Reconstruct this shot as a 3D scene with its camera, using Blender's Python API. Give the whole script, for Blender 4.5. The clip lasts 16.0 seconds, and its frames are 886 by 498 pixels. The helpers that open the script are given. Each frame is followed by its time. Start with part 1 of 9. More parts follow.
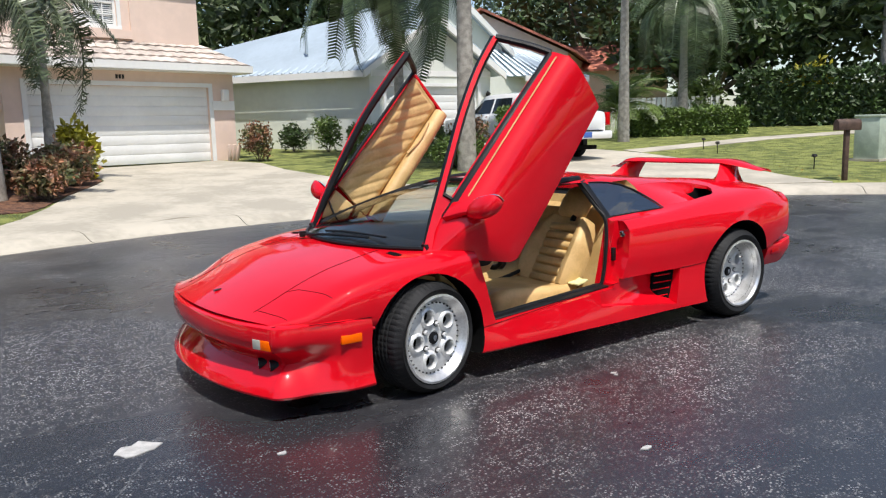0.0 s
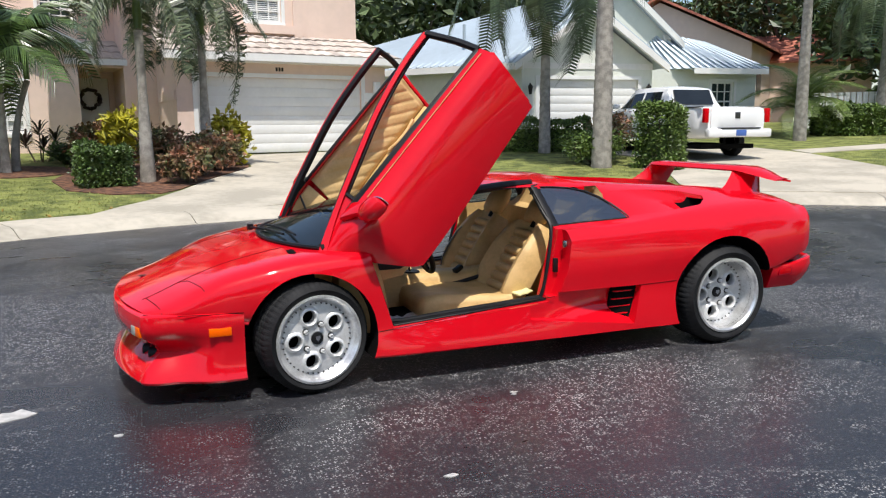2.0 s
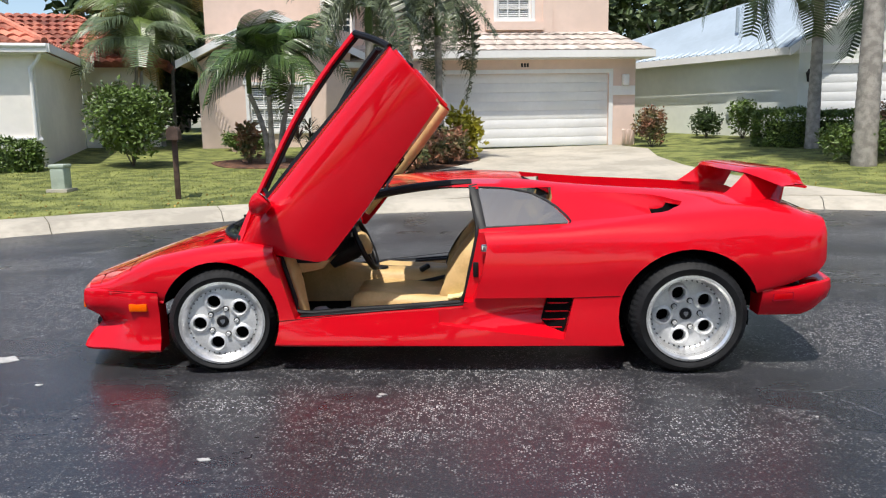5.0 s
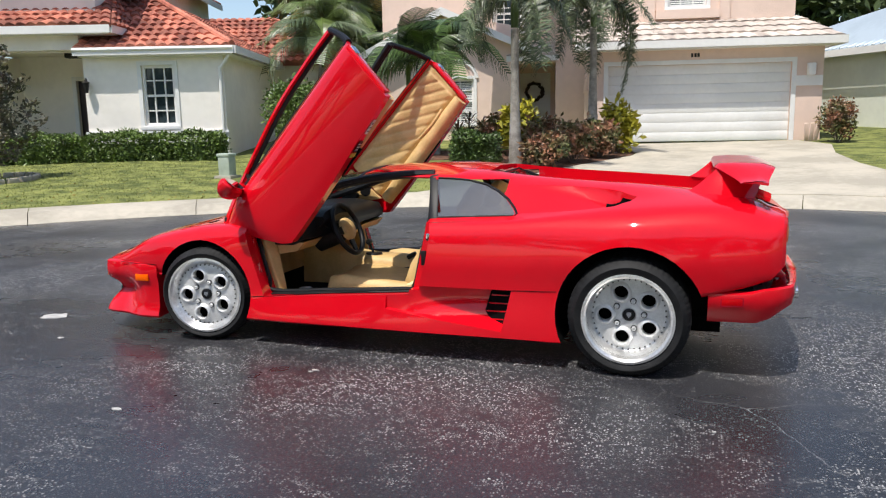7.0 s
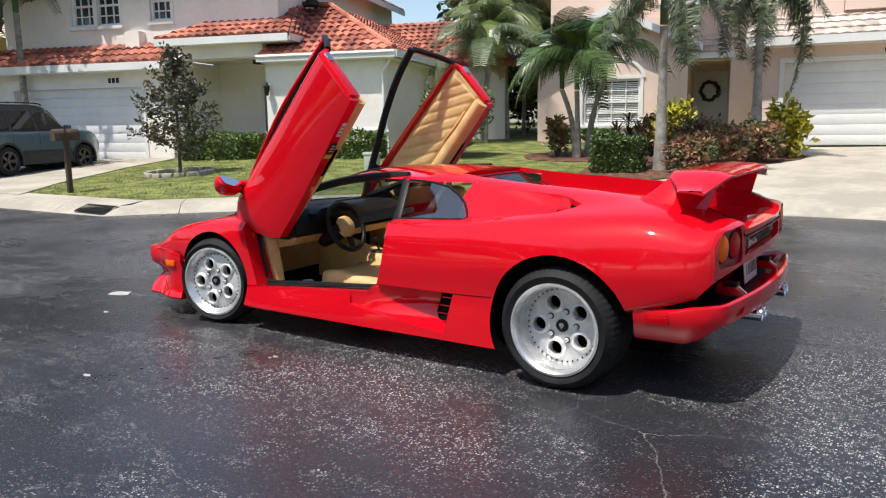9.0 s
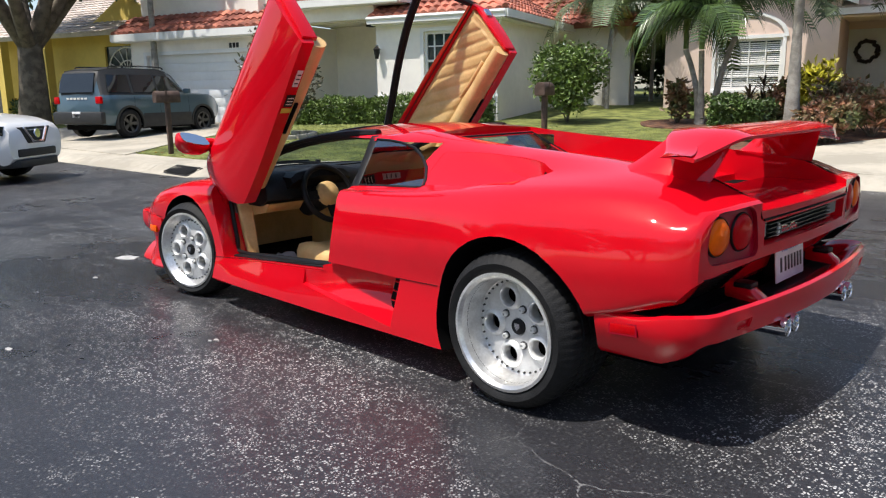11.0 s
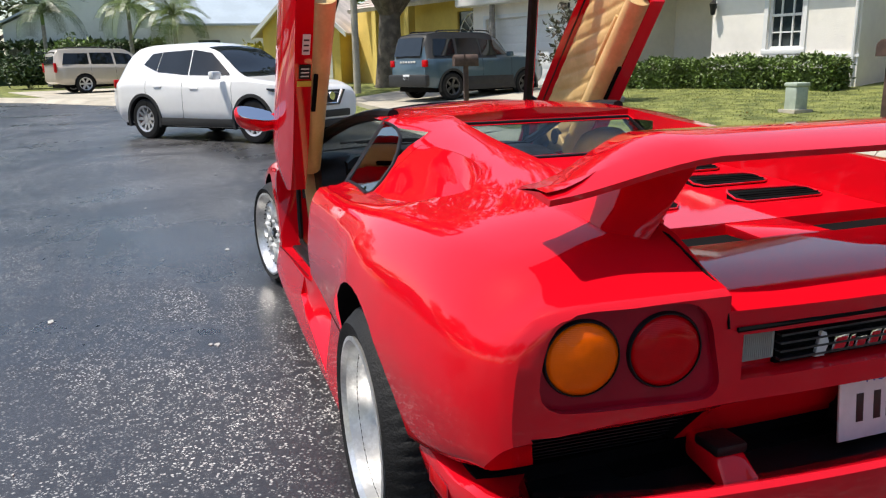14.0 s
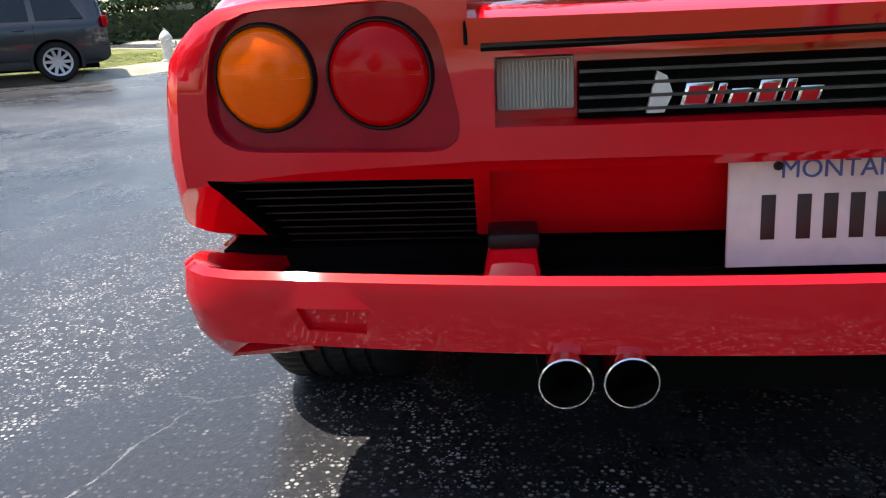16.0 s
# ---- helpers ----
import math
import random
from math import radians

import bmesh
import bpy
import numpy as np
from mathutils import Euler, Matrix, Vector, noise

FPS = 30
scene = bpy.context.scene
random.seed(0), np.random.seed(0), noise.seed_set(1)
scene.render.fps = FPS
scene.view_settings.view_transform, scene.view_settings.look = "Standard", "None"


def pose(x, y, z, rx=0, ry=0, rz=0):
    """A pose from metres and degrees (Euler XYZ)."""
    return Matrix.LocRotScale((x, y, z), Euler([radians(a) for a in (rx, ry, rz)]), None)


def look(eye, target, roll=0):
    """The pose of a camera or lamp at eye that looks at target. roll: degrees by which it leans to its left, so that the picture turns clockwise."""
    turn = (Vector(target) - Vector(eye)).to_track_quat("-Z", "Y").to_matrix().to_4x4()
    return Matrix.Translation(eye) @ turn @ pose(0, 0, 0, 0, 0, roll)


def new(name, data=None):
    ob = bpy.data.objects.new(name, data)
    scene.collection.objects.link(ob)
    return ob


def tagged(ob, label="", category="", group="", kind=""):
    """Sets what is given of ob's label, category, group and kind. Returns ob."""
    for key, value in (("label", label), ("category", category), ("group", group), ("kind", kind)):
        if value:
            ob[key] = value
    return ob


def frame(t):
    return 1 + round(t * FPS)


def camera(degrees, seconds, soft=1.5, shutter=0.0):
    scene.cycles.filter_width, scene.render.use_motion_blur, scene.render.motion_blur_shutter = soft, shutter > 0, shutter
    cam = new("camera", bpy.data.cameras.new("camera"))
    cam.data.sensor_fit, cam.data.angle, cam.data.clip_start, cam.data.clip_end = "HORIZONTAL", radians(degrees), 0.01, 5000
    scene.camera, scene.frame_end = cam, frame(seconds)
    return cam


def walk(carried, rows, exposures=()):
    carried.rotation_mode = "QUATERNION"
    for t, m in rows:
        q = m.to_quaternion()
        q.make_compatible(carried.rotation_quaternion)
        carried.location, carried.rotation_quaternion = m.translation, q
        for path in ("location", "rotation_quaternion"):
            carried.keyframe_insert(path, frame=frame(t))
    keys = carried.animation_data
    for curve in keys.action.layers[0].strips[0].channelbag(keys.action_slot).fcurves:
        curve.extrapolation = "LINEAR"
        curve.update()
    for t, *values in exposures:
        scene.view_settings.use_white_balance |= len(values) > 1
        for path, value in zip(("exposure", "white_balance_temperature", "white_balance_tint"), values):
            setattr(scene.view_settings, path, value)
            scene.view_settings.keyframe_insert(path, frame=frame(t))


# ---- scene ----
cam = camera(60.3, 16.0, 1.2)
PATH = [
    (0, (-3.541, -4.123, 1.388), (-2.397, -2.511, 1.081), -1.5),
    (0.5, (-3.181, -4.259, 1.412), (-2.137, -2.583, 1.094), -1.2),
    (1, (-2.802, -4.482, 1.408), (-1.864, -2.746, 1.085), -1.0),
    (1.5, (-2.447, -4.647, 1.4), (-1.62, -2.856, 1.075), -0.7),
    (2, (-2.085, -4.767, 1.404), (-1.378, -2.923, 1.085), -0.5),
    (2.5, (-1.736, -4.914, 1.402), (-1.158, -3.026, 1.087), -0.4),
    (3, (-1.429, -4.995, 1.388), (-0.971, -3.073, 1.079), -0.1),
    (3.5, (-1.056, -4.997, 1.399), (-0.734, -3.047, 1.089), -0.2),
    (5.8, (0.751, -5.11, 1.393), (0.452, -3.16, 1.064), -1.1),
    (6, (0.889, -5.094, 1.382), (0.538, -3.153, 1.053), -1.0),
    (6.5, (1.28, -4.995, 1.36), (0.79, -3.085, 1.029), -1.1),
    (7, (1.618, -4.937, 1.356), (1.005, -3.062, 1.027), -1.1),
    (7.5, (1.989, -4.877, 1.367), (1.25, -3.047, 1.043), -1.2),
    (8, (2.337, -4.716, 1.349), (1.468, -2.943, 1.034), -1.1),
    (8.5, (2.667, -4.568, 1.356), (1.682, -2.856, 1.04), -1.1),
    (10.8, (3.208, -3.362, 1.254), (1.874, -1.921, 0.873), -0.6),
    (11, (3.159, -3.204, 1.24), (1.802, -1.789, 0.845), -0.8),
    (11.5, (3.07, -2.894, 1.235), (1.658, -1.543, 0.806), -0.9),
    (12, (3.032, -2.567, 1.231), (1.557, -1.297, 0.77), -1.0),
    (12.5, (3.03, -2.278, 1.235), (1.468, -1.127, 0.751), -1.0),
    (13, (3.05, -1.962, 1.247), (1.381, -0.977, 0.754), -1.1),
    (13.5, (3.123, -1.628, 1.254), (1.357, -0.824, 0.769), -1.2),
    (14, (3.147, -1.347, 1.248), (1.308, -0.721, 0.774), -1.2),
    (14.5, (3.136, -1.041, 1.253), (1.239, -0.614, 0.786), -1.1),
    (15, (3.183, -0.729, 1.232), (1.257, -0.509, 0.738), -1.1),
    (15.5, (3.132, -0.56, 1.068), (1.207, -0.535, 0.525), -2.2),
    (16, (3.07, -0.442, 0.823), (1.162, -0.594, 0.242), -2.9),
]
EXPO = [(0, 0.32, 6500, 10), (7, 0.33, 6550, 10), (10, 0.42, 6600, 10), (14.5, 0.46, 6800, 10), (15, 0.52, 6900, 10), (15.5, 0.72, 7000, 10), (16, 1.1, 7000, 10)]
walk(cam, [(t, look(eye, target, roll)) for t, eye, target, roll in PATH], EXPO)

# ---- world, sun, exposure ----
world = bpy.data.worlds.new("sky")
scene.world = world
world.use_nodes = True
_nt = world.node_tree
_sky = _nt.nodes.new("ShaderNodeTexSky")
_sky.sky_type, _sky.sun_disc = "NISHITA", False
SUN = Vector((-0.12, -0.42, 1.0)).normalized()
_sky.sun_elevation = math.asin(SUN.z)
_sky.sun_rotation = math.atan2(SUN.x, SUN.y)
_sky.air_density, _sky.dust_density, _sky.ozone_density = 1.0, 1.2, 1.0
_nt.nodes["Background"].inputs[1].default_value = 0.14
_nt.links.new(_sky.outputs[0], _nt.nodes["Background"].inputs[0])
sun = new("sun", bpy.data.lights.new("sun", "SUN"))
sun.data.energy, sun.data.angle, sun.data.color = 4.1, radians(0.55), (1.0, 0.96, 0.9)
sun.rotation_euler = SUN.to_track_quat("Z", "Y").to_euler()


# ---- materials ----
def pbr(name, base, rough=0.5, metal=0.0, var=0.12, scale=4.0, bump=0.0, bscale=60.0, coat=0.0, spec=0.5, second=None, mix=(0.4, 0.62), island=0.0):
    """A surface with variation at two scales and fine relief."""
    m = bpy.data.materials.new(name)
    m.use_nodes = True
    nt = m.node_tree
    b = nt.nodes["Principled BSDF"]
    L = nt.links.new
    tc = nt.nodes.new("ShaderNodeTexCoord")
    n1 = nt.nodes.new("ShaderNodeTexNoise")
    n1.inputs["Scale"].default_value, n1.inputs["Detail"].default_value = scale, 6
    n2 = nt.nodes.new("ShaderNodeTexNoise")
    n2.inputs["Scale"].default_value, n2.inputs["Detail"].default_value = scale * 9, 4
    L(tc.outputs["Object"], n1.inputs["Vector"])
    L(tc.outputs["Object"], n2.inputs["Vector"])
    add = nt.nodes.new("ShaderNodeMath")
    add.operation = "MULTIPLY_ADD"
    L(n2.outputs["Fac"], add.inputs[0])
    add.inputs[1].default_value = 0.35
    L(n1.outputs["Fac"], add.inputs[2])
    ramp = nt.nodes.new("ShaderNodeValToRGB")
    ramp.color_ramp.elements[0].position, ramp.color_ramp.elements[1].position = mix[0] + 0.17, mix[1] + 0.17
    lo = second if second else tuple(c * (1 - var) for c in base)
    hi = tuple(min(1, c * (1 + var * 0.5)) for c in base)
    ramp.color_ramp.elements[0].color, ramp.color_ramp.elements[1].color = (*lo, 1), (*hi, 1)
    L(add.outputs[0], ramp.inputs["Fac"])
    col = ramp.outputs["Color"]
    if island:
        g = nt.nodes.new("ShaderNodeNewGeometry")
        oi = nt.nodes.new("ShaderNodeObjectInfo")
        sm = nt.nodes.new("ShaderNodeMath")
        L(g.outputs["Random Per Island"], sm.inputs[0])
        L(oi.outputs["Random"], sm.inputs[1])
        fr = nt.nodes.new("ShaderNodeMath")
        fr.operation = "FRACT"
        L(sm.outputs[0], fr.inputs[0])
        mr = nt.nodes.new("ShaderNodeMapRange")
        mr.inputs["To Min"].default_value, mr.inputs["To Max"].default_value = 1 - island, 1 + island * 0.6
        L(fr.outputs[0], mr.inputs["Value"])
        hs = nt.nodes.new("ShaderNodeHueSaturation")
        L(mr.outputs["Result"], hs.inputs["Value"])
        L(col, hs.inputs["Color"])
        col = hs.outputs["Color"]
    L(col, b.inputs["Base Color"])
    b.inputs["Roughness"].default_value, b.inputs["Metallic"].default_value = rough, metal
    b.inputs["Specular IOR Level"].default_value = spec
    b.inputs["Coat Weight"].default_value, b.inputs["Coat Roughness"].default_value = coat, 0.06
    if bump:
        n3 = nt.nodes.new("ShaderNodeTexNoise")
        n3.inputs["Scale"].default_value, n3.inputs["Detail"].default_value = bscale, 5
        L(tc.outputs["Object"], n3.inputs["Vector"])
        bp = nt.nodes.new("ShaderNodeBump")
        bp.inputs["Strength"].default_value, bp.inputs["Distance"].default_value = bump, 0.02
        L(n3.outputs["Fac"], bp.inputs["Height"])
        L(bp.outputs["Normal"], b.inputs["Normal"])
    return m


def glass(name, tint, coat=0.045):
    """Thin clear glass: tinted see-through with a mirror coat that grows towards grazing angles."""
    m = bpy.data.materials.new(name)
    m.use_nodes = True
    nt = m.node_tree
    nt.nodes.remove(nt.nodes["Principled BSDF"])
    t = nt.nodes.new("ShaderNodeBsdfTransparent")
    t.inputs["Color"].default_value = (*tint, 1)
    g = nt.nodes.new("ShaderNodeBsdfGlossy")
    g.inputs["Roughness"].default_value = 0.015
    lw = nt.nodes.new("ShaderNodeLayerWeight")
    lw.inputs["Blend"].default_value = 0.5
    pw = nt.nodes.new("ShaderNodeMath")
    pw.operation = "POWER"
    pw.inputs[1].default_value = 5.0
    nt.links.new(lw.outputs["Facing"], pw.inputs[0])
    f = nt.nodes.new("ShaderNodeMath")
    f.operation = "MULTIPLY_ADD"
    f.inputs[1].default_value, f.inputs[2].default_value = 0.7, coat
    nt.links.new(pw.outputs[0], f.inputs[0])
    mx = nt.nodes.new("ShaderNodeMixShader")
    nt.links.new(f.outputs[0], mx.inputs[0])
    nt.links.new(t.outputs[0], mx.inputs[1])
    nt.links.new(g.outputs[0], mx.inputs[2])
    nt.links.new(mx.outputs[0], nt.nodes["Material Output"].inputs["Surface"])
    return m


def lamp_lens(name, base, scale=220.0):
    """A coloured plastic lens with a moulded ribbing."""
    m = pbr(name, base, 0.35, 0, 0.1, 8, 0, 60, 0.3, 0.05)
    nt = m.node_tree
    b = nt.nodes["Principled BSDF"]
    b.inputs["Subsurface Weight"].default_value = 0.0
    tc = nt.nodes.new("ShaderNodeTexCoord")
    w = nt.nodes.new("ShaderNodeTexWave")
    w.bands_direction = "Z"
    w.inputs["Scale"].default_value = scale / 2
    nt.links.new(tc.outputs["Object"], w.inputs["Vector"])
    bp = nt.nodes.new("ShaderNodeBump")
    bp.inputs["Strength"].default_value, bp.inputs["Distance"].default_value = 0.12, 0.002
    nt.links.new(w.outputs["Fac"], bp.inputs["Height"])
    nt.links.new(bp.outputs["Normal"], b.inputs["Normal"])
    return m


RED = pbr("red_paint", (0.62, 0.0035, 0.012), 0.5, 0, 0.05, 1.5, 0.0, 60, 1.0, 0.0)
RED.node_tree.nodes["Principled BSDF"].inputs["Coat Roughness"].default_value = 0.03
BLACK = pbr("black_trim", (0.009, 0.009, 0.010), 0.45, 0, 0.3, 8, 0.1, 200, 0, 0.25)
# near black: puts the shade of openings, gaps and hollows into the colour
VOID = pbr("shade_black", (0.004, 0.004, 0.004), 0.9, 0, 0.3, 5, 0, 60, 0, 0.1)
RUBBER = pbr("tyre_rubber", (0.011, 0.011, 0.0115), 0.65, 0, 0.35, 14, 0.2, 160, 0, 0.3)
ALLOY = pbr("silver_alloy", (0.76, 0.76, 0.75), 0.38, 0.4, 0.12, 12, 0.05, 300)
POLISH = pbr("polished_lip", (0.80, 0.80, 0.79), 0.30, 0.75, 0.12, 10, 0.05, 70, second=(0.62, 0.61, 0.59))
CHROME = pbr("chrome", (0.75, 0.75, 0.76), 0.12, 1.0, 0.05, 10)
TAN = pbr("tan_leather", (0.66, 0.44, 0.19), 0.45, 0, 0.12, 7, 0.2, 240, second=(0.58, 0.375, 0.15))
FLOORCARPET = pbr("dark_carpet", (0.03, 0.024, 0.018), 0.95, 0, 0.3, 22, 0.6, 320)
CARGLASS = glass("tinted_car_glass", (0.84, 0.89, 0.88))
DARKGLASS = pbr("dark_privacy_glass", (0.012, 0.015, 0.017), 0.04, 0, 0.2, 3, 0, 60, 0.0, 0.6)
SMOKE = glass("smoked_quarter_glass", (0.38, 0.43, 0.44), 0.24)
MIRROR = pbr("mirror_glass", (0.85, 0.87, 0.9), 0.02, 1.0, 0.02, 3)
AMBER = lamp_lens("amber_lens", (1.0, 0.13, 0.0))
REDLENS = lamp_lens("red_lens", (0.50, 0.0, 0.003))
DARKRED = pbr("dark_red_plastic", (0.34, 0.001, 0.014), 0.3, 0, 0.12, 8, 0, 60, 0.5, 0.1)
CLEARLENS = lamp_lens("clear_ribbed_lens", (0.40, 0.39, 0.34), 1400)
GRAPHITE = pbr("graphite_metal", (0.10, 0.10, 0.10), 0.4, 0.8, 0.3, 9)
PLATE = pbr("plate_enamel", (0.74, 0.74, 0.74), 0.35, 0, 0.1, 5)
INK = pbr("plate_ink", (0.03, 0.02, 0.02), 0.5, 0, 0.1, 5)
BLUEINK = pbr("blue_ink", (0.06, 0.13, 0.4), 0.5, 0, 0.1, 5)
PAPER = pbr("paper_sticker", (0.72, 0.70, 0.66), 0.6, 0, 0.1, 20)
YELLOWINK = pbr("yellow_sticker", (0.7, 0.5, 0.06), 0.5, 0, 0.1, 20)


# ---- mesh helpers ----
class M:
    """Collects vertices and faces of one mesh."""

    def __init__(self):
        self.v, self.f, self.mi = [], [], []

    def add(self, v, f, mi=0):
        k = len(self.v)
        self.v += [tuple(p) for p in v]
        self.f += [[i + k for i in q] for q in f]
        self.mi += [mi] * len(f)
        return self

    def box(self, c, s, m=None, mi=0):
        x, y, z = (a / 2 for a in s)
        v = [Vector(p) for p in ((-x, -y, -z), (x, -y, -z), (x, y, -z), (-x, y, -z), (-x, -y, z), (x, -y, z), (x, y, z), (-x, y, z))]
        m = m or Matrix.Identity(4)
        v = [Vector(c) + m.to_3x3() @ p for p in v]
        return self.add(v, [(3, 2, 1, 0), (4, 5, 6, 7), (0, 1, 5, 4), (1, 2, 6, 5), (2, 3, 7, 6), (3, 0, 4, 7)], mi)

    def prism(self, poly, a, b, axis="y", mi=0):
        """A polygon in the plane across the axis, drawn out from a to b."""
        def put(p, h):
            return {"x": (h, p[0], p[1]), "y": (p[0], h, p[1]), "z": (p[0], p[1], h)}[axis]
        n = len(poly)
        v = [put(p, a) for p in poly] + [put(p, b) for p in poly]
        f = [list(range(n)), list(range(2 * n - 1, n - 1, -1))] + [(i, i + n, (i + 1) % n + n, (i + 1) % n) for i in range(n)]
        return self.add(v, f, mi)

    def hull2(self, a, b, mi=0):
        """Two loops of equal length joined into a solid."""
        n = len(a)
        return self.add(list(a) + list(b), [list(range(n)), list(range(2 * n - 1, n - 1, -1))] + [(i, i + n, (i + 1) % n + n, (i + 1) % n) for i in range(n)], mi)

    def loft(self, loops, caps=True, mi=0, closed=True):
        n = len(loops[0])
        v = [p for l in loops for p in l]
        f = []
        for k in range(len(loops) - 1):
            for i in range(n if closed else n - 1):
                j = (i + 1) % n
                f.append((k * n + i, k * n + j, (k + 1) * n + j, (k + 1) * n + i))
        if caps and closed:
            f.append(list(range(n - 1, -1, -1)))
            f.append(list(range((len(loops) - 1) * n, len(loops) * n)))
        return self.add(v, f, mi)

    def tube(self, path, r, n=8, mi=0, flat=1.0, caps=True):
        path = [Vector(p) for p in path]
        loops = []
        up = Vector((0, 0, 1))
        rs = r if isinstance(r, (list, tuple)) else [r] * len(path)
        for i, p in enumerate(path):
            d = (path[min(i + 1, len(path) - 1)] - path[max(i - 1, 0)]).normalized()
            if abs(d.dot(up)) > 0.98:
                up = Vector((1, 0, 0)) if abs(d.x) < 0.9 else Vector((0, 1, 0))
            s = d.cross(up).normalized()
            u = s.cross(d).normalized()
            up = u
            loops.append([p + rs[i] * (math.cos(2 * math.pi * k / n) * s + flat * math.sin(2 * math.pi * k / n) * u) for k in range(n)])
        return self.loft(loops, caps, mi)

    def lathe(self, prof, n=48, m=None, mi=0, closed=False):
        """A profile of (radius, height) turned round the local y axis."""
        m = m or Matrix.Identity(4)
        loops = [[m @ Vector((r * math.cos(2 * math.pi * k / n), h, r * math.sin(2 * math.pi * k / n))) for k in range(n)] for r, h in prof]
        if closed:
            loops.append(loops[0])
            return self.loft(loops, False, mi)
        return self.loft(loops, True, mi)

    def grid(self, rows, mi=0):
        n = len(rows[0])
        v = [p for r in rows for p in r]
        return self.add(v, [(i * n + j, i * n + j + 1, (i + 1) * n + j + 1, (i + 1) * n + j) for i in range(len(rows) - 1) for j in range(n - 1)], mi)

    def slab(self, rows, off, mi=0):
        """A sheet of points with thickness off (a vector)."""
        off = Vector(off)
        n, k = len(rows[0]), len(rows)
        v = [Vector(p) for r in rows for p in r]
        w = [p + off for p in v]
        f = [(i * n + j, i * n + j + 1, (i + 1) * n + j + 1, (i + 1) * n + j) for i in range(k - 1) for j in range(n - 1)]
        N = n * k
        g = [tuple(N + a for a in reversed(q)) for q in f]
        rim = [i for i in range(n)] + [i * n + n - 1 for i in range(1, k)] + [(k - 1) * n + j for j in range(n - 2, -1, -1)] + [i * n for i in range(k - 2, 0, -1)]
        h = [(rim[i], rim[i] + N, rim[(i + 1) % len(rim)] + N, rim[(i + 1) % len(rim)]) for i in range(len(rim))]
        return self.add(v + w, f + g + h, mi)

    def mesh(self, name, mats, smooth=35, bevel=0.0, seg=2, merge=0.0):
        me = bpy.data.meshes.new(name)
        me.from_pydata(self.v, [], self.f)
        for m in mats if isinstance(mats, (list, tuple)) else [mats]:
            me.materials.append(m)
        if any(self.mi):
            me.polygons.foreach_set("material_index", self.mi)
        bm = bmesh.new()
        bm.from_mesh(me)
        if merge:
            bmesh.ops.remove_doubles(bm, verts=bm.verts, dist=merge)
        bmesh.ops.recalc_face_normals(bm, faces=bm.faces)
        if bevel:
            es = [e for e in bm.edges if len(e.link_faces) == 2 and e.calc_face_angle(0) > radians(28)]
            bmesh.ops.bevel(bm, geom=es, offset=bevel, segments=seg, affect="EDGES", profile=0.5, clamp_overlap=True)
        bm.to_mesh(me)
        bm.free()
        finish(me, smooth)
        return me

    def islands(self):
        """The connected pieces, each as a collector of its own."""
        root = list(range(len(self.v)))

        def find(i):
            while root[i] != i:
                root[i] = root[root[i]]
                i = root[i]
            return i
        for f in self.f:
            for i in f[1:]:
                root[find(i)] = find(f[0])
        out = {}
        for f, mi in zip(self.f, self.mi):
            m, ids = out.setdefault(find(f[0]), (M(), {}))
            for i in f:
                if i not in ids:
                    ids[i] = len(m.v)
                    m.v.append(self.v[i])
            m.f.append([ids[i] for i in f])
            m.mi.append(mi)
        return [m for m, _ in out.values()]

    def obs(self, name, mats, parent=None, **k):
        """Each connected piece as one object."""
        return [m.ob(name, mats, parent, **k) for m in self.islands()]

    def ob(self, name, mats, parent=None, label="", **k):
        o = new(name, self.mesh(name, mats, **k))
        o.parent = parent
        if label:
            o["label"] = label
        return o


def finish(me, smooth=35):
    me.polygons.foreach_set("use_smooth", [bool(smooth)] * len(me.polygons))
    if smooth:
        me.set_sharp_from_angle(angle=radians(smooth))
    me.update()


def part(name, me, parent, label="", m=None):
    """A mesh as one object under a thing or under a part."""
    o = new(name, me)
    o.parent = parent
    if m is not None:
        o.matrix_local = m
    if label:
        o["label"] = label
    return o


def thing(name, label, category, group="", kind="", at=(0, 0, 0), rz=0):
    o = new(name)
    o.empty_display_size = 0.2
    o.matrix_world = pose(*at, 0, 0, rz)
    return tagged(o, label, category, group, kind)


def carve(me, cutters, smooth=35):
    """The mesh with the solids of the cutters taken away; cut faces keep the cutter's material."""
    o = new("carved", me)
    tmp = []
    for c in cutters:
        co = new("cutter", c)
        tmp.append(co)
        md = o.modifiers.new("cut", "BOOLEAN")
        md.operation, md.object, md.solver = "DIFFERENCE", co, "EXACT"
        md.material_mode = "TRANSFER"
    bpy.context.view_layer.update()
    dg = bpy.context.evaluated_depsgraph_get()
    res = bpy.data.meshes.new_from_object(o.evaluated_get(dg), preserve_all_data_layers=False, depsgraph=dg)
    for x in (o, *tmp):
        bpy.data.objects.remove(x)
    bm = bmesh.new()
    bm.from_mesh(res)
    bmesh.ops.dissolve_degenerate(bm, edges=bm.edges, dist=1e-5)
    bm.to_mesh(res)
    bm.free()
    finish(res, smooth)
    return res


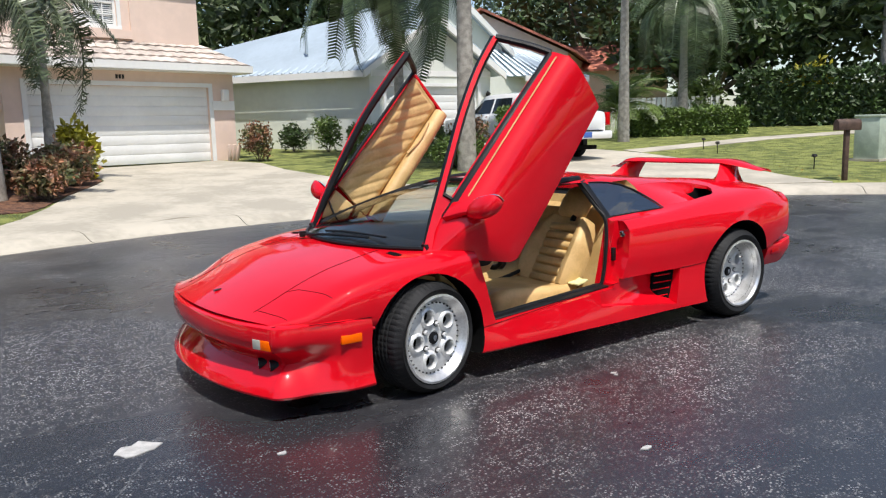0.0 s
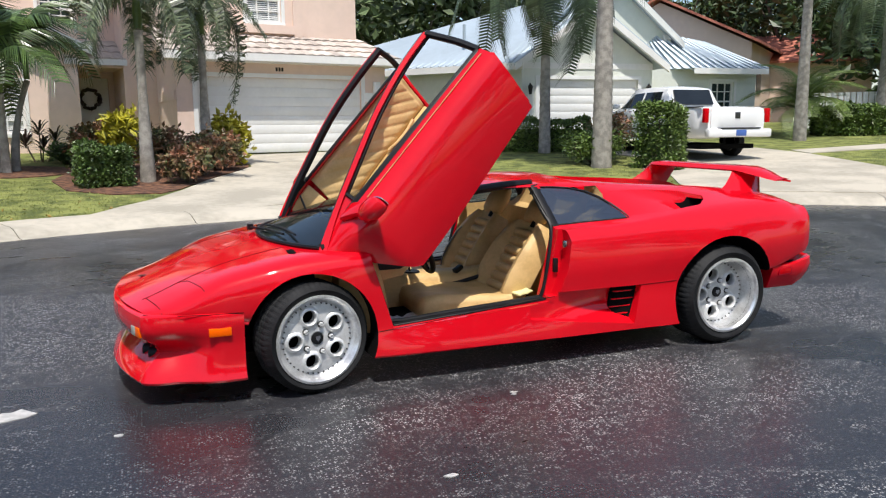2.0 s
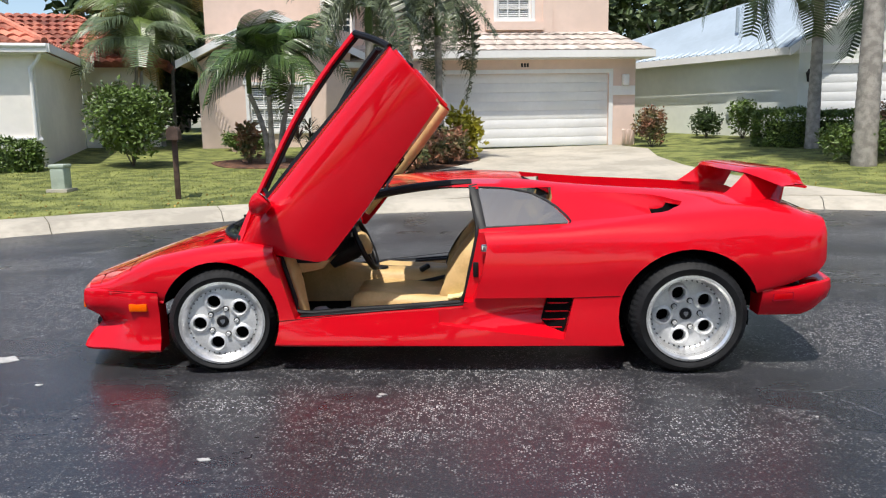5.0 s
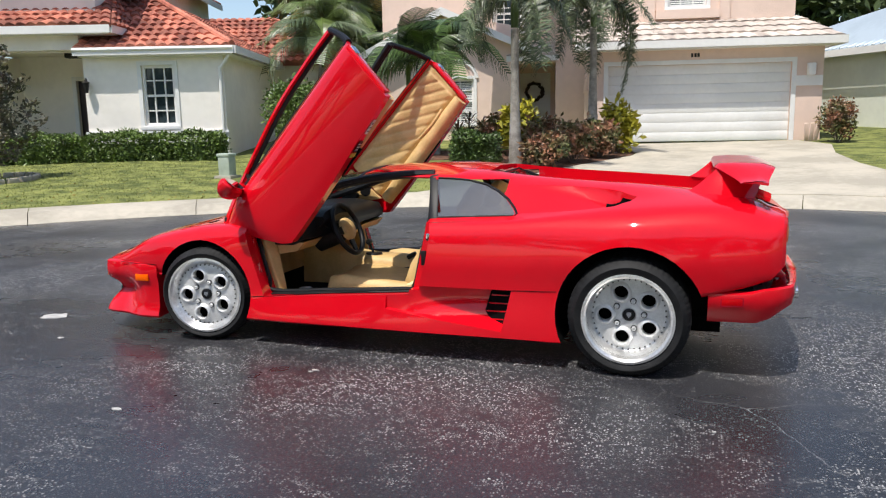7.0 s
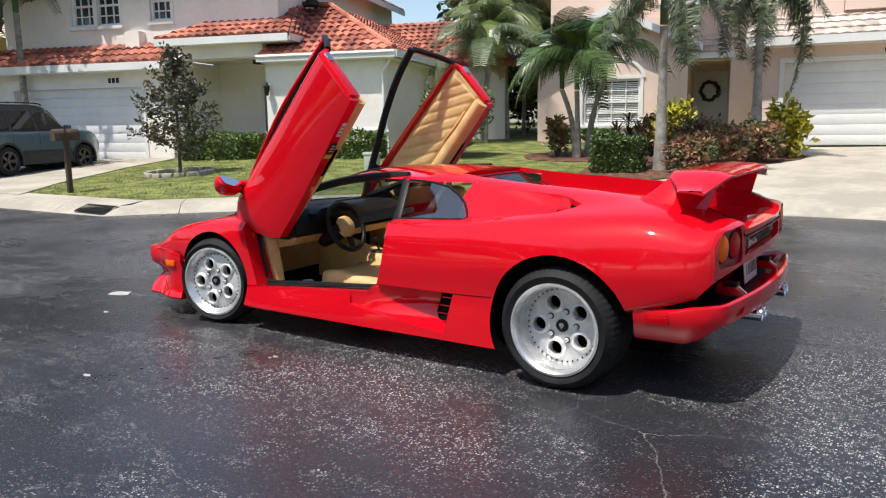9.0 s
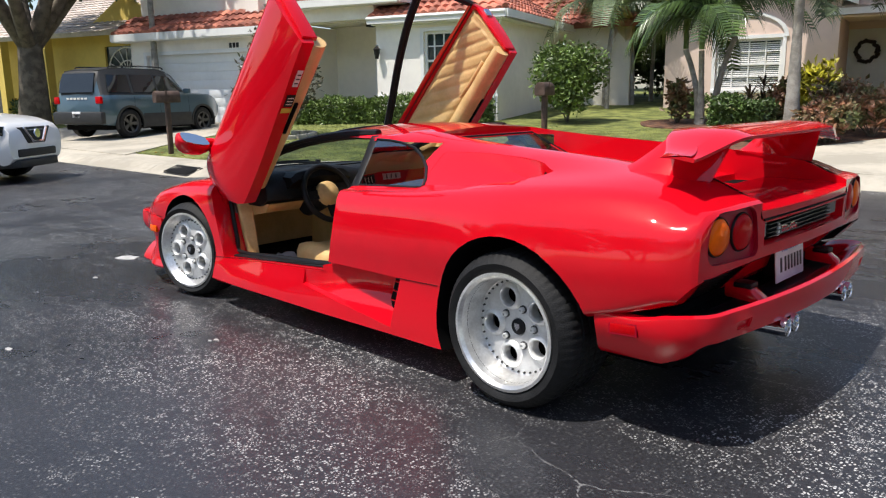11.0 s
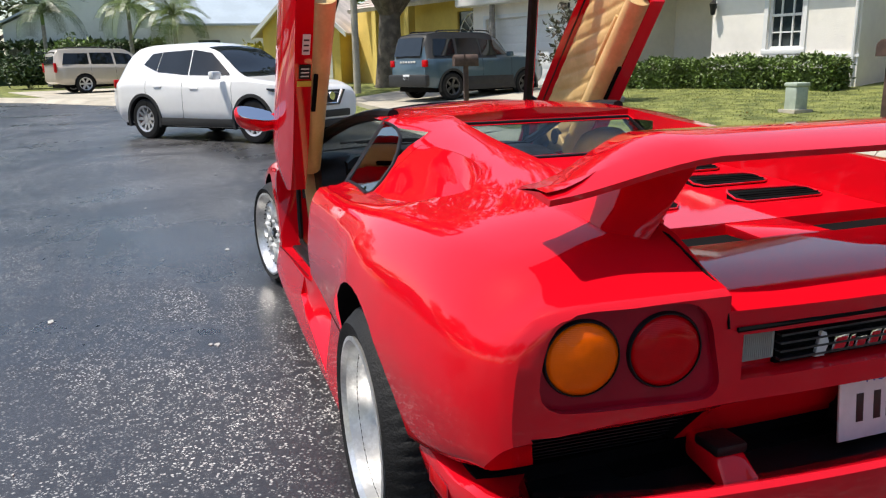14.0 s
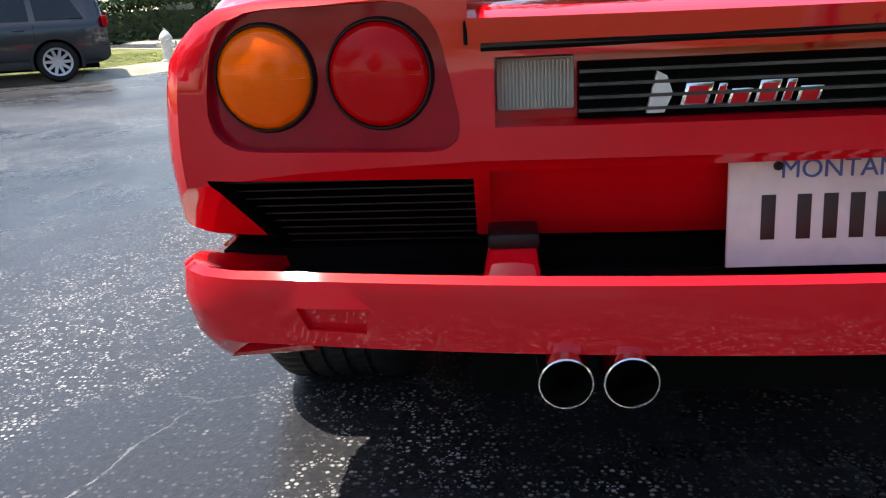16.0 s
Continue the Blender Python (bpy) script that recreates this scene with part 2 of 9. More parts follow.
def spline(keys, x):
    """Smooth interpolation through rows (x, values...), without overshoot."""
    xs = [k[0] for k in keys]
    if x <= xs[0]:
        return list(keys[0][1:])
    if x >= xs[-1]:
        return list(keys[-1][1:])
    i = max(j for j in range(len(xs) - 1) if xs[j] <= x)
    h = xs[i + 1] - xs[i]
    t = (x - xs[i]) / h
    out = []
    for c in range(1, len(keys[0])):
        p0, p1 = keys[i][c], keys[i + 1][c]
        d = (p1 - p0) / h
        def slope(a):
            if a == 0 or a == len(xs) - 1:
                return None
            l = (keys[a][c] - keys[a - 1][c]) / (xs[a] - xs[a - 1])
            r = (keys[a + 1][c] - keys[a][c]) / (xs[a + 1] - xs[a])
            return 0.0 if l * r <= 0 else 2 * l * r / (l + r)
        m0, m1 = slope(i), slope(i + 1)
        m0 = d if m0 is None else m0
        m1 = d if m1 is None else m1
        out.append((2 * t ** 3 - 3 * t ** 2 + 1) * p0 + (t ** 3 - 2 * t ** 2 + t) * h * m0 + (-2 * t ** 3 + 3 * t ** 2) * p1 + (t ** 3 - t ** 2) * h * m1)
    return out


def arc_path(pts, n=6):
    """A rounded line through points (Catmull-Rom)."""
    pts = [Vector(p) for p in pts]
    out = []
    for i in range(len(pts) - 1):
        p0, p1, p2, p3 = pts[max(i - 1, 0)], pts[i], pts[i + 1], pts[min(i + 2, len(pts) - 1)]
        for k in range(n):
            t = k / n
            out.append(0.5 * (2 * p1 + (p2 - p0) * t + (2 * p0 - 5 * p1 + 4 * p2 - p3) * t * t + (3 * p1 - p0 - 3 * p2 + p3) * t ** 3))
    out.append(pts[-1])
    return out

# ---- setting: ground, road, kerb, drives ----
CX, CY, RR = 1.5, -5.5, 12.8        # the turning circle
NORTH, SOUTH = 2.75, -7.5           # edges of the street that leaves it


EDGE = [(CX + RR * math.cos(a), CY + RR * math.sin(a)) for a in np.linspace(radians(139.8), radians(-169.5), 90)]
EDGE += [(-12.3, -7.55), (-13.5, -7.45), (-14.8, -7.25), (-16.2, -6.98), (-17.4, -6.86), (-18.5, -6.95), (-19.4, -7.3), (-20.4, -7.85), (-22.2, -8.9), (-25.8, -11.4), (-31.0, -16.5), (-38.0, -24.0), (-46.0, -33.0)]
FAREDGE = [(-54.0, -33.0), (-43.5, -22.0), (-36.0, -13.6), (-32.5, -9.3), (-29.6, -6.2), (-26.4, -4.0), (-24.0, -1.8), (-22.7, 0.4), (-21.9, 2.0), (-20.8, 2.75)]
EDGE += FAREDGE + [(-16.0, 2.75), (-12.0, 2.75), (-9.3, 2.75)]
_E = np.array(EDGE)
_F = np.roll(_E, -1, 0)


def lot(x, y):
    """Distance beyond the edge of the asphalt (negative on it)."""
    p = np.array((x, y))
    d = _F - _E
    t = np.clip(((p - _E) * d).sum(1) / (d * d).sum(1), 0, 1)
    q = _E + d * t[:, None] - p
    r = math.sqrt((q * q).sum(1).min())
    cross = (_E[:, 1] > y) != (_F[:, 1] > y)
    xs = _E[:, 0] + (y - _E[:, 1]) / np.where(cross, d[:, 1], 1.0) * d[:, 0]
    return -r if (cross & (xs > x)).sum() % 2 else r


def street_z(x):
    return 0.006 * max(0.0, -x - 18)


def gz(x, y):
    d = lot(x, y)
    if d <= 0.75:
        return street_z(x) - 0.06
    rise = 0.052 if y > -2 and x > -26 else 0.008
    return street_z(max(x, -70)) + 0.11 + min(d, 1.0) * 0.02 + rise * max(0, min(d, 26) - 1.0)


GRASS = pbr("lawn_grass", (0.20, 0.215, 0.055), 0.9, 0, 0.4, 2.6, 1.0, 70, second=(0.085, 0.105, 0.022))
DIRT = pbr("bark_mulch", (0.16, 0.075, 0.04), 0.95, 0, 0.5, 7, 1.0, 45, second=(0.06, 0.028, 0.018))
CONCRETE = pbr("pale_concrete", (0.46, 0.415, 0.335), 0.85, 0, 0.14, 0.9, 0.3, 60, second=(0.36, 0.325, 0.26), island=0.05)


def asphalt():
    m = bpy.data.materials.new("sealed_asphalt")
    m.use_nodes = True
    nt = m.node_tree
    b = nt.nodes["Principled BSDF"]
    L = nt.links.new
    tc = nt.nodes.new("ShaderNodeTexCoord")

    def noise_tex(scale, detail=4.0, dist=0.0):
        n = nt.nodes.new("ShaderNodeTexNoise")
        n.inputs["Scale"].default_value, n.inputs["Detail"].default_value, n.inputs["Distortion"].default_value = scale, detail, dist
        L(tc.outputs["Object"], n.inputs["Vector"])
        return n.outputs["Fac"]

    def rng(src, a, b_, c=0.0, d=1.0):
        n = nt.nodes.new("ShaderNodeMapRange")
        for k, v in zip(("From Min", "From Max", "To Min", "To Max"), (a, b_, c, d)):
            n.inputs[k].default_value = v
        L(src, n.inputs["Value"])
        return n.outputs["Result"]

    def op(kind, a, b_):
        n = nt.nodes.new("ShaderNodeMath")
        n.operation = kind
        for i, s in enumerate((a, b_)):
            if isinstance(s, (int, float)):
                n.inputs[i].default_value = s
            else:
                L(s, n.inputs[i])
        return n.outputs[0]

    # worn stone chips: small pale grains where the seal is thin
    def grains(scale, cut):
        vor = nt.nodes.new("ShaderNodeTexVoronoi")
        vor.inputs["Scale"].default_value = scale
        L(tc.outputs["Object"], vor.inputs["Vector"])
        vr = nt.nodes.new("ShaderNodeSeparateColor")
        L(vor.outputs["Color"], vr.inputs[0])
        return op("MULTIPLY", rng(vor.outputs["Distance"], 0.46, 0.30), rng(vr.outputs[0], cut, cut + 0.12))

    # sweeping brush marks of the sealer, drawn out along one way
    st = nt.nodes.new("ShaderNodeMapping")
    st.inputs["Rotation"].default_value, st.inputs["Scale"].default_value = (0, 0, radians(28)), (1.2, 9.0, 1.0)
    L(tc.outputs["Object"], st.inputs["Vector"])
    sw = nt.nodes.new("ShaderNodeTexNoise")
    sw.inputs["Scale"].default_value, sw.inputs["Detail"].default_value, sw.inputs["Distortion"].default_value = 0.9, 5, 0.6
    L(st.outputs["Vector"], sw.inputs["Vector"])
    worn = rng(op("ADD", op("ADD", op("MULTIPLY", noise_tex(0.6, 6, 0.8), 0.62), op("MULTIPLY", noise_tex(4.5, 6), 0.28)), op("MULTIPLY", sw.outputs["Fac"], 0.26)), 0.51, 0.70)
    rare = rng(noise_tex(17, 5), 0.46, 0.60)
    chips = op("MAXIMUM", op("MULTIPLY", grains(150, 0.48), op("MULTIPLY", worn, rare)), op("MULTIPLY", grains(82, 0.66), op("ADD", op("MULTIPLY", worn, 0.8), 0.07)))
    # hairline cracks
    nn = nt.nodes.new("ShaderNodeTexNoise")
    nn.inputs["Scale"].default_value, nn.inputs["Detail"].default_value = 1.6, 8
    nn.inputs["Roughness"].default_value = 0.7
    L(tc.outputs["Object"], nn.inputs["Vector"])
    mx = nt.nodes.new("ShaderNodeMix")
    mx.data_type = "VECTOR"
    mx.inputs[0].default_value = 0.16
    L(tc.outputs["Object"], mx.inputs[4])
    L(nn.outputs["Color"], mx.inputs[5])
    cr = nt.nodes.new("ShaderNodeTexVoronoi")
    cr.feature = "DISTANCE_TO_EDGE"
    cr.inputs["Scale"].default_value = 1.25
    L(mx.outputs[1], cr.inputs["Vector"])
    crack = op("MULTIPLY", op("MULTIPLY", rng(cr.outputs["Distance"], 0.0045, 0.001), rng(noise_tex(0.7, 4), 0.50, 0.60)), rng(noise_tex(40, 3), 0.38, 0.55))
    base = nt.nodes.new("ShaderNodeValToRGB")
    base.color_ramp.elements[0].position, base.color_ramp.elements[1].position = 0.32, 0.70
    base.color_ramp.elements[0].color, base.color_ramp.elements[1].color = (0.011, 0.011, 0.013, 1), (0.046, 0.046, 0.051, 1)
    L(op("ADD", op("MULTIPLY", noise_tex(0.4, 6, 0.8), 0.55), op("MULTIPLY", noise_tex(60, 6), 0.45)), base.inputs["Fac"])
    light = nt.nodes.new("ShaderNodeMix")
    light.data_type = "RGBA"
    light.inputs[7].default_value = (0.70, 0.69, 0.67, 1)
    L(op("MAXIMUM", chips, op("MULTIPLY", crack, 0.28)), light.inputs[0])
    L(base.outputs["Color"], light.inputs[6])
    L(light.outputs[2], b.inputs["Base Color"])
    L(rng(op("ADD", noise_tex(0.5, 5, 0.5), op("MULTIPLY", worn, 0.2)), 0.3, 0.85, 0.20, 0.46), b.inputs["Roughness"])
    bp = nt.nodes.new("ShaderNodeBump")
    bp.inputs["Strength"].default_value, bp.inputs["Distance"].default_value = 0.35, 0.003
    L(op("ADD", noise_tex(110, 4), op("MULTIPLY", chips, 0.6)), bp.inputs["Height"])
    L(bp.outputs["Normal"], b.inputs["Normal"])
    return m


ASPHALT = asphalt()


def build_ground():
    def axis(lo, hi, step):
        near = list(np.arange(lo, hi + step / 2, step))
        return [-900, -400, -200, -120, -85, -65, -52] + near + [hi + 8, hi + 20, hi + 45, hi + 90, hi + 200, hi + 450, hi + 900]
    xs, ys = axis(-44, 30, 0.7), axis(-26, 40, 0.7)
    rows = [[(x, y, gz(x, y)) for x in xs] for y in ys]
    g = M().grid(rows).ob("ground", GRASS)
    tagged(g, "mown green lawn with dry yellowish patches", "lawn", kind="structure")
    outline = EDGE
    bm = bmesh.new()
    f = bm.faces.new([bm.verts.new((x, y, 0)) for x, y in outline])
    for c in np.arange(-60, -17, 3.0):
        bmesh.ops.bisect_plane(bm, geom=bm.verts[:] + bm.edges[:] + bm.faces[:], plane_co=(c, 0, 0), plane_no=(1, 0, 0))
    for v in bm.verts:
        v.co.z = street_z(v.co.x)
    bmesh.ops.triangulate(bm, faces=bm.faces[:])
    bmesh.ops.recalc_face_normals(bm, faces=bm.faces)
    for q in bm.faces:
        if q.normal.z < 0:
            q.normal_flip()
    me = bpy.data.meshes.new("road")
    bm.to_mesh(me)
    bm.free()
    me.materials.append(ASPHALT)
    tagged(new("road", me), "dark sealed asphalt with worn pale stone chips and hairline cracks", "road", kind="structure")


PAVED = []


def patch(name, outline, mat, label, category, lift=0.02, thick=0.12):
    PAVED.append(outline)
    xs, ys = [p[0] for p in outline], [p[1] for p in outline]
    bm = bmesh.new()
    bm.faces.new([bm.verts.new((x, y, 0)) for x, y in outline])
    for k in range(2):
        lo, hi = min((xs, ys)[k]), max((xs, ys)[k])
        for c in np.arange(lo + 0.35, hi, 0.7):
            co, no = ((c, 0, 0), (1, 0, 0)) if k == 0 else ((0, c, 0), (0, 1, 0))
            bmesh.ops.bisect_plane(bm, geom=bm.verts[:] + bm.edges[:] + bm.faces[:], plane_co=co, plane_no=no)
    top = bm.faces[:]
    ext = bmesh.ops.extrude_face_region(bm, geom=top)
    low = {v for v in ext["geom"] if isinstance(v, bmesh.types.BMVert)}
    for v in bm.verts:
        v.co.z = max(gz(v.co.x, v.co.y), 0.10) + (lift - thick if v in low else lift)
    bmesh.ops.recalc_face_normals(bm, faces=bm.faces)
    me = bpy.data.meshes.new(name)
    bm.to_mesh(me)
    bm.free()
    me.materials.append(mat)
    finish(me, 40)
    return tagged(new(name, me), label, category, kind="structure")


def build_kerb():
    kerb = thing("pavement", "pale concrete rolled kerb and walk in jointed slabs", "kerb", kind="structure")
    prof = [(0.0, -0.05), (0.0, 0.004), (0.12, 0.012), (0.22, 0.05), (0.34, 0.105), (0.46, 0.125), (1.15, 0.14), (1.15, -0.05)]
    for run in (EDGE[-3:] + EDGE[:103], FAREDGE):
        fine = []
        for p, q in zip(run, run[1:]):
            p, q = Vector(p), Vector(q)
            k = max(1, round((q - p).length / 0.5))
            fine += [p.lerp(q, i / k) for i in range(k)]
        fine.append(Vector(run[-1]))
        for i in range(0, len(fine) - 1, 6):
            seg = []
            for j in range(i, min(i + 7, len(fine))):
                d = (fine[min(j + 1, len(fine) - 1)] - fine[max(j - 1, 0)]).normalized()
                p = fine[j] - (d * 0.012 if j == i + 6 else Vector((0, 0)))
                n = Vector((-d.y, d.x))
                seg.append([(p.x + n.x * a, p.y + n.y * a, z + street_z(p.x)) for a, z in prof])
            if len(seg) > 1:
                M().loft(seg).ob("slab", CONCRETE, kerb)


build_ground()
build_kerb()
patch("driveway", [(-3.2, 7.1), (-2.5, 8.4), (-2.05, 9.1), (-1.5, 10.3), (-0.94, 11.8), (-0.2, 13.3), (0.25, 14.3), (0.3, 15.0), (-0.2, 16.4), (-0.7, 17.45), (4.3, 18.35), (5.0, 16.8), (4.75, 14.6), (4.85, 12.4), (5.15, 10.8), (5.8, 9.0), (6.7, 7.25), (3.5, 8.0), (0, 8.0)], CONCRETE, "pale concrete driveway rising to a garage", "driveway")
patch("driveway", [(7.6, 6.9), (7.9, 7.9), (8.8, 9.4), (10.2, 10.9), (10.6, 13.0), (10.4, 18.8), (15.2, 18.4), (15.4, 15.0), (15.1, 11.6), (13.9, 8.2), (13.0, 6.4), (12.2, 4.9), (11.9, 3.9), (10.6, 4.9), (9.2, 6.0)], CONCRETE, "pale concrete driveway under a white pickup", "driveway")
patch("driveway", [(-12.3, 3.6), (-13.6, 5.2), (-15.4, 8.2), (-16.4, 10.5), (-19.2, 12.1), (-26.3, 12.5), (-24.0, 7.5), (-21.5, 3.8)], CONCRETE, "pale concrete driveway under a blue sport utility", "driveway")
patch("driveway", [(-26.6, -3.4), (-29.3, -5.6), (-38.5, -8.8), (-39.5, -4.2), (-31.0, -2.2)], CONCRETE, "pale concrete driveway across the far street", "driveway")
patch("driveway", [(-33.4, -9.3), (-36.6, -13.0), (-54, -22.5), (-56, -17.5), (-44, -13.2)], CONCRETE, "pale concrete driveway before a tall hedge", "driveway")
patch("footpath", [(15.5, 12.6), (22, 12.4), (32, 9.0), (32, 7.8), (22, 11.2), (15.2, 11.6)], CONCRETE, "pale concrete path across a lawn", "path")
patch("mulch_bed", [(-3.5, 10.6), (-2.7, 9.9), (-1.9, 9.9), (-1.55, 10.4), (-1.0, 11.8), (-0.25, 13.3), (0.2, 14.3), (0.25, 15.0), (-0.25, 16.4), (-0.8, 17.4), (-2.5, 17.0), (-3.6, 15.0), (-3.9, 12.2)], DIRT, "reddish bark mulch bed under palms and shrubs", "flower bed")
patch("mulch_bed", [(-5.0 + 1.55 * math.cos(a) * (1 + .1 * math.sin(3 * a)), 14.1 + 1.25 * math.sin(a)) for a in np.linspace(0, 2 * math.pi, 20, endpoint=False)], DIRT, "reddish bark mulch ring under palms", "flower bed")


# ---- houses ----
PINK = pbr("pink_stucco", (0.78, 0.60, 0.50), 0.9, 0, 0.06, 0.6, 0.35, 70)
CREAM = pbr("cream_stucco", (0.88, 0.83, 0.75), 0.9, 0, 0.06, 0.6, 0.35, 70)
MINT = pbr("mint_stucco", (0.72, 0.74, 0.67), 0.9, 0, 0.06, 0.6, 0.35, 70)
YELLOW = pbr("yellow_stucco", (0.72, 0.53, 0.14), 0.9, 0, 0.08, 0.6, 0.35, 70)
WHITE = pbr("white_paint", (0.80, 0.79, 0.76), 0.55, 0, 0.05, 1.2)
SHELL = pbr("white_enamel", (0.78, 0.78, 0.76), 0.4, 0, 0.05, 1.2)
TERRACOTTA = pbr("terracotta_tile", (0.47, 0.165, 0.105), 0.8, 0, 0.35, 1.1, 0.3, 30, second=(0.25, 0.075, 0.05), island=0.5)
PALETILE = pbr("pale_roof_tile", (0.56, 0.48, 0.42), 0.85, 0, 0.2, 1.3, 0.3, 30, island=0.2)
TINROOF = pbr("metal_roof", (0.40, 0.47, 0.52), 0.5, 0.2, 0.08, 0.7)
PANE = pbr("window_pane", (0.03, 0.045, 0.05), 0.06, 0, 0.3, 2, 0, 60, 0, 0.6)
DOORDARK = pbr("dark_door", (0.03, 0.016, 0.012), 0.4, 0, 0.2, 3)
IRON = pbr("dark_iron", (0.02, 0.018, 0.016), 0.5, 0.4, 0.3, 6)


class Wall:
    """A frame on a facade: u to the right as seen from outside, n outwards."""

    def __init__(self, o, u):
        self.o, self.u = Vector((*o, 0)), Vector((*u, 0)).normalized()
        self.n = Vector((self.u.y, -self.u.x, 0))

    def __call__(self, u, z, d=0.0):
        return self.o + self.u * u + self.n * d + Vector((0, 0, z))

    def turn(self):
        return Matrix(((self.u.x, self.n.x, 0, 0), (self.u.y, self.n.y, 0, 0), (0, 0, 1, 0), (0, 0, 0, 1)))

    def box(self, m, u0, u1, z0, z1, d0, d1, mi=0):
        a, b = self(u0, z0, d0), self(u1, z1, d1)
        c = (a + b) / 2
        return m.box(c, (abs(u1 - u0), abs(d1 - d0), abs(z1 - z0)), self.turn(), mi)

    def prism(self, m, poly, d0, d1, mi=0):
        return m.hull2([self(u, z, d0) for u, z in poly], [self(u, z, d1) for u, z in poly], mi)


def facade(house, w, u0, u1, z0, z1, holes, mat, thick=0.22, name="wall"):
    """A wall with openings that go through it, built of the piers, lintels and sills round them."""
    m = M()
    cuts = sorted({u0, u1, *[h[0] for h in holes], *[h[1] for h in holes]})
    for a, b in zip(cuts, cuts[1:]):
        hs = sorted([h for h in holes if h[0] < b and h[1] > a], key=lambda h: h[2])
        z = z0
        for h in hs:
            if h[2] > z + 1e-4:
                w.box(m, a, b, z, h[2], -thick, 0)
            z = h[3]
        if z < z1:
            w.box(m, a, b, z, z1, -thick, 0)
    return m.ob(name, mat, house, merge=0.0005)


def window(house, w, u0, u1, z0, z1, cols=3, rows=4, blinds=False, frame_mat=None):
    win = new("window")
    win.parent = house
    fm = frame_mat or WHITE
    f = M()
    t = 0.07
    for a, b, c, d in ((u0, u1, z0, z0 + t), (u0, u1, z1 - t, z1), (u0, u0 + t, z0 + t, z1 - t), (u1 - t, u1, z0 + t, z1 - t), (u0 + t, u1 - t, (z0 + z1) / 2 - 0.03, (z0 + z1) / 2 + 0.03)):
        w.box(f, a, b, c, d, -0.16, -0.06)
    for i in range(1, cols):
        u = u0 + (u1 - u0) * i / cols
        w.box(f, u - 0.016, u + 0.016, z0 + t, z1 - t, -0.12, -0.075)
    for i in range(1, rows):
        z = z0 + (z1 - z0) * i / rows
        w.box(f, u0 + t, u1 - t, z - 0.016, z + 0.016, -0.119, -0.077)
    f.ob("frame", fm, win)
    p = M()
    w.box(p, u0 + t, u1 - t, z0 + t, z1 - t, -0.15, -0.13)
    p.ob("pane", PANE, win)
    s = M()
    w.box(s, u0 - 0.1, u1 + 0.1, z0 - 0.12, z0, -0.05, 0.07)
    s.ob("sill", fm, win, bevel=0.01)
    c = M()
    for a, b, e, d in ((u0 - 0.1, u0, z0, z1), (u1, u1 + 0.1, z0, z1), (u0 - 0.1, u1 + 0.1, z1, z1 + 0.1)):
        w.box(c, a, b, e, d, 0.0, 0.035)
    c.obs("trim", fm, win)
    if blinds:
        b = M()
        n = int((z1 - z0 - 2 * t) / 0.055)
        for i in range(n):
            z = z0 + t + 0.03 + i * 0.055
            w.box(b, u0 + t, u1 - t, z, z + 0.034, -0.129, -0.124)
        tagged(b.ob("blind", WHITE, win), kind="stuff")
    return win


def garage_door(house, w, u0, u1, z0, z1):
    g = new("garage_door")
    g.parent = house
    n = 8
    h = (z1 - z0) / n
    for i in range(n):
        m = M()
        w.box(m, u0, u1, z0 + i * h + 0.002, z0 + (i + 1) * h - 0.002, -0.14, -0.10)
        m.ob("panel", SHELL, g, bevel=0.007)
    b = M()
    w.box(b, u0, u1, z0, z1, -0.2, -0.145)
    b.ob("backing", WHITE, g)
    c = M()
    for a, b2, e, d in ((u0 - 0.12, u0, z0, z1 + 0.12), (u1, u1 + 0.12, z0, z1 + 0.12), (u0, u1, z1, z1 + 0.12)):
        w.box(c, a, b2, e, d, 0, 0.03)
    c.obs("trim", SHELL, g)


def wall_lamp(house, p, n):
    l = new("wall_lamp")
    l.parent = house
    m = M()
    q = Vector(p) + n * 0.16
    m.lathe([(0.0, -0.17), (0.05, -0.17), (0.09, 0.08), (0.11, 0.09), (0.0, 0.2)], 6, Matrix.Translation(q) @ pose(0, 0, 0, 90))
    m.ob("lantern", IRON, l)
    M().tube([Vector(p), Vector(p) + n * 0.1 + Vector((0, 0, 0.2)), q + Vector((0, 0, 0.2))], 0.014, 6).ob("bracket", IRON, l)


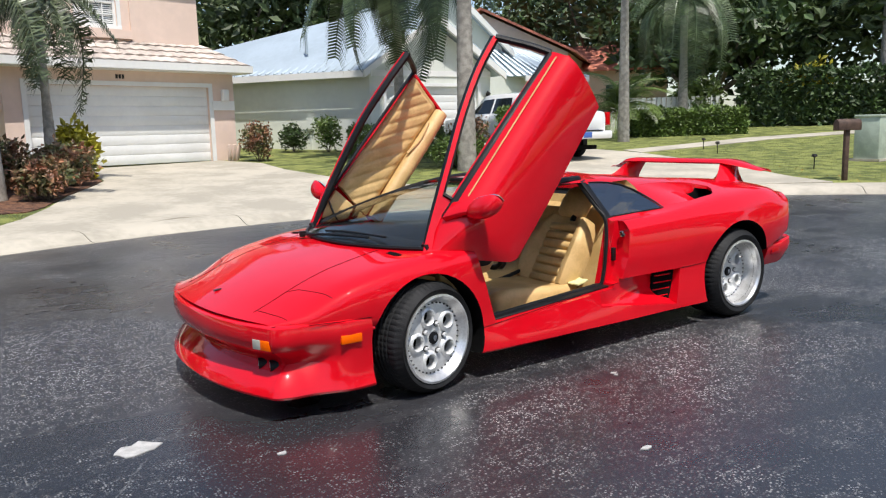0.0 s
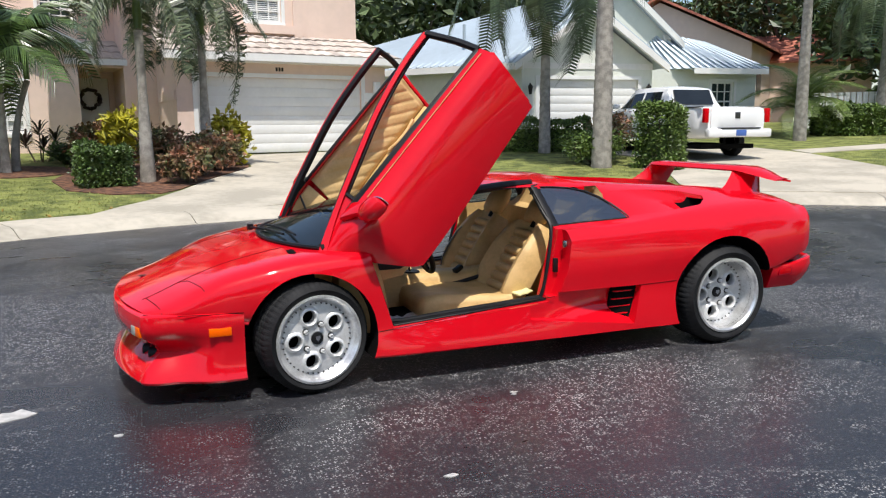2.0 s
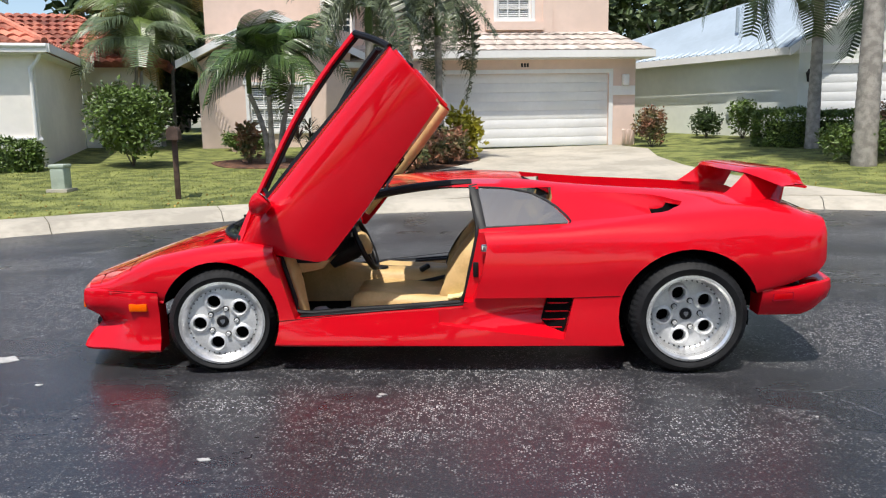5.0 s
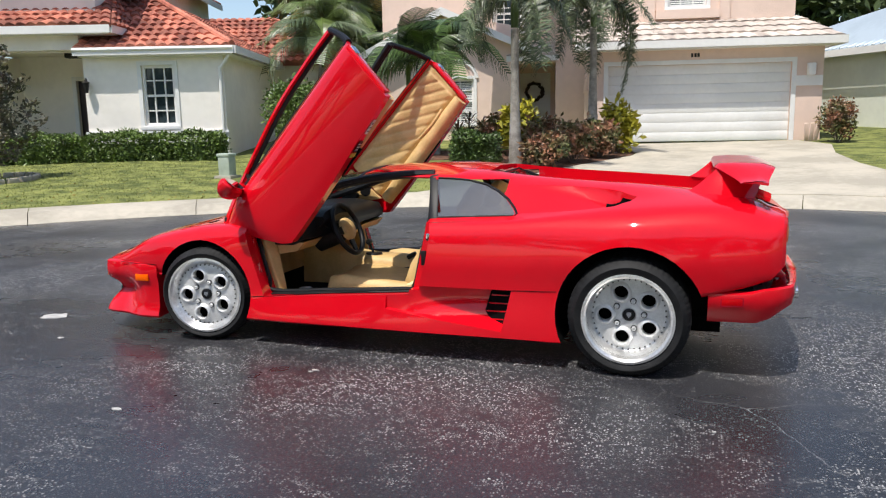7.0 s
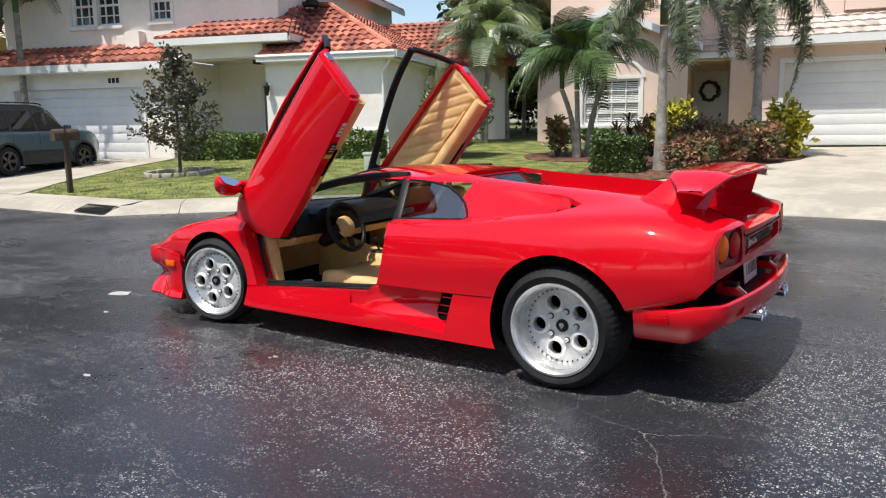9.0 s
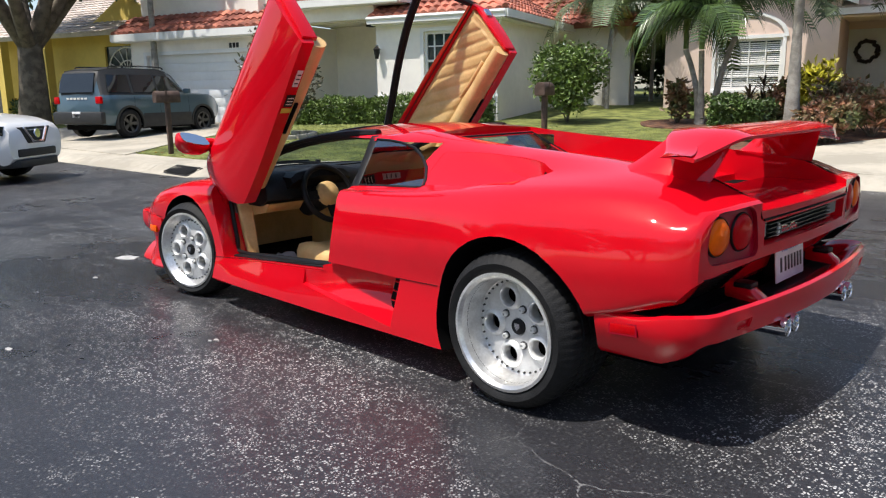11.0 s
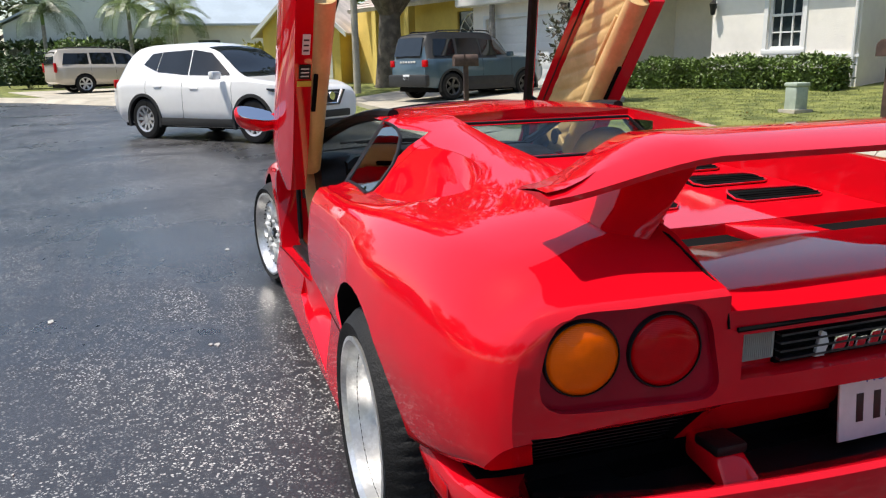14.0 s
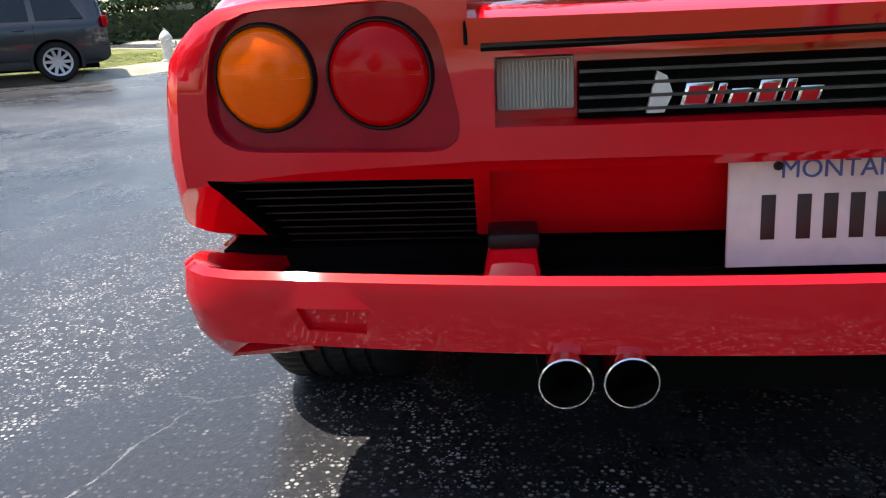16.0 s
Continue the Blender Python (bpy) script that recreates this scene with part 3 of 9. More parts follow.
def tiled_roof(house, a, b, c, d, mat, pitch=0.30, course=0.34, name="roof", tiles=True):
    """A roof plane with its eave from a to b and its ridge from d to c (points), with rows of half-round tiles."""
    a, b, c, d = (Vector(p) for p in (a, b, c, d))
    n = (b - a).cross(d - a).normalized()
    if n.z < 0:
        n = -n
    M().hull2([a, b, c, d], [p - n * 0.12 for p in (a, b, c, d)]).ob(name, mat, house)
    if not tiles:
        return
    rows = max(2, int(((c + d) / 2 - (a + b) / 2).length / course))
    m = M()
    for r in range(rows):
        t0, t1 = r / rows, min(1.0, (r + 1.12) / rows)
        l0, r0, l1, r1 = a.lerp(d, t0), b.lerp(c, t0), a.lerp(d, t1), b.lerp(c, t1)
        k = max(1, int((r0 - l0).length / pitch))
        for i in range(k):
            u0, u1 = i / k, (i + 1) / k
            p, q = l0.lerp(r0, u0), l0.lerp(r0, u1)
            p2, q2 = l1.lerp(r1, u0), l1.lerp(r1, u1)
            row0, row1 = [], []
            for s in range(6):
                e = s / 5
                h = 0.02 + 0.065 * math.sin(math.pi * min(1, e * 1.0)) if mat is not PALETILE else 0.02 + 0.03 * math.sin(math.pi * e)
                row0.append(p.lerp(q, e) + n * (h + 0.03))
                row1.append(p2.lerp(q2, e) + n * (h * 0.7))
            m.add(row0 + row1 + [p, q], [(s, s + 1, s + 7, s + 6) for s in range(5)] + [(12, 13, 5, 4, 3, 2, 1, 0)])
    o = m.ob(name + "_tiles", mat, house, smooth=50)
    tagged(o, kind="stuff")


def tin_roof(house, a, b, c, d, name="roof"):
    a, b, c, d = (Vector(p) for p in (a, b, c, d))
    n = (b - a).cross(d - a).normalized()
    if n.z < 0:
        n = -n
    M().hull2([a, b, c, d], [p - n * 0.1 for p in (a, b, c, d)]).ob(name, TINROOF, house)
    k = max(2, int((b - a).length / 0.32))
    for i in range(k + 1):
        p, q = a.lerp(b, i / k) + n * 0.02, d.lerp(c, i / k) + n * 0.02
        if (q - p).length > 0.3:
            M().tube([p + n * 0.012, q + n * 0.012], 0.045, 4).ob("seam", TINROOF, house)


def band(house, pts, z0, z1, thick, mat, name="fascia"):
    """An upright board along a line of (x, y)."""
    for p, q in zip(pts, pts[1:]):
        p, q = Vector((*p, 0)), Vector((*q, 0))
        d = (q - p).normalized()
        n = Vector((d.y, -d.x, 0)) * thick
        up = Vector((0, 0, 1))
        M().hull2([p + up * z0, q + up * z0, q + up * z1, p + up * z1], [v + n for v in (p + up * z0, q + up * z0, q + up * z1, p + up * z1)]).ob(name, mat, house)


def pink_house():
    h = thing("house", "pink stucco two-storey house with pale tiled roof and white garage door", "house", at=(2, 20, 0.7))
    h.matrix_world = Matrix.Identity(4)
    w = Wall((4.95, 18.5), (0.985, 0.174))
    facade(h, w, -6.3, 0.0, 0.5, 3.3, [(-5.75, -0.82, 0.5, 2.8)], PINK)
    garage_door(h, w, -5.75, -0.82, 0.68, 2.8)
    # side wall of the garage, running back
    m = M()
    w.box(m, -0.22, 0.0, 0.5, 3.6, -7.5, -0.22)
    w.box(m, -6.3, -6.08, 0.5, 3.3, -3.4, -0.22)
    m.obs("wall", PINK, h)
    lampm = M()
    w.box(lampm, -0.73, -0.02, 2.15, 2.42, 0, 0.05)
    lampm.ob("ledge", WHITE, h)
    lm = new("wall_lamp")
    lm.parent = h
    ll = M()
    w.box(ll, -0.45, -0.25, 2.42, 2.75, 0.03, 0.2)
    ll.ob("lantern", WHITE, lm, bevel=0.03)
    bars = M()
    for i in range(3):
        w.box(bars, -3.5 + i * 0.085, -3.44 + i * 0.085, 2.99, 3.10, 0.0, 0.012)
    bars.obs("sign_bar", IRON, h)
    # garage roof up to the upper wall
    e0, e1 = w(-6.7, 3.40, 0.45), w(0.35, 3.40, 0.45)
    tiled_roof(h, e0, e1, w(-0.5, 4.12, -0.95), w(-6.7, 4.12, -0.95), PALETILE)
    tiled_roof(h, e1, w(0.35, 3.40, -8), w(-0.55, 4.12, -8), w(-0.5, 4.12, -0.95), PALETILE, tiles=False)
    band(h, [tuple(w(-6.7, 0, 0.5).xy), tuple(w(0.38, 0, 0.5).xy), tuple(w(0.38, 0, -8).xy)], 3.22, 3.42, 0.04, WHITE)
    so = M()
    w.box(so, -6.7, 0.36, 3.2, 3.23, 0, 0.46)
    so.ob("soffit", WHITE, h)
    # upper storey
    wu = Wall(w(0, 0, -0.75).xy, (0.985, 0.174))
    facade(h, wu, -6.5, -0.6, 3.6, 6.6, [(-4.05, -3.0, 4.45, 5.75)], PINK)
    window(h, wu, -4.05, -3.0, 4.45, 5.75, 3, 4, True)
    tw = Wall(w(0, 0, -2.5).xy, (0.985, 0.174))
    facade(h, tw, -7.2, -6.3, 0.5, 6.6, [], PINK)
    wb = Wall(w(0, 0, -3.7).xy, (0.985, 0.174))
    facade(h, wb, -13.0, -7.2, 3.7, 6.6, [(-9.2, -8.3, 4.3, 5.4)], PINK)
    window(h, wb, -9.2, -8.3, 4.3, 5.4, 3, 3)
    sh = M()
    wu.box(sh, -4.4, -2.65, 4.12, 4.36, 0, 0.14)
    for u in (-4.72, -2.65):
        wu.box(sh, u, u + 0.3, 4.05, 6.6, 0, 0.05)
    sh.obs("trim", PINK, h)
    m = M()
    w.box(m, -6.5, -6.28, 3.6, 6.6, -2.5, -0.98)
    w.box(m, -7.2, -6.98, 0.5, 6.6, -4.5, -2.72)
    w.box(m, -6.33, -6.30, 2.15, 2.42, -2.4, -0.1)
    wu.box(m, -0.82, -0.6, 3.6, 6.6, -8, -0.22)
    m.obs("wall", PINK, h)
    tiled_roof(h, wu(-10.4, 6.55, 0.5), wu(-0.1, 6.55, 0.5), wu(-3.5, 8.3, -4.5), wu(-7, 8.3, -4.5), PALETILE, tiles=False)
    # recessed entrance
    we = Wall((-3.63, 21.6), (0.985, 0.174))
    facade(h, we, -2.0, 2.6, 0.5, 3.9, [(-0.55, 0.55, 0.72, 2.95)], PINK)
    d = new("entrance_door")
    d.parent = h
    m = M()
    we.box(m, -0.55, 0.55, 0.72, 2.95, -0.16, -0.1)
    m.ob("leaf", SHELL, d)
    wr = M()
    c = we(0, 2.32, -0.02)
    for i in range(40):
        a = i * 2 * math.pi / 40
        r = 0.27 + random.uniform(-0.04, 0.04)
        wr.lathe([(0, -0.05), (0.055, -0.01), (0.06, 0.03), (0, 0.07)], 5, Matrix.Translation(c + we.u * r * math.cos(a) + Vector((0, 0, r * math.sin(a)))) @ Euler((random.random() * 3, random.random() * 3, 0)).to_matrix().to_4x4())
    wr.ob("wreath", DOORDARK, d, "brown dried twig wreath")
    tiled_roof(h, w(-8.75, 3.36, -2.5), w(-7.12, 3.36, -2.5), w(-7.2, 3.98, -3.7), w(-8.75, 3.98, -3.7), PALETILE)
    band(h, [tuple(w(-8.75, 0, -2.46).xy), tuple(w(-7.10, 0, -2.46).xy)], 3.20, 3.37, 0.04, WHITE)
    pc = M()
    w.box(pc, -8.4, -7.2, 3.14, 3.19, -4.5, -2.55)
    pc.ob("porch_ceiling", PINK, h)
    # left wing with an arched window
    wl = Wall((-8.4, 18.7), (0.985, 0.174))
    facade(h, wl, 0, 4.7, 0.5, 3.4, [(1.5, 3.3, 1.3, 2.7)], PINK)
    window(h, wl, 1.5, 3.3, 1.3, 2.7, 4, 4, True)
    ar = M()
    for i in range(13):
        a, b = math.pi * i / 13, math.pi * (i + 1) / 13
        wl.prism(ar, [(2.4 + r * 0.95 * math.cos(t), 2.72 + r * 0.62 * math.sin(t)) for r, t in ((1, a), (1.12, a), (1.12, b), (1, b))], 0, 0.05)
    ar.obs("arch_trim", WHITE, h)
    g = M()
    wl.prism(g, [(-0.0, 3.4), (4.7, 3.4), (4.7, 4.3), (2.35, 4.75)], -0.22, 0)
    g.ob("gable", PINK, h)
    m = M()
    wl.box(m, 4.5, 4.7, 0.5, 3.4, -3.2, -0.22)
    wl.box(m, 0, 0.22, 0.5, 3.4, -7.0, -0.22)
    m.obs("wall", PINK, h)
    tiled_roof(h, wl(-0.5, 3.38, 0.5), wl(-0.5, 3.38, -7), wl(2.35, 4.85, -7), wl(2.35, 4.85, 0.5), PALETILE, tiles=False)
    tiled_roof(h, wl(5.1, 3.6, 0.5), wl(5.1, 3.6, -7), wl(2.35, 4.85, -7), wl(2.35, 4.85, 0.5), PALETILE, tiles=False)
    rk = M()
    rk.hull2([wl(-0.55, 3.2, 0.52), wl(-0.55, 3.42, 0.52), wl(2.35, 4.9, 0.52), wl(2.35, 4.66, 0.52)], [wl(-0.55, 3.2, 0.4), wl(-0.55, 3.42, 0.4), wl(2.35, 4.9, 0.4), wl(2.35, 4.66, 0.4)])
    rk.hull2([wl(5.15, 3.4, 0.52), wl(5.15, 3.62, 0.52), wl(2.35, 4.9, 0.52), wl(2.35, 4.66, 0.52)], [wl(5.15, 3.4, 0.4), wl(5.15, 3.62, 0.4), wl(2.35, 4.9, 0.4), wl(2.35, 4.66, 0.4)])
    rk.obs("fascia", WHITE, h)


def mint_house():
    h = thing("house", "pale mint stucco house with a grey-blue standing-seam metal roof", "house")
    c, l, r = Vector((9.9, 18.9)), Vector((6.0, 24.6)), Vector((14.83, 18.45))
    ws = Wall(l, c - l)
    L = (c - l).length
    facade(h, ws, -6, L, 0.6, 3.5, [], MINT)
    wf = Wall(c, r - c)
    W = (r - c).length
    facade(h, wf, 0, W, 0.6, 3.5, [(0.62, W - 0.55, 0.6, 2.95)], MINT)
    garage_door(h, wf, 0.62, W - 0.55, 0.75, 2.95)
    wall_lamp(h, wf(0.25, 2.6), wf.n)
    wall_lamp(h, wf(W - 0.2, 2.6), wf.n)
    g = M()
    wf.prism(g, [(0, 3.5), (W, 3.5), (W / 2, 5.2)], -0.22, 0)
    g.ob("gable", MINT, h)
    sw = M()
    wf.box(sw, W - 0.22, W, 0.6, 3.5, -1.5, -0.22)
    sw.ob("wall", MINT, h)
    # garage roof, and the main roof behind it
    pk = wf(W / 2, 5.38, 0.45)
    tin_roof(h, wf(W + 0.4, 3.42, -2.4), wf(W + 0.4, 3.42, 0.45), pk, wf(W / 2, 5.38, -2.4))
    tin_roof(h, wf(-0.4, 3.42, 0.45), wf(-0.4, 3.42, -0.5), wf(W / 2, 5.38, -2.0), pk)
    tin_roof(h, ws(-6, 3.45, 0.4), ws(L + 0.1, 3.45, 0.4), wf(3.4, 6.4, -2.2), wf(3.4, 6.4, -13))
    mg = M()
    wf.prism(mg, [(0.6, 3.4), (7.0, 3.4), (7.0, 4.75), (4.3, 6.9), (0.6, 4.3)], -2.5, -2.3)
    mg.ob("gable", MINT, h)
    tin_roof(h, wf(7.4, 4.5, -10), wf(7.4, 4.5, -1.95), wf(4.3, 7.05, -1.95), wf(4.3, 7.05, -10))
    band(h, [tuple(ws(-6, 0, 0.42).xy), tuple(ws(L + 0.3, 0, 0.42).xy)], 3.24, 3.46, 0.04, WHITE)
    rk = M()
    for u in (-0.4, W + 0.4):
        rk.hull2([wf(u, 3.2, 0.5), wf(u, 3.44, 0.5), wf(W / 2, 5.42, 0.5), wf(W / 2, 5.16, 0.5)], [wf(u, 3.2, 0.38), wf(u, 3.44, 0.38), wf(W / 2, 5.42, 0.38), wf(W / 2, 5.16, 0.38)])
    rk.hull2([wf(7.45, 4.26, -1.9), wf(7.45, 4.5, -1.9), wf(4.3, 7.1, -1.9), wf(4.3, 6.82, -1.9)], [wf(7.45, 4.26, -2.02), wf(7.45, 4.5, -2.02), wf(4.3, 7.1, -2.02), wf(4.3, 6.82, -2.02)])
    rk.obs("fascia", WHITE, h)
    bd = M()
    wf.box(bd, 0.0, W, 3.3, 3.5, 0, 0.03)
    wf.box(bd, 6.75, 7.05, 3.4, 4.8, -2.3, -2.22)
    bd.obs("band", WHITE, h)
    # vent pipe and meter
    M().tube([ws(4.2, 4.2, -0.6), ws(4.2, 5.0, -0.6)], 0.06, 8).ob("vent_pipe", TINROOF, h)
    mt = M()
    ws.box(mt, L - 2.45, L - 2.2, 1.55, 1.95, 0, 0.12)
    ws.box(mt, L - 2.36, L - 2.31, 0.7, 1.55, 0, 0.05)
    mt.obs("meter_box", MINT, h)
    # wing beyond the garage, set back
    wr = Wall(wf(W, 0, -1.5).xy, r - c)
    facade(h, wr, 0, 5.5, 0.6, 3.5, [(3.5, 4.5, 1.5, 3.0)], MINT)
    window(h, wr, 3.5, 4.5, 1.5, 3.0, 3, 4)
    tin_roof(h, wf(7.3, 3.46, -1.0), wf(10.6, 3.46, -1.0), wf(9.4, 4.7, -3.6), wf(6.3, 4.95, -2.6))
    tin_roof(h, wf(5.4, 3.46, -2.3), wf(7.3, 3.46, -1.0), wf(6.3, 4.95, -2.6), wf(5.9, 4.8, -2.6))
    band(h, [tuple(wf(7.3, 0, -0.98).xy), tuple(wf(10.6, 0, -0.98).xy)], 3.26, 3.47, 0.04, WHITE)


def cream_house():
    h = thing("house", "cream stucco house with a terracotta barrel-tile roof", "house")
    w = Wall((-9.93, 13.02), (0.95, 0.31))
    # window wing
    facade(h, w, -4.0, -0.3, 0.2, 3.36, [(-2.48, -1.62, 1.40, 2.97)], CREAM)
    window(h, w, -2.48, -1.62, 1.40, 2.97, 3, 4)
    m = M()
    w.box(m, -0.52, -0.3, 0.2, 3.36, -6.0, -0.22)
    w.box(m, -4.0, -3.78, 0.2, 3.36, -2.5, -0.22)
    m.obs("wall", CREAM, h)
    b = M()
    w.box(b, -4.02, -0.28, 0.2, 1.19, 0, 0.03)
    w.box(b, -4.05, -0.25, 1.193, 1.26, 0, 0.07)
    w.box(b, -4.0, -0.3, 3.14, 3.22, 0, 0.03)
    b.obs("plinth", WHITE, h)
    sp = M()
    sp.tube(arc_path([w(-0.10, 3.20, 0.20), w(-0.20, 3.05, 0.14), w(-0.36, 2.86, 0.09), w(-0.38, 2.7, 0.07), w(-0.38, 0.45, 0.07), w(-0.30, 0.38, 0.25)], 4), 0.045, 8)
    sp.ob("downspout", WHITE, h)
    M().tube([w(-4.1, 3.36, 0.34), w(0.05, 3.36, 0.34)], 0.05, 8).ob("gutter", WHITE, h)
    # hip roof of the wing, and the cross wing behind it
    z, e = 3.40, 0.28
    A, B, P, Q = w(-4.1, z, e), w(0.02, z, e), w(-3.0, 5.06, e - 3.0), w(-3.0, 5.06, -6.2)
    tiled_roof(h, A, B, P, w(-4.1, 5.06, e - 3.0), TERRACOTTA, pitch=0.26, course=0.36)
    tiled_roof(h, B, w(0.02, z, -6.2), Q, P, TERRACOTTA, pitch=0.26, course=0.36)
    tiled_roof(h, w(-2.6, 3.42, -5.7), w(2.3, 3.42, -5.7), w(-0.75, 5.25, -8.7), w(-3.4, 5.25, -8.7), TERRACOTTA, pitch=0.26, course=0.36)
    tiled_roof(h, w(2.3, 3.42, -5.7), w(2.3, 3.42, -11.7), w(-0.75, 5.25, -8.7), w(-0.75, 5.25, -8.7), TERRACOTTA, pitch=0.26, course=0.36)
    M().tube([B + Vector((0, 0, 0.07)), P + Vector((0, 0, 0.09))], 0.09, 8).ob("hip_ridge", TERRACOTTA, h)
    facade(h, Wall(w(0, 0, -6.1).xy, (0.95, 0.31)), -0.3, 1.9, 0.2, 3.36, [], CREAM)
    band(h, [tuple(w(-4.1, 0, e + 0.02).xy), tuple(w(0.07, 0, e + 0.02).xy), tuple(w(0.07, 0, -6.0).xy)], 3.22, 3.42, 0.05, WHITE)
    so = M()
    w.box(so, -4.0, 0.02, 3.19, 3.22, -0.2, e)
    w.box(so, -0.3, 0.02, 3.18, 3.21, -6.0, -0.2)
    so.obs("soffit", WHITE, h)
    # porch between wing and garage
    we = Wall(w(0, 0, -2.5).xy, (0.95, 0.31))
    facade(h, we, -7.2, -4.0, 0.2, 3.9, [(-5.38, -4.50, 0.5, 2.75)], CREAM)
    dm = M()
    we.box(dm, -5.38, -4.50, 0.5, 2.75, -0.2, -0.12)
    dm.ob("entrance_door", DOORDARK, h)
    dt = M()
    for a0, a1, z0, z1 in ((-5.5, -5.38, 0.5, 2.87), (-4.50, -4.38, 0.5, 2.87), (-5.38, -4.50, 2.75, 2.87)):
        we.box(dt, a0, a1, z0, z1, 0, 0.04)
    dt.obs("door_trim", WHITE, h)
    wall_lamp(h, w(-3.9, 2.45), w.n)
    pb = M()
    w.box(pb, -7.2, -4.05, 3.40, 3.88, -0.25, 0.02)
    w.box(pb, -7.2, -4.05, 3.46, 3.52, -2.5, -0.25)
    w.box(pb, -7.2, -6.98, 0.2, 3.40, -2.5, -0.22)
    pb.obs("porch_beam", CREAM, h)
    pl = M()
    w.box(pl, -5.0, -4.62, 3.30, 3.455, -1.4, -1.1)
    pl.ob("porch_lamp", IRON, h, bevel=0.02)
    band(h, [tuple(w(-7.35, 0, 0.37).xy), tuple(w(-3.05, 0, 0.37).xy), tuple(w(-3.05, 0, -0.6).xy)], 3.78, 3.98, 0.05, WHITE)
    ps = M()
    w.box(ps, -7.3, -3.1, 3.76, 3.79, -0.2, 0.37)
    ps.ob("porch_soffit", WHITE, h)
    tiled_roof(h, w(-7.35, 3.97, 0.40), w(-3.02, 3.97, 0.40), w(-3.9, 5.12, -2.0), w(-5.0, 5.12, -2.0), TERRACOTTA, pitch=0.26, course=0.36)
    tiled_roof(h, w(-3.02, 3.97, 0.40), w(-3.02, 3.97, -1.6), w(-3.9, 5.12, -2.6), w(-3.9, 5.12, -2.0), TERRACOTTA, pitch=0.26, course=0.36)
    M().tube([w(-4.6, 5.20, -2.0), w(-3.0, 5.15, -2.7)], 0.09, 8).ob("hip_ridge", TERRACOTTA, h)
    # garage, with the upper storey over it
    facade(h, w, -13.6, -7.2, 0.1, 3.3, [(-12.9, -8.2, 0.1, 2.66)], CREAM)
    garage_door(h, w, -12.9, -8.2, 0.42, 2.66)
    tiled_roof(h, w(-14.0, 3.36, 0.42), w(-7.0, 3.36, 0.42), w(-7.0, 3.98, -0.6), w(-14.0, 3.98, -0.6), TERRACOTTA, pitch=0.26, course=0.36)
    band(h, [tuple(w(-14.0, 0, 0.44).xy), tuple(w(-7.0, 0, 0.44).xy)], 3.14, 3.36, 0.05, WHITE)
    gs = M()
    w.box(gs, -14.0, -7.0, 3.11, 3.14, -0.2, 0.44)
    gs.ob("soffit", WHITE, h)
    wu = Wall(w(0, 0, -0.6).xy, (0.95, 0.31))
    facade(h, wu, -13.6, -3.8, 3.4, 6.3, [(-10.95, -9.2, 4.6, 5.85), (-8.1, -7.38, 4.66, 5.85)], CREAM)
    window(h, wu, -10.95, -10.10, 4.6, 5.85, 3, 4)
    window(h, wu, -10.05, -9.20, 4.6, 5.85, 3, 4)
    window(h, wu, -8.1, -7.38, 4.66, 5.85, 3, 4)
    m = M()
    wu.box(m, -4.02, -3.8, 3.4, 6.3, -10.4, -0.22)
    wu.box(m, -13.6, -13.38, 0.1, 6.3, -8, -0.22)
    m.obs("wall", CREAM, h)
    m = M()
    wu.box(m, -8.85, -8.35, 3.72, 4.35, 0, 0.32)
    m.ob("ledge", CREAM, h)
    rv = M()
    rv.lathe([(0, 0), (0.2, 0), (0.2, 0.14), (0.12, 0.24), (0, 0.26)], 12, Matrix.Translation(w(-3.5, 5.1, -2.3)) @ pose(0, 0, 0, 90))
    rv.ob("roof_vent", IRON, h)
    tiled_roof(h, wu(-14.1, 6.1, 0.5), wu(-3.35, 6.1, 0.5), wu(-6.5, 7.7, -3.5), wu(-10, 7.7, -3.5), TERRACOTTA)
    tiled_roof(h, wu(-3.35, 6.1, 0.5), wu(-3.35, 6.1, -10.6), wu(-6.5, 7.7, -7.5), wu(-6.5, 7.7, -3.5), TERRACOTTA)
    band(h, [tuple(wu(-14.1, 0, 0.5).xy), tuple(wu(-3.33, 0, 0.5).xy), tuple(wu(-3.33, 0, -10.6).xy)], 5.92, 6.12, 0.05, WHITE)
    nb = M()
    for i in range(3):
        w.box(nb, -9.35 + i * 0.14, -9.25 + i * 0.14, 2.80, 2.95, 0, 0.012)
    nb.obs("sign_bar", IRON, h)


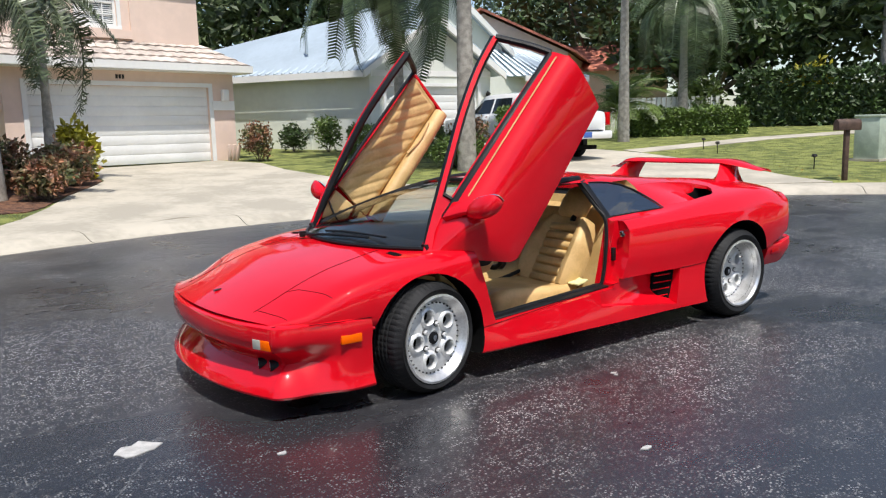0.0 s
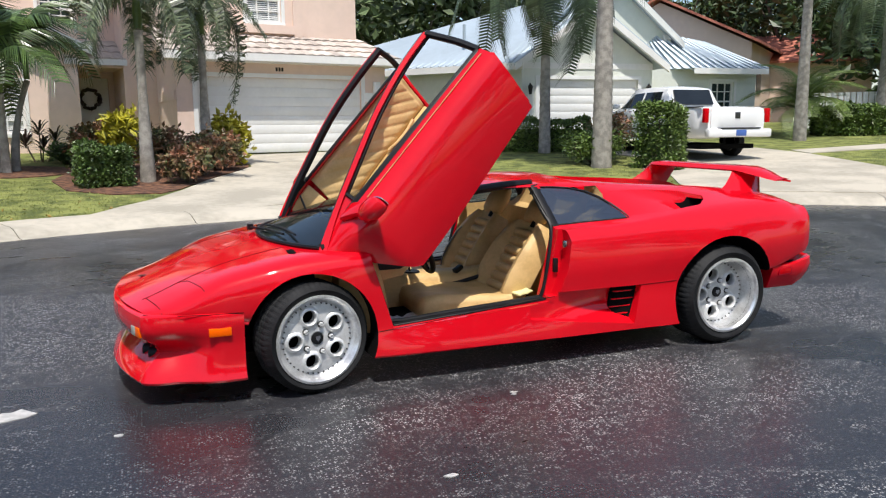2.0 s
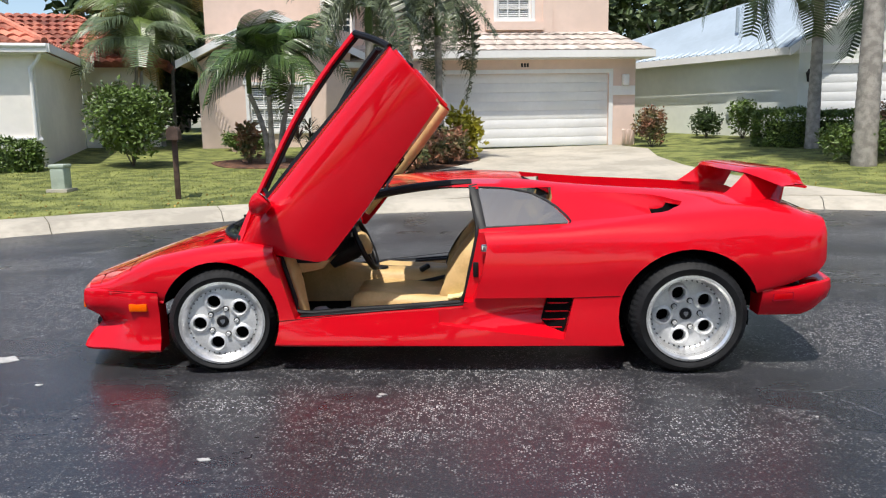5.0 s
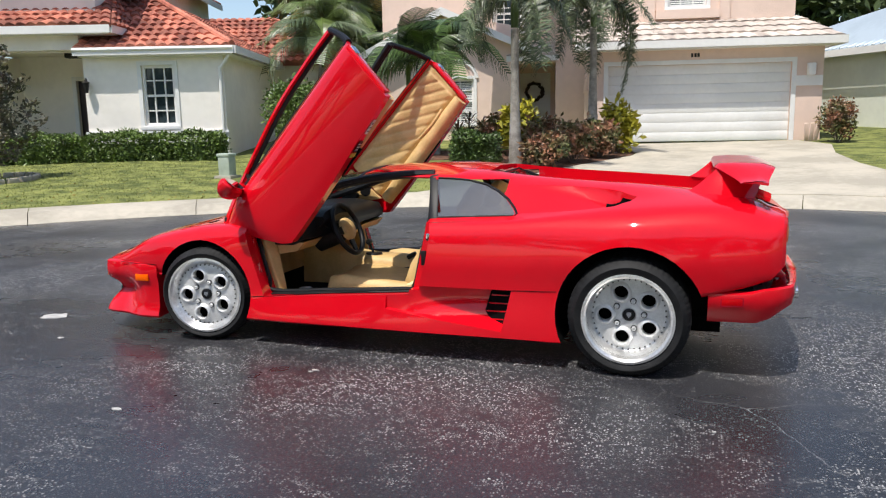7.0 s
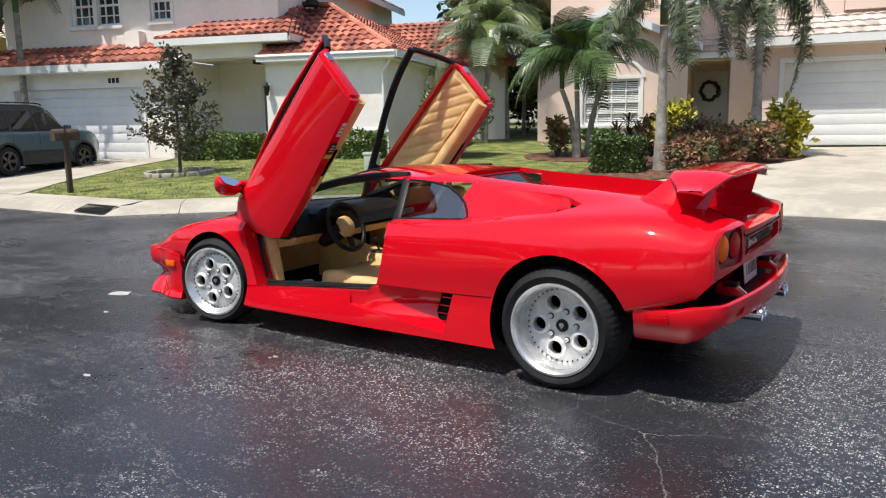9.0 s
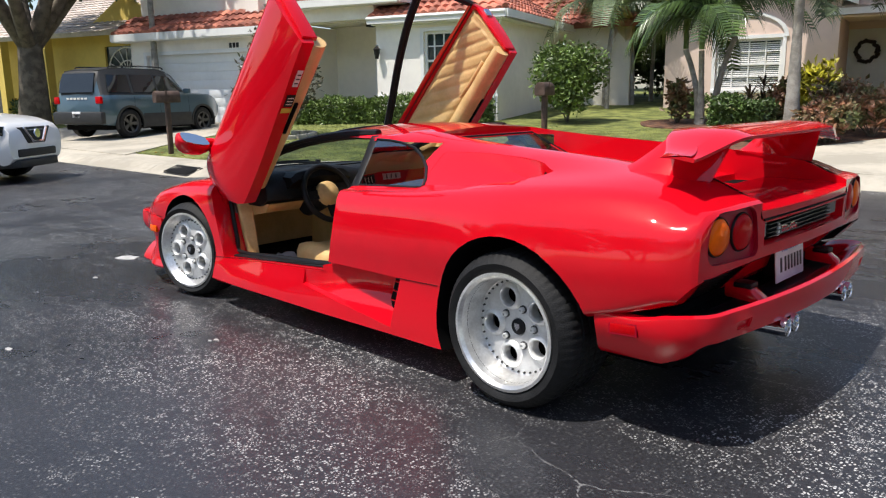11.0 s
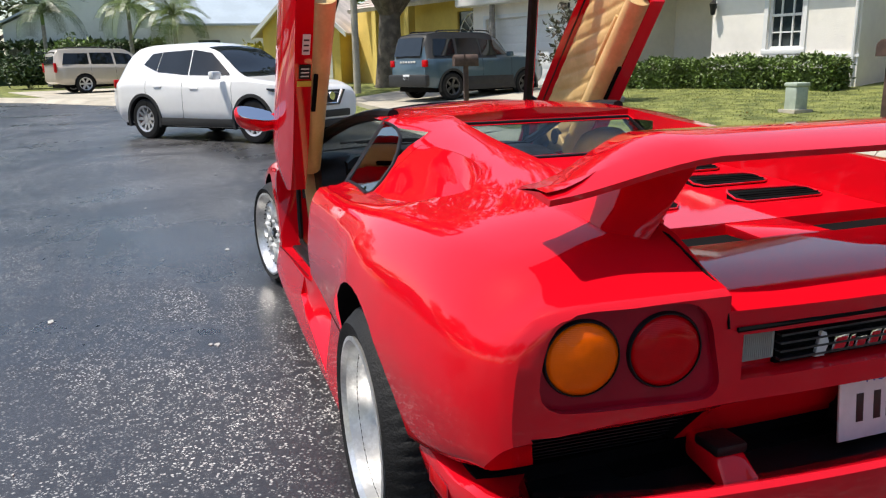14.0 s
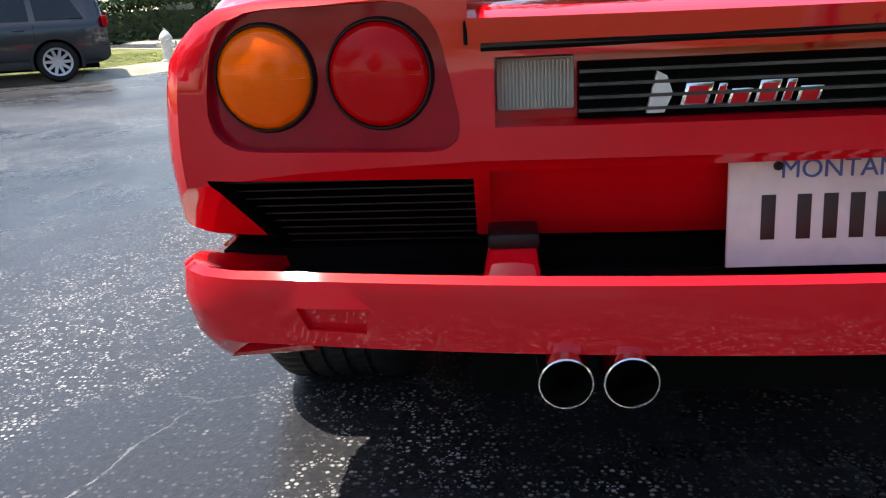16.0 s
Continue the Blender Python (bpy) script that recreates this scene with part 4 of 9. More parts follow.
def yellow_house():
    h = thing("house", "yellow stucco house with an arched window and gabled garage wing", "house")
    w = Wall((-26.5, 10.6), (0.95, 0.3))
    facade(h, w, -10.2, 3.0, 0.2, 3.8, [(-1.6, 0.6, 2.2, 3.3)], YELLOW)
    g = M()
    w.prism(g, [(-2.9, 3.8), (2.3, 3.8), (-0.4, 5.2)], -0.22, 0.0)
    g.ob("gable", YELLOW, h)
    # gabled garage wing towards the street
    wg = Wall((-37.2, 3.1), (0.55, 0.835))
    facade(h, wg, 0, 4.1, 0.1, 3.0, [(0.95, 3.55, 0.1, 2.55)], YELLOW)
    garage_door(h, wg, 0.95, 3.55, 0.2, 2.55)
    g = M()
    wg.prism(g, [(0, 3.0), (4.1, 3.0), (2.05, 4.9)], -0.22, 0)
    g.ob("gable", YELLOW, h)
    for k in range(10):
        t0, t1 = math.pi * k / 10, math.pi * (k + 1) / 10
        ar = M()
        wg.prism(ar, [(2.25 + 1.5 * math.cos(t0), 2.72 + .55 * math.sin(t0)), (2.25 + 1.5 * math.cos(t1), 2.72 + .55 * math.sin(t1)), (2.25 + 1.5 * math.cos(t1), 2.70), (2.25 + 1.5 * math.cos(t0), 2.70)], 0, 0.04)
        ar.ob("arch_panel", WHITE, h)
    f = M()
    for s_ in (-1, 1):
        f.hull2([wg(2.05 + s_ * 2.5, 2.55, 0.4), wg(2.05 + s_ * 2.5, 2.80, 0.4), wg(2.05, 5.1, 0.4), wg(2.05, 4.85, 0.4)], [wg(2.05 + s_ * 2.5, 2.55, 0.25), wg(2.05 + s_ * 2.5, 2.80, 0.25), wg(2.05, 5.1, 0.25), wg(2.05, 4.85, 0.25)])
        tiled_roof(h, wg(2.05 + s_ * 2.5, 2.75, 0.35), wg(2.05 + s_ * 2.5, 2.75, -7), wg(2.05, 5.05, -7), wg(2.05, 5.05, 0.35), PALETILE, tiles=False)
    f.obs("fascia", WHITE, h)
    m = M()
    wg.box(m, 0, 0.22, 0.1, 3.0, -6, -0.22)
    wg.box(m, 3.88, 4.1, 0.1, 3.0, -6, -0.22)
    m.obs("wall", YELLOW, h)
    for u in (-6.9, -4.2):
        c = M()
        w.box(c, u, u + 0.35, 0.2, 3.8, 0.6, 0.95)
        c.ob("porch_column", YELLOW, h)
    win = new("window")
    win.parent = h
    p = M()
    w.box(p, -1.6, 0.6, 2.2, 3.3, -0.15, -0.1)
    p.ob("pane", PANE, win)
    fr = M()
    for k in range(9):
        t = math.pi * k / 8
        fr.tube([w(-0.5, 2.3, -0.08), w(-0.5 + 1.05 * math.cos(t), 2.3 + 0.95 * math.sin(t), -0.08)], 0.02, 5)
    for r in (0.5, 1.05):
        fr.tube([w(-0.5 + r * math.cos(t), 2.3 + r * 0.9 * math.sin(t), -0.08) for t in np.linspace(0, math.pi, 15)], 0.03, 5)
    fr.obs("frame", WHITE, win)
    tiled_roof(h, w(-9.0, 3.75, 1.0), w(3.4, 3.75, 1.0), w(3.4, 6.2, -4.6), w(-9.0, 6.2, -4.6), PALETILE)


pink_house()
mint_house()
cream_house()
yellow_house()

# ---- the red sports car: front towards -x, its left side towards -y ----
FX, RX = -1.325, 1.325              # axles
FH, RH = 0.298, 0.318               # hub heights
SECTIONS = [
    # x, then (y, z) of half a cross-section from the belly to the top
    (-2.30, 0, .455, .64, .455, .69, .458, .712, .463, .716, .470, .708, .478, .66, .484, .52, .488, .28, .491, 0, .492),
    (-2.17, 0, .44, .74, .44, .775, .45, .790, .462, .792, .482, .775, .503, .715, .517, .55, .528, .3, .536, 0, .54),
    (-1.95, 0, .43, .79, .43, .820, .44, .832, .462, .834, .51, .816, .562, .742, .592, .58, .604, .3, .614, 0, .618),
    (-1.68, 0, .40, .80, .40, .85, .42, .866, .462, .866, .56, .84, .635, .76, .668, .58, .681, .3, .692, 0, .696),
    (-1.325, 0, .30, .80, .30, .86, .36, .880, .45, .885, .58, .855, .69, .78, .728, .60, .738, .3, .752, 0, .757),
    (-0.98, 0, .15, .84, .15, .905, .185, .882, .32, .882, .55, .868, .70, .80, .748, .68, .755, .3, .755, 0, .755),
    (-0.50, 0, .15, .85, .15, .925, .182, .885, .34, .882, .55, .87, .71, .81, .775, .70, .79, .55, 1.0, 0, 1.05),
    (-0.20, 0, .15, .855, .15, .930, .182, .888, .36, .888, .55, .875, .715, .82, .78, .70, .792, .545, 1.03, 0, 1.08),
    (0.17, 0, .15, .86, .15, .935, .182, .895, .40, .905, .55, .888, .72, .845, .785, .735, .800, .545, 1.043, 0, 1.09),
    (0.40, 0, .15, .86, .15, .935, .182, .903, .415, .914, .56, .895, .73, .85, .793, .745, .812, .54, 1.035, 0, 1.08),
    (0.65, 0, .15, .86, .15, .938, .182, .915, .42, .928, .57, .907, .745, .86, .806, .755, .834, .50, 1.022, 0, 1.045),
    (0.95, 0, .15, .87, .15, .942, .182, .93, .425, .95, .60, .927, .76, .87, .835, .735, .872, .47, 1.005, 0, 1.012),
    (1.325, 0, .30, .87, .30, .96, .36, .965, .45, .985, .62, .952, .785, .865, .874, .68, .922, .46, .985, 0, .985),
    (1.70, 0, .44, .84, .44, .925, .455, .94, .48, .962, .64, .928, .80, .85, .892, .66, .938, .46, .957, 0, .957),
    (1.95, 0, .50, .83, .50, .90, .51, .922, .53, .938, .65, .912, .79, .815, .882, .64, .915, .46, .925, 0, .925),
    (2.06, 0, .53, .80, .53, .885, .54, .908, .56, .918, .66, .896, .78, .80, .852, .63, .872, .46, .878, 0, .88),
    (2.12, 0, .54, .78, .54, .86, .55, .880, .565, .888, .66, .872, .785, .80, .846, .62, .858, .46, .860, 0, .860),
    (2.137, 0, .552, .77, .552, .845, .56, .862, .575, .868, .66, .854, .772, .783, .832, .62, .846, .46, .849, 0, .849),
]


QUARTER = [(.185, .803), (.42, .814), (.672, .828), (.680, .838), (.662, .862), (.610, .910), (.545, .952), (.46, .990), (.36, 1.012), (.27, 1.020), (.17, 1.024)]


def smooth(a, b, x):
    t = max(0.0, min(1.0, (x - a) / (b - a)))
    return t * t * (3 - 2 * t)


def warp(x, y, z):
    """Rounds the nose and the tail in plan."""
    x += 0.215 * (abs(y) / 0.85) ** 2.3 * smooth(-1.7, -2.30, x)
    x -= 0.05 * (abs(y) / 0.8) ** 2.2 * smooth(1.7, 2.1, x)
    return (x, y, z)


def half_section(x, fine=3):
    r = spline(SECTIONS, x)
    pts = [(r[2 * i], r[2 * i + 1]) for i in range(len(r) // 2)]
    out = []
    for i in range(len(pts) - 1):
        p0, p1, p2, p3 = pts[max(i - 1, 0)], pts[i], pts[i + 1], pts[min(i + 2, len(pts) - 1)]
        for k in range(fine):
            t = k / fine
            c = []
            for a in (0, 1):
                m1, m2 = 0.32 * (p2[a] - p0[a]), 0.32 * (p3[a] - p1[a])
                c.append((2 * t ** 3 - 3 * t ** 2 + 1) * p1[a] + (t ** 3 - 2 * t ** 2 + t) * m1 + (-2 * t ** 3 + 3 * t ** 2) * p2[a] + (t ** 3 - t ** 2) * m2)
            out.append(tuple(c))
    out.append(pts[-1])
    return out


def panel_outline(grow=0.0):
    """The rounded outline (y, z) of a tail lamp panel."""
    cor = [(.480, .660, .05), (.833, .666, .075), (.800, .842, .07), (.518, .846, .06)]
    out = []
    for i, (y, z, r) in enumerate(cor):
        p, a, b = Vector((y, z)), Vector(cor[i - 1][:2]), Vector(cor[(i + 1) % 4][:2])
        u, v = (a - p).normalized() * r, (b - p).normalized() * r
        for k in range(6):
            t = k / 5
            out.append(p + u * (1 - t) ** 2 + v * t ** 2)
    c = Vector((.66, .752))
    return [tuple(c + (p - c) * (1 + grow)) for p in out]


def body_mesh():
    xs = sorted({*np.round(np.linspace(-2.30, -1.9, 9), 4), *np.round(np.linspace(-1.9, 2.0, 66), 4), *np.round(np.linspace(2.0, 2.12, 5), 4), 2.127, 2.133, 2.137})
    loops = []
    for x in xs:
        h = half_section(float(x))
        left = [warp(float(x), -y, z) for y, z in h]
        right = [warp(float(x), y, z) for y, z in reversed(h[1:-1])]
        loops.append(left + right)
    # the tail face, in rings that follow its curve in plan
    end = half_section(2.137)
    end = [(-y, z) for y, z in end] + [(y, z) for y, z in reversed(end[1:-1])]
    for k in (.94, .82, .68, .54, .40, .26, .12, .03):
        loops.append([warp(2.137, y * k, .70 + (z - .70) * k) for y, z in end])
    me = M().loft(loops).mesh("body", [RED, VOID, BLACK, TAN])
    # the tail is undercut below the lamps
    me = carve(me, [M().prism([(2.4, .652), (2.122, .648), (2.10, .636), (2.065, .605), (2.025, .560), (1.99, .520), (1.965, .485), (1.95, .40), (2.4, .38)], -1.2, 1.2).mesh("cut", [RED], smooth=0)])
    cut = []

    def cutter(m, mi_mat, **k):
        cut.append(m.mesh("cut", [mi_mat], smooth=0, **k))

    for s in (-1, 1):
        # wheel arches cut in near black, which stands in for their shade
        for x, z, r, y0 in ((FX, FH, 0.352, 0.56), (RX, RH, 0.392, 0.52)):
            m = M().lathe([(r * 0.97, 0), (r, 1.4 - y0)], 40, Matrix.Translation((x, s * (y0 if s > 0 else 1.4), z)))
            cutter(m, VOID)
        # side air intake: a hollow that deepens towards the rear, its floor curling out into the sill
        rings = []
        for u in np.linspace(0, 1, 15):
            x = -.06 + .70 * u
            zt, zb = .424 + .006 * u, .285 - .085 * u
            yb = .893 + .012 * u
            dp = .0012 + .1205 * smooth(0, 1, u)
            sl = .055 * smooth(.75, 1, u)
            rings.append([(x + sl, s * 1.3, zt + .004), (x + sl, s * (yb - dp), zt), (x + sl * .8, s * (yb - dp), zt - .3 * (zt - zb)), (x + sl * .45, s * (yb - dp * .88), zb + .42 * (zt - zb)), (x + sl * .2, s * (yb - dp * .58), zb + .18 * (zt - zb)), (x, s * (yb - dp * .14), zb + .03 * (zt - zb)), (x, s * (yb + .03), zb - .004), (x, s * 1.3, zb - .02)])
        cutter(M().loft(rings), RED)
        # rebate of the door post
        jb = [(.02, .395), (.150, .400), (.205, .56), (.232, .72), (.222, .775), (.20, .83), (.02, .83)]
        cutter(M().hull2([(x, s * 1.4, z) for x, z in jb], [(x - .02, s * .805, z) for x, z in jb]), RED)
        # intake scoop on the flank of the deck
        rings = []
        for u in np.linspace(0, 1, 18):
            x = .665 + .645 * u
            t = smooth(.80, 1, u)
            yi, yo = .575 - .035 * math.sin(math.pi * min(1, u * 1.1)) + .075 * t * t, .755 + .030 * smooth(0, .6, u) - .075 * t * t
            hs = half_section(x)
            row = [(x, s * yi, 1.25)]
            for v in (0, .06, .14, .30, .45, .60, .75, .88, 1):
                y = yi + (yo - yi) * v
                zz = next(z0 + (z1 - z0) * (y0 - y) / (y0 - y1) for (y0, z0), (y1, z1) in zip(hs[12:], hs[13:]) if y0 >= y >= y1)
                row.append((x + .03 * t * (1 - v), s * y, zz - .0012 - .098 * u ** 1.5 * smooth(-.02, .13, v)))
            rings.append(row + [(x, s * yo, 1.25)])
        cutter(M().loft(rings), RED)
        # near-black hollow at the scoop's rear, its colour giving the mouth its shade
        cutter(M().hull2([(1.17, s * .59, .80), (1.17, s * .75, .80), (1.17, s * .75, .885), (1.17, s * .59, .922)], [(1.38, s * .61, .80), (1.38, s * .73, .80), (1.38, s * .73, .890), (1.38, s * .61, .918)]), VOID)
        # quarter window opening
        cutter(M().hull2([(x, s * 1.1, z) for x, z in QUARTER], [(x, s * .47, z) for x, z in QUARTER]), BLACK)
    # the open cabin from door to door, the windscreen's space, and the inside
    cutter(M().prism([(-1.0, .74), (-1.0, .69), (-.885, .305), (.075, .372), (.13, .60), (.172, .80), (.155, 1.026), (-.55, 1.026), (-1.0, 1.026)], -1.4, 1.4), RED)
    cutter(M().prism([(-1.33, .748), (-.40, .748), (-.40, 1.3), (-1.33, 1.3)], -1.4, 1.4), RED)
    cutter(M().prism([(-1.25, .23), (.30, .23), (.42, .50), (.60, .96), (.60, 1.015), (-.9, 1.015), (-.9, .72), (-1.25, .70)], -.72, .72), TAN)
    # engine deck trough
    tr = [(.44, .375, 1.3), (2.3, .475, 1.3), (2.3, .475, .774), (2.115, .475, .822), (2.05, .475, .838), (1.90, .468, .842), (1.775, .460, .843), (1.768, .459, .815), (1.628, .453, .815), (1.622, .453, .848), (1.30, .43, .866), (.735, .395, .907), (.70, .393, .914), (.44, .375, 1.034)]
    cutter(M().hull2([(x, -y, z) for x, y, z in tr], tr), RED)
    # rear screen opening
    cutter(M().prism([(.475, 1.0), (.475, 1.2), (.685, 1.2), (.685, .90), (.60, .88), (.45, .93)], -.345, .345), BLACK)
    # tail: lamp panels, grille slot, lower recess
    for s in (-1, 1):
        cutter(M().hull2([(2.25, s * y, z) for y, z in panel_outline()], [(2.122 - .052 * (y / .8) ** 2.2, s * y, z) for y, z in panel_outline()]), DARKRED)
    cutter(M().prism([(2.078, .692), (2.2, .685), (2.2, .778), (2.078, .772)], -.445, .445), RED)
    cutter(M().prism([(1.96, .395), (2.6, .395), (2.6, .629), (2.04, .629)], -.455, .455), RED)
    # grille hollows cut in near black: the shade of the recess is in the colour
    for s in (-1, 1):
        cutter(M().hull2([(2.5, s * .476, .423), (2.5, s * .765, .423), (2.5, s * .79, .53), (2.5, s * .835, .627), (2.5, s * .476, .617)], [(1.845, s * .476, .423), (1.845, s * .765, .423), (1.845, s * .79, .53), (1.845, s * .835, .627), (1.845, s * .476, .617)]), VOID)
    return carve(me, cut, 32)


def wheel_meshes(R, W, rim_r, dish):
    """Tyre and alloy wheel round the y axis, its face towards -y. W: tyre width; dish: depth of the wheel's face behind the lip."""
    h = W / 2
    out = {}
    t = M()
    prof = [(rim_r - 0.005, -h + 0.02), (rim_r + 0.01, -h + 0.004), ((rim_r + R) / 2, -h - 0.006), (R - 0.03, -h + 0.006), (R - 0.008, -h + 0.03)]
    prof += [(R, -h + 0.05)]
    for k in range(1, 5):
        y = -h + 0.05 + (W - 0.1) * k / 5
        prof += [(R, y - 0.008), (R - 0.007, y - 0.004), (R - 0.007, y + 0.004), (R, y + 0.008)]
    prof += [(R, h - 0.05), (R - 0.008, h - 0.03), (R - 0.03, h - 0.006), ((rim_r + R) / 2, h + 0.006), (rim_r, h - 0.01), (rim_r - 0.02, h - 0.03), (rim_r - 0.02, -h + 0.04)]
    loops = []
    for r, y in prof:
        loops.append([(rr * math.cos(2 * math.pi * k / 240), y, rr * math.sin(2 * math.pi * k / 240)) for k in range(240) for rr in [r - (.0038 if r > R - .02 and k % 4 == 0 else 0)]])
    t.loft(loops + [loops[0]], False)
    out["tyre"] = t.mesh("tyre", RUBBER, smooth=30)
    lip = M()
    yl = -h + 0.006
    lip.lathe([(rim_r + 0.006, yl), (rim_r + 0.008, yl - 0.008), (rim_r - 0.004, yl - 0.010), (rim_r - 0.016, yl + 0.004), (rim_r - 0.022, yl + dish * 0.5), (rim_r - 0.032, yl + dish), (rim_r - 0.05, yl + dish + 0.015), (rim_r - 0.03, h - 0.02), (rim_r - 0.004, h - 0.02)], 72, closed=True)
    out["rim_lip"] = lip.mesh("rim_lip", POLISH, smooth=30)
    yf = yl + dish
    f = M()
    ro = rim_r - 0.028
    f.lathe([(0.0, yf + 0.004), (0.034, yf + 0.004), (0.038, yf + 0.001), (0.085, yf + 0.004), (ro - 0.055, yf - 0.004), (ro - 0.03, yf + 0.004), (ro, yf + 0.006), (ro, yf + 0.03), (0.0, yf + 0.055)], 72)
    face = f.mesh("wheel_face", [ALLOY, VOID], smooth=30)
    holes = []
    for k in range(5):
        a = math.pi / 2 + 0.35 + k * 2 * math.pi / 5
        r = ro * 0.62
        holes.append(M().lathe([(0.041, -0.1), (0.035, 0.1)], 24, Matrix.Translation((r * math.cos(a), yf, r * math.sin(a)))).mesh("h", [ALLOY], smooth=0))
    out["wheel_face"] = carve(face, holes, 30)
    for k in range(1):
        a = math.pi / 2 + 0.35 + k * 2 * math.pi / 5
        r = ro * 0.62
        out["hole_ring"] = M().lathe([(0.036, 0.006), (0.0375, -0.010), (0.041, -0.014), (0.048, -0.012), (0.055, -0.003), (0.061, 0.006)], 28, closed=True).mesh("hole_ring", ALLOY, smooth=40)
    b = M()
    for k in range(40):
        a = k * 2 * math.pi / 40
        b.lathe([(0.0, -0.006), (0.0042, -0.005), (0.0045, 0.004)], 6, Matrix.Translation(((ro - 0.014) * math.cos(a), yf + 0.002, (ro - 0.014) * math.sin(a))))
    out["rim_bolts"] = b.mesh("rim_bolts", GRAPHITE, smooth=30)
    out["wheel_nut"] = M().lathe([(0.0, -0.010), (0.005, -0.011), (0.006, -0.022), (0.010, -0.022), (0.0125, -0.018), (0.0125, 0.0), (0.015, 0.0), (0.015, 0.01)], 6).mesh("wheel_nut", ALLOY, smooth=30)
    out["nut_well"] = M().lathe([(0.0, -0.0025), (0.015, -0.0025), (0.0165, -0.005), (0.018, 0.004)], 20).mesh("nut_well", GRAPHITE, smooth=30)
    out["cap"] = M().lathe([(0.0, -0.009), (0.025, -0.008), (0.033, -0.004), (0.034, 0.02)], 24).mesh("cap", BLACK, smooth=40)
    out["badge"] = M().prism([(-.012, .015), (.012, .015), (.013, 0), (0, -.017), (-.013, 0)], -0.0115, -0.008).mesh("badge", CHROME, smooth=0)
    # disc and shield are near black so that the face's holes look shaded
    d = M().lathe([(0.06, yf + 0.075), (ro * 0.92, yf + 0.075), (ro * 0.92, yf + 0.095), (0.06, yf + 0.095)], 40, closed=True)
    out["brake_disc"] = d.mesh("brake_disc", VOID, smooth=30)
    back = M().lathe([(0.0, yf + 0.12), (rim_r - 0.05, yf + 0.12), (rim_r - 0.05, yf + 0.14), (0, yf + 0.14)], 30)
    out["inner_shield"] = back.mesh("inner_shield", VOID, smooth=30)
    out["yf"], out["ro"] = yf, ro
    return out


def put_wheel(car, ms, m, name):
    w = new(name)
    w.parent = car
    w.matrix_local = m
    for k in ("tyre", "rim_lip", "wheel_face", "rim_bolts", "brake_disc", "inner_shield"):
        part(k, ms[k], w, {"tyre": "black low-profile tyre", "wheel_face": "five-hole silver alloy face"}.get(k, ""))
    for o in w.children:
        if o.name.startswith("rim_bolts"):
            tagged(o, kind="stuff")
    for k in range(5):
        a = math.pi / 2 + 0.35 + k * 2 * math.pi / 5
        part("hole_ring", ms["hole_ring"], w, m=Matrix.Translation((ms["ro"] * 0.62 * math.cos(a), ms["yf"], ms["ro"] * 0.62 * math.sin(a))))
    part("cap", ms["cap"], w, m=Matrix.Translation((0, ms["yf"], 0)))
    part("badge", ms["badge"], w, m=Matrix.Translation((0, ms["yf"], 0)))
    for k in range(5):
        a = math.pi / 2 + 0.35 + (k + 0.5) * 2 * math.pi / 5
        part("nut_well", ms["nut_well"], w, m=Matrix.Translation((ms["ro"] * 0.38 * math.cos(a), ms["yf"] + 0.002, ms["ro"] * 0.38 * math.sin(a))))
        part("wheel_nut", ms["wheel_nut"], w, m=Matrix.Translation((ms["ro"] * 0.38 * math.cos(a), ms["yf"] + 0.004, ms["ro"] * 0.38 * math.sin(a))))
    return w


def sweep(path, prof):
    """A closed profile of (out, z) carried along a plan line of (x, y)."""
    loops = []
    pts = [Vector((*p, 0)) for p in path]
    for i, p in enumerate(pts):
        d = (pts[min(i + 1, len(pts) - 1)] - pts[max(i - 1, 0)]).normalized()
        n = Vector((-d.y, d.x, 0))
        pr = prof(i / (len(pts) - 1)) if callable(prof) else prof
        loops.append([p + n * o + Vector((0, 0, z)) for o, z in pr])
    return loops


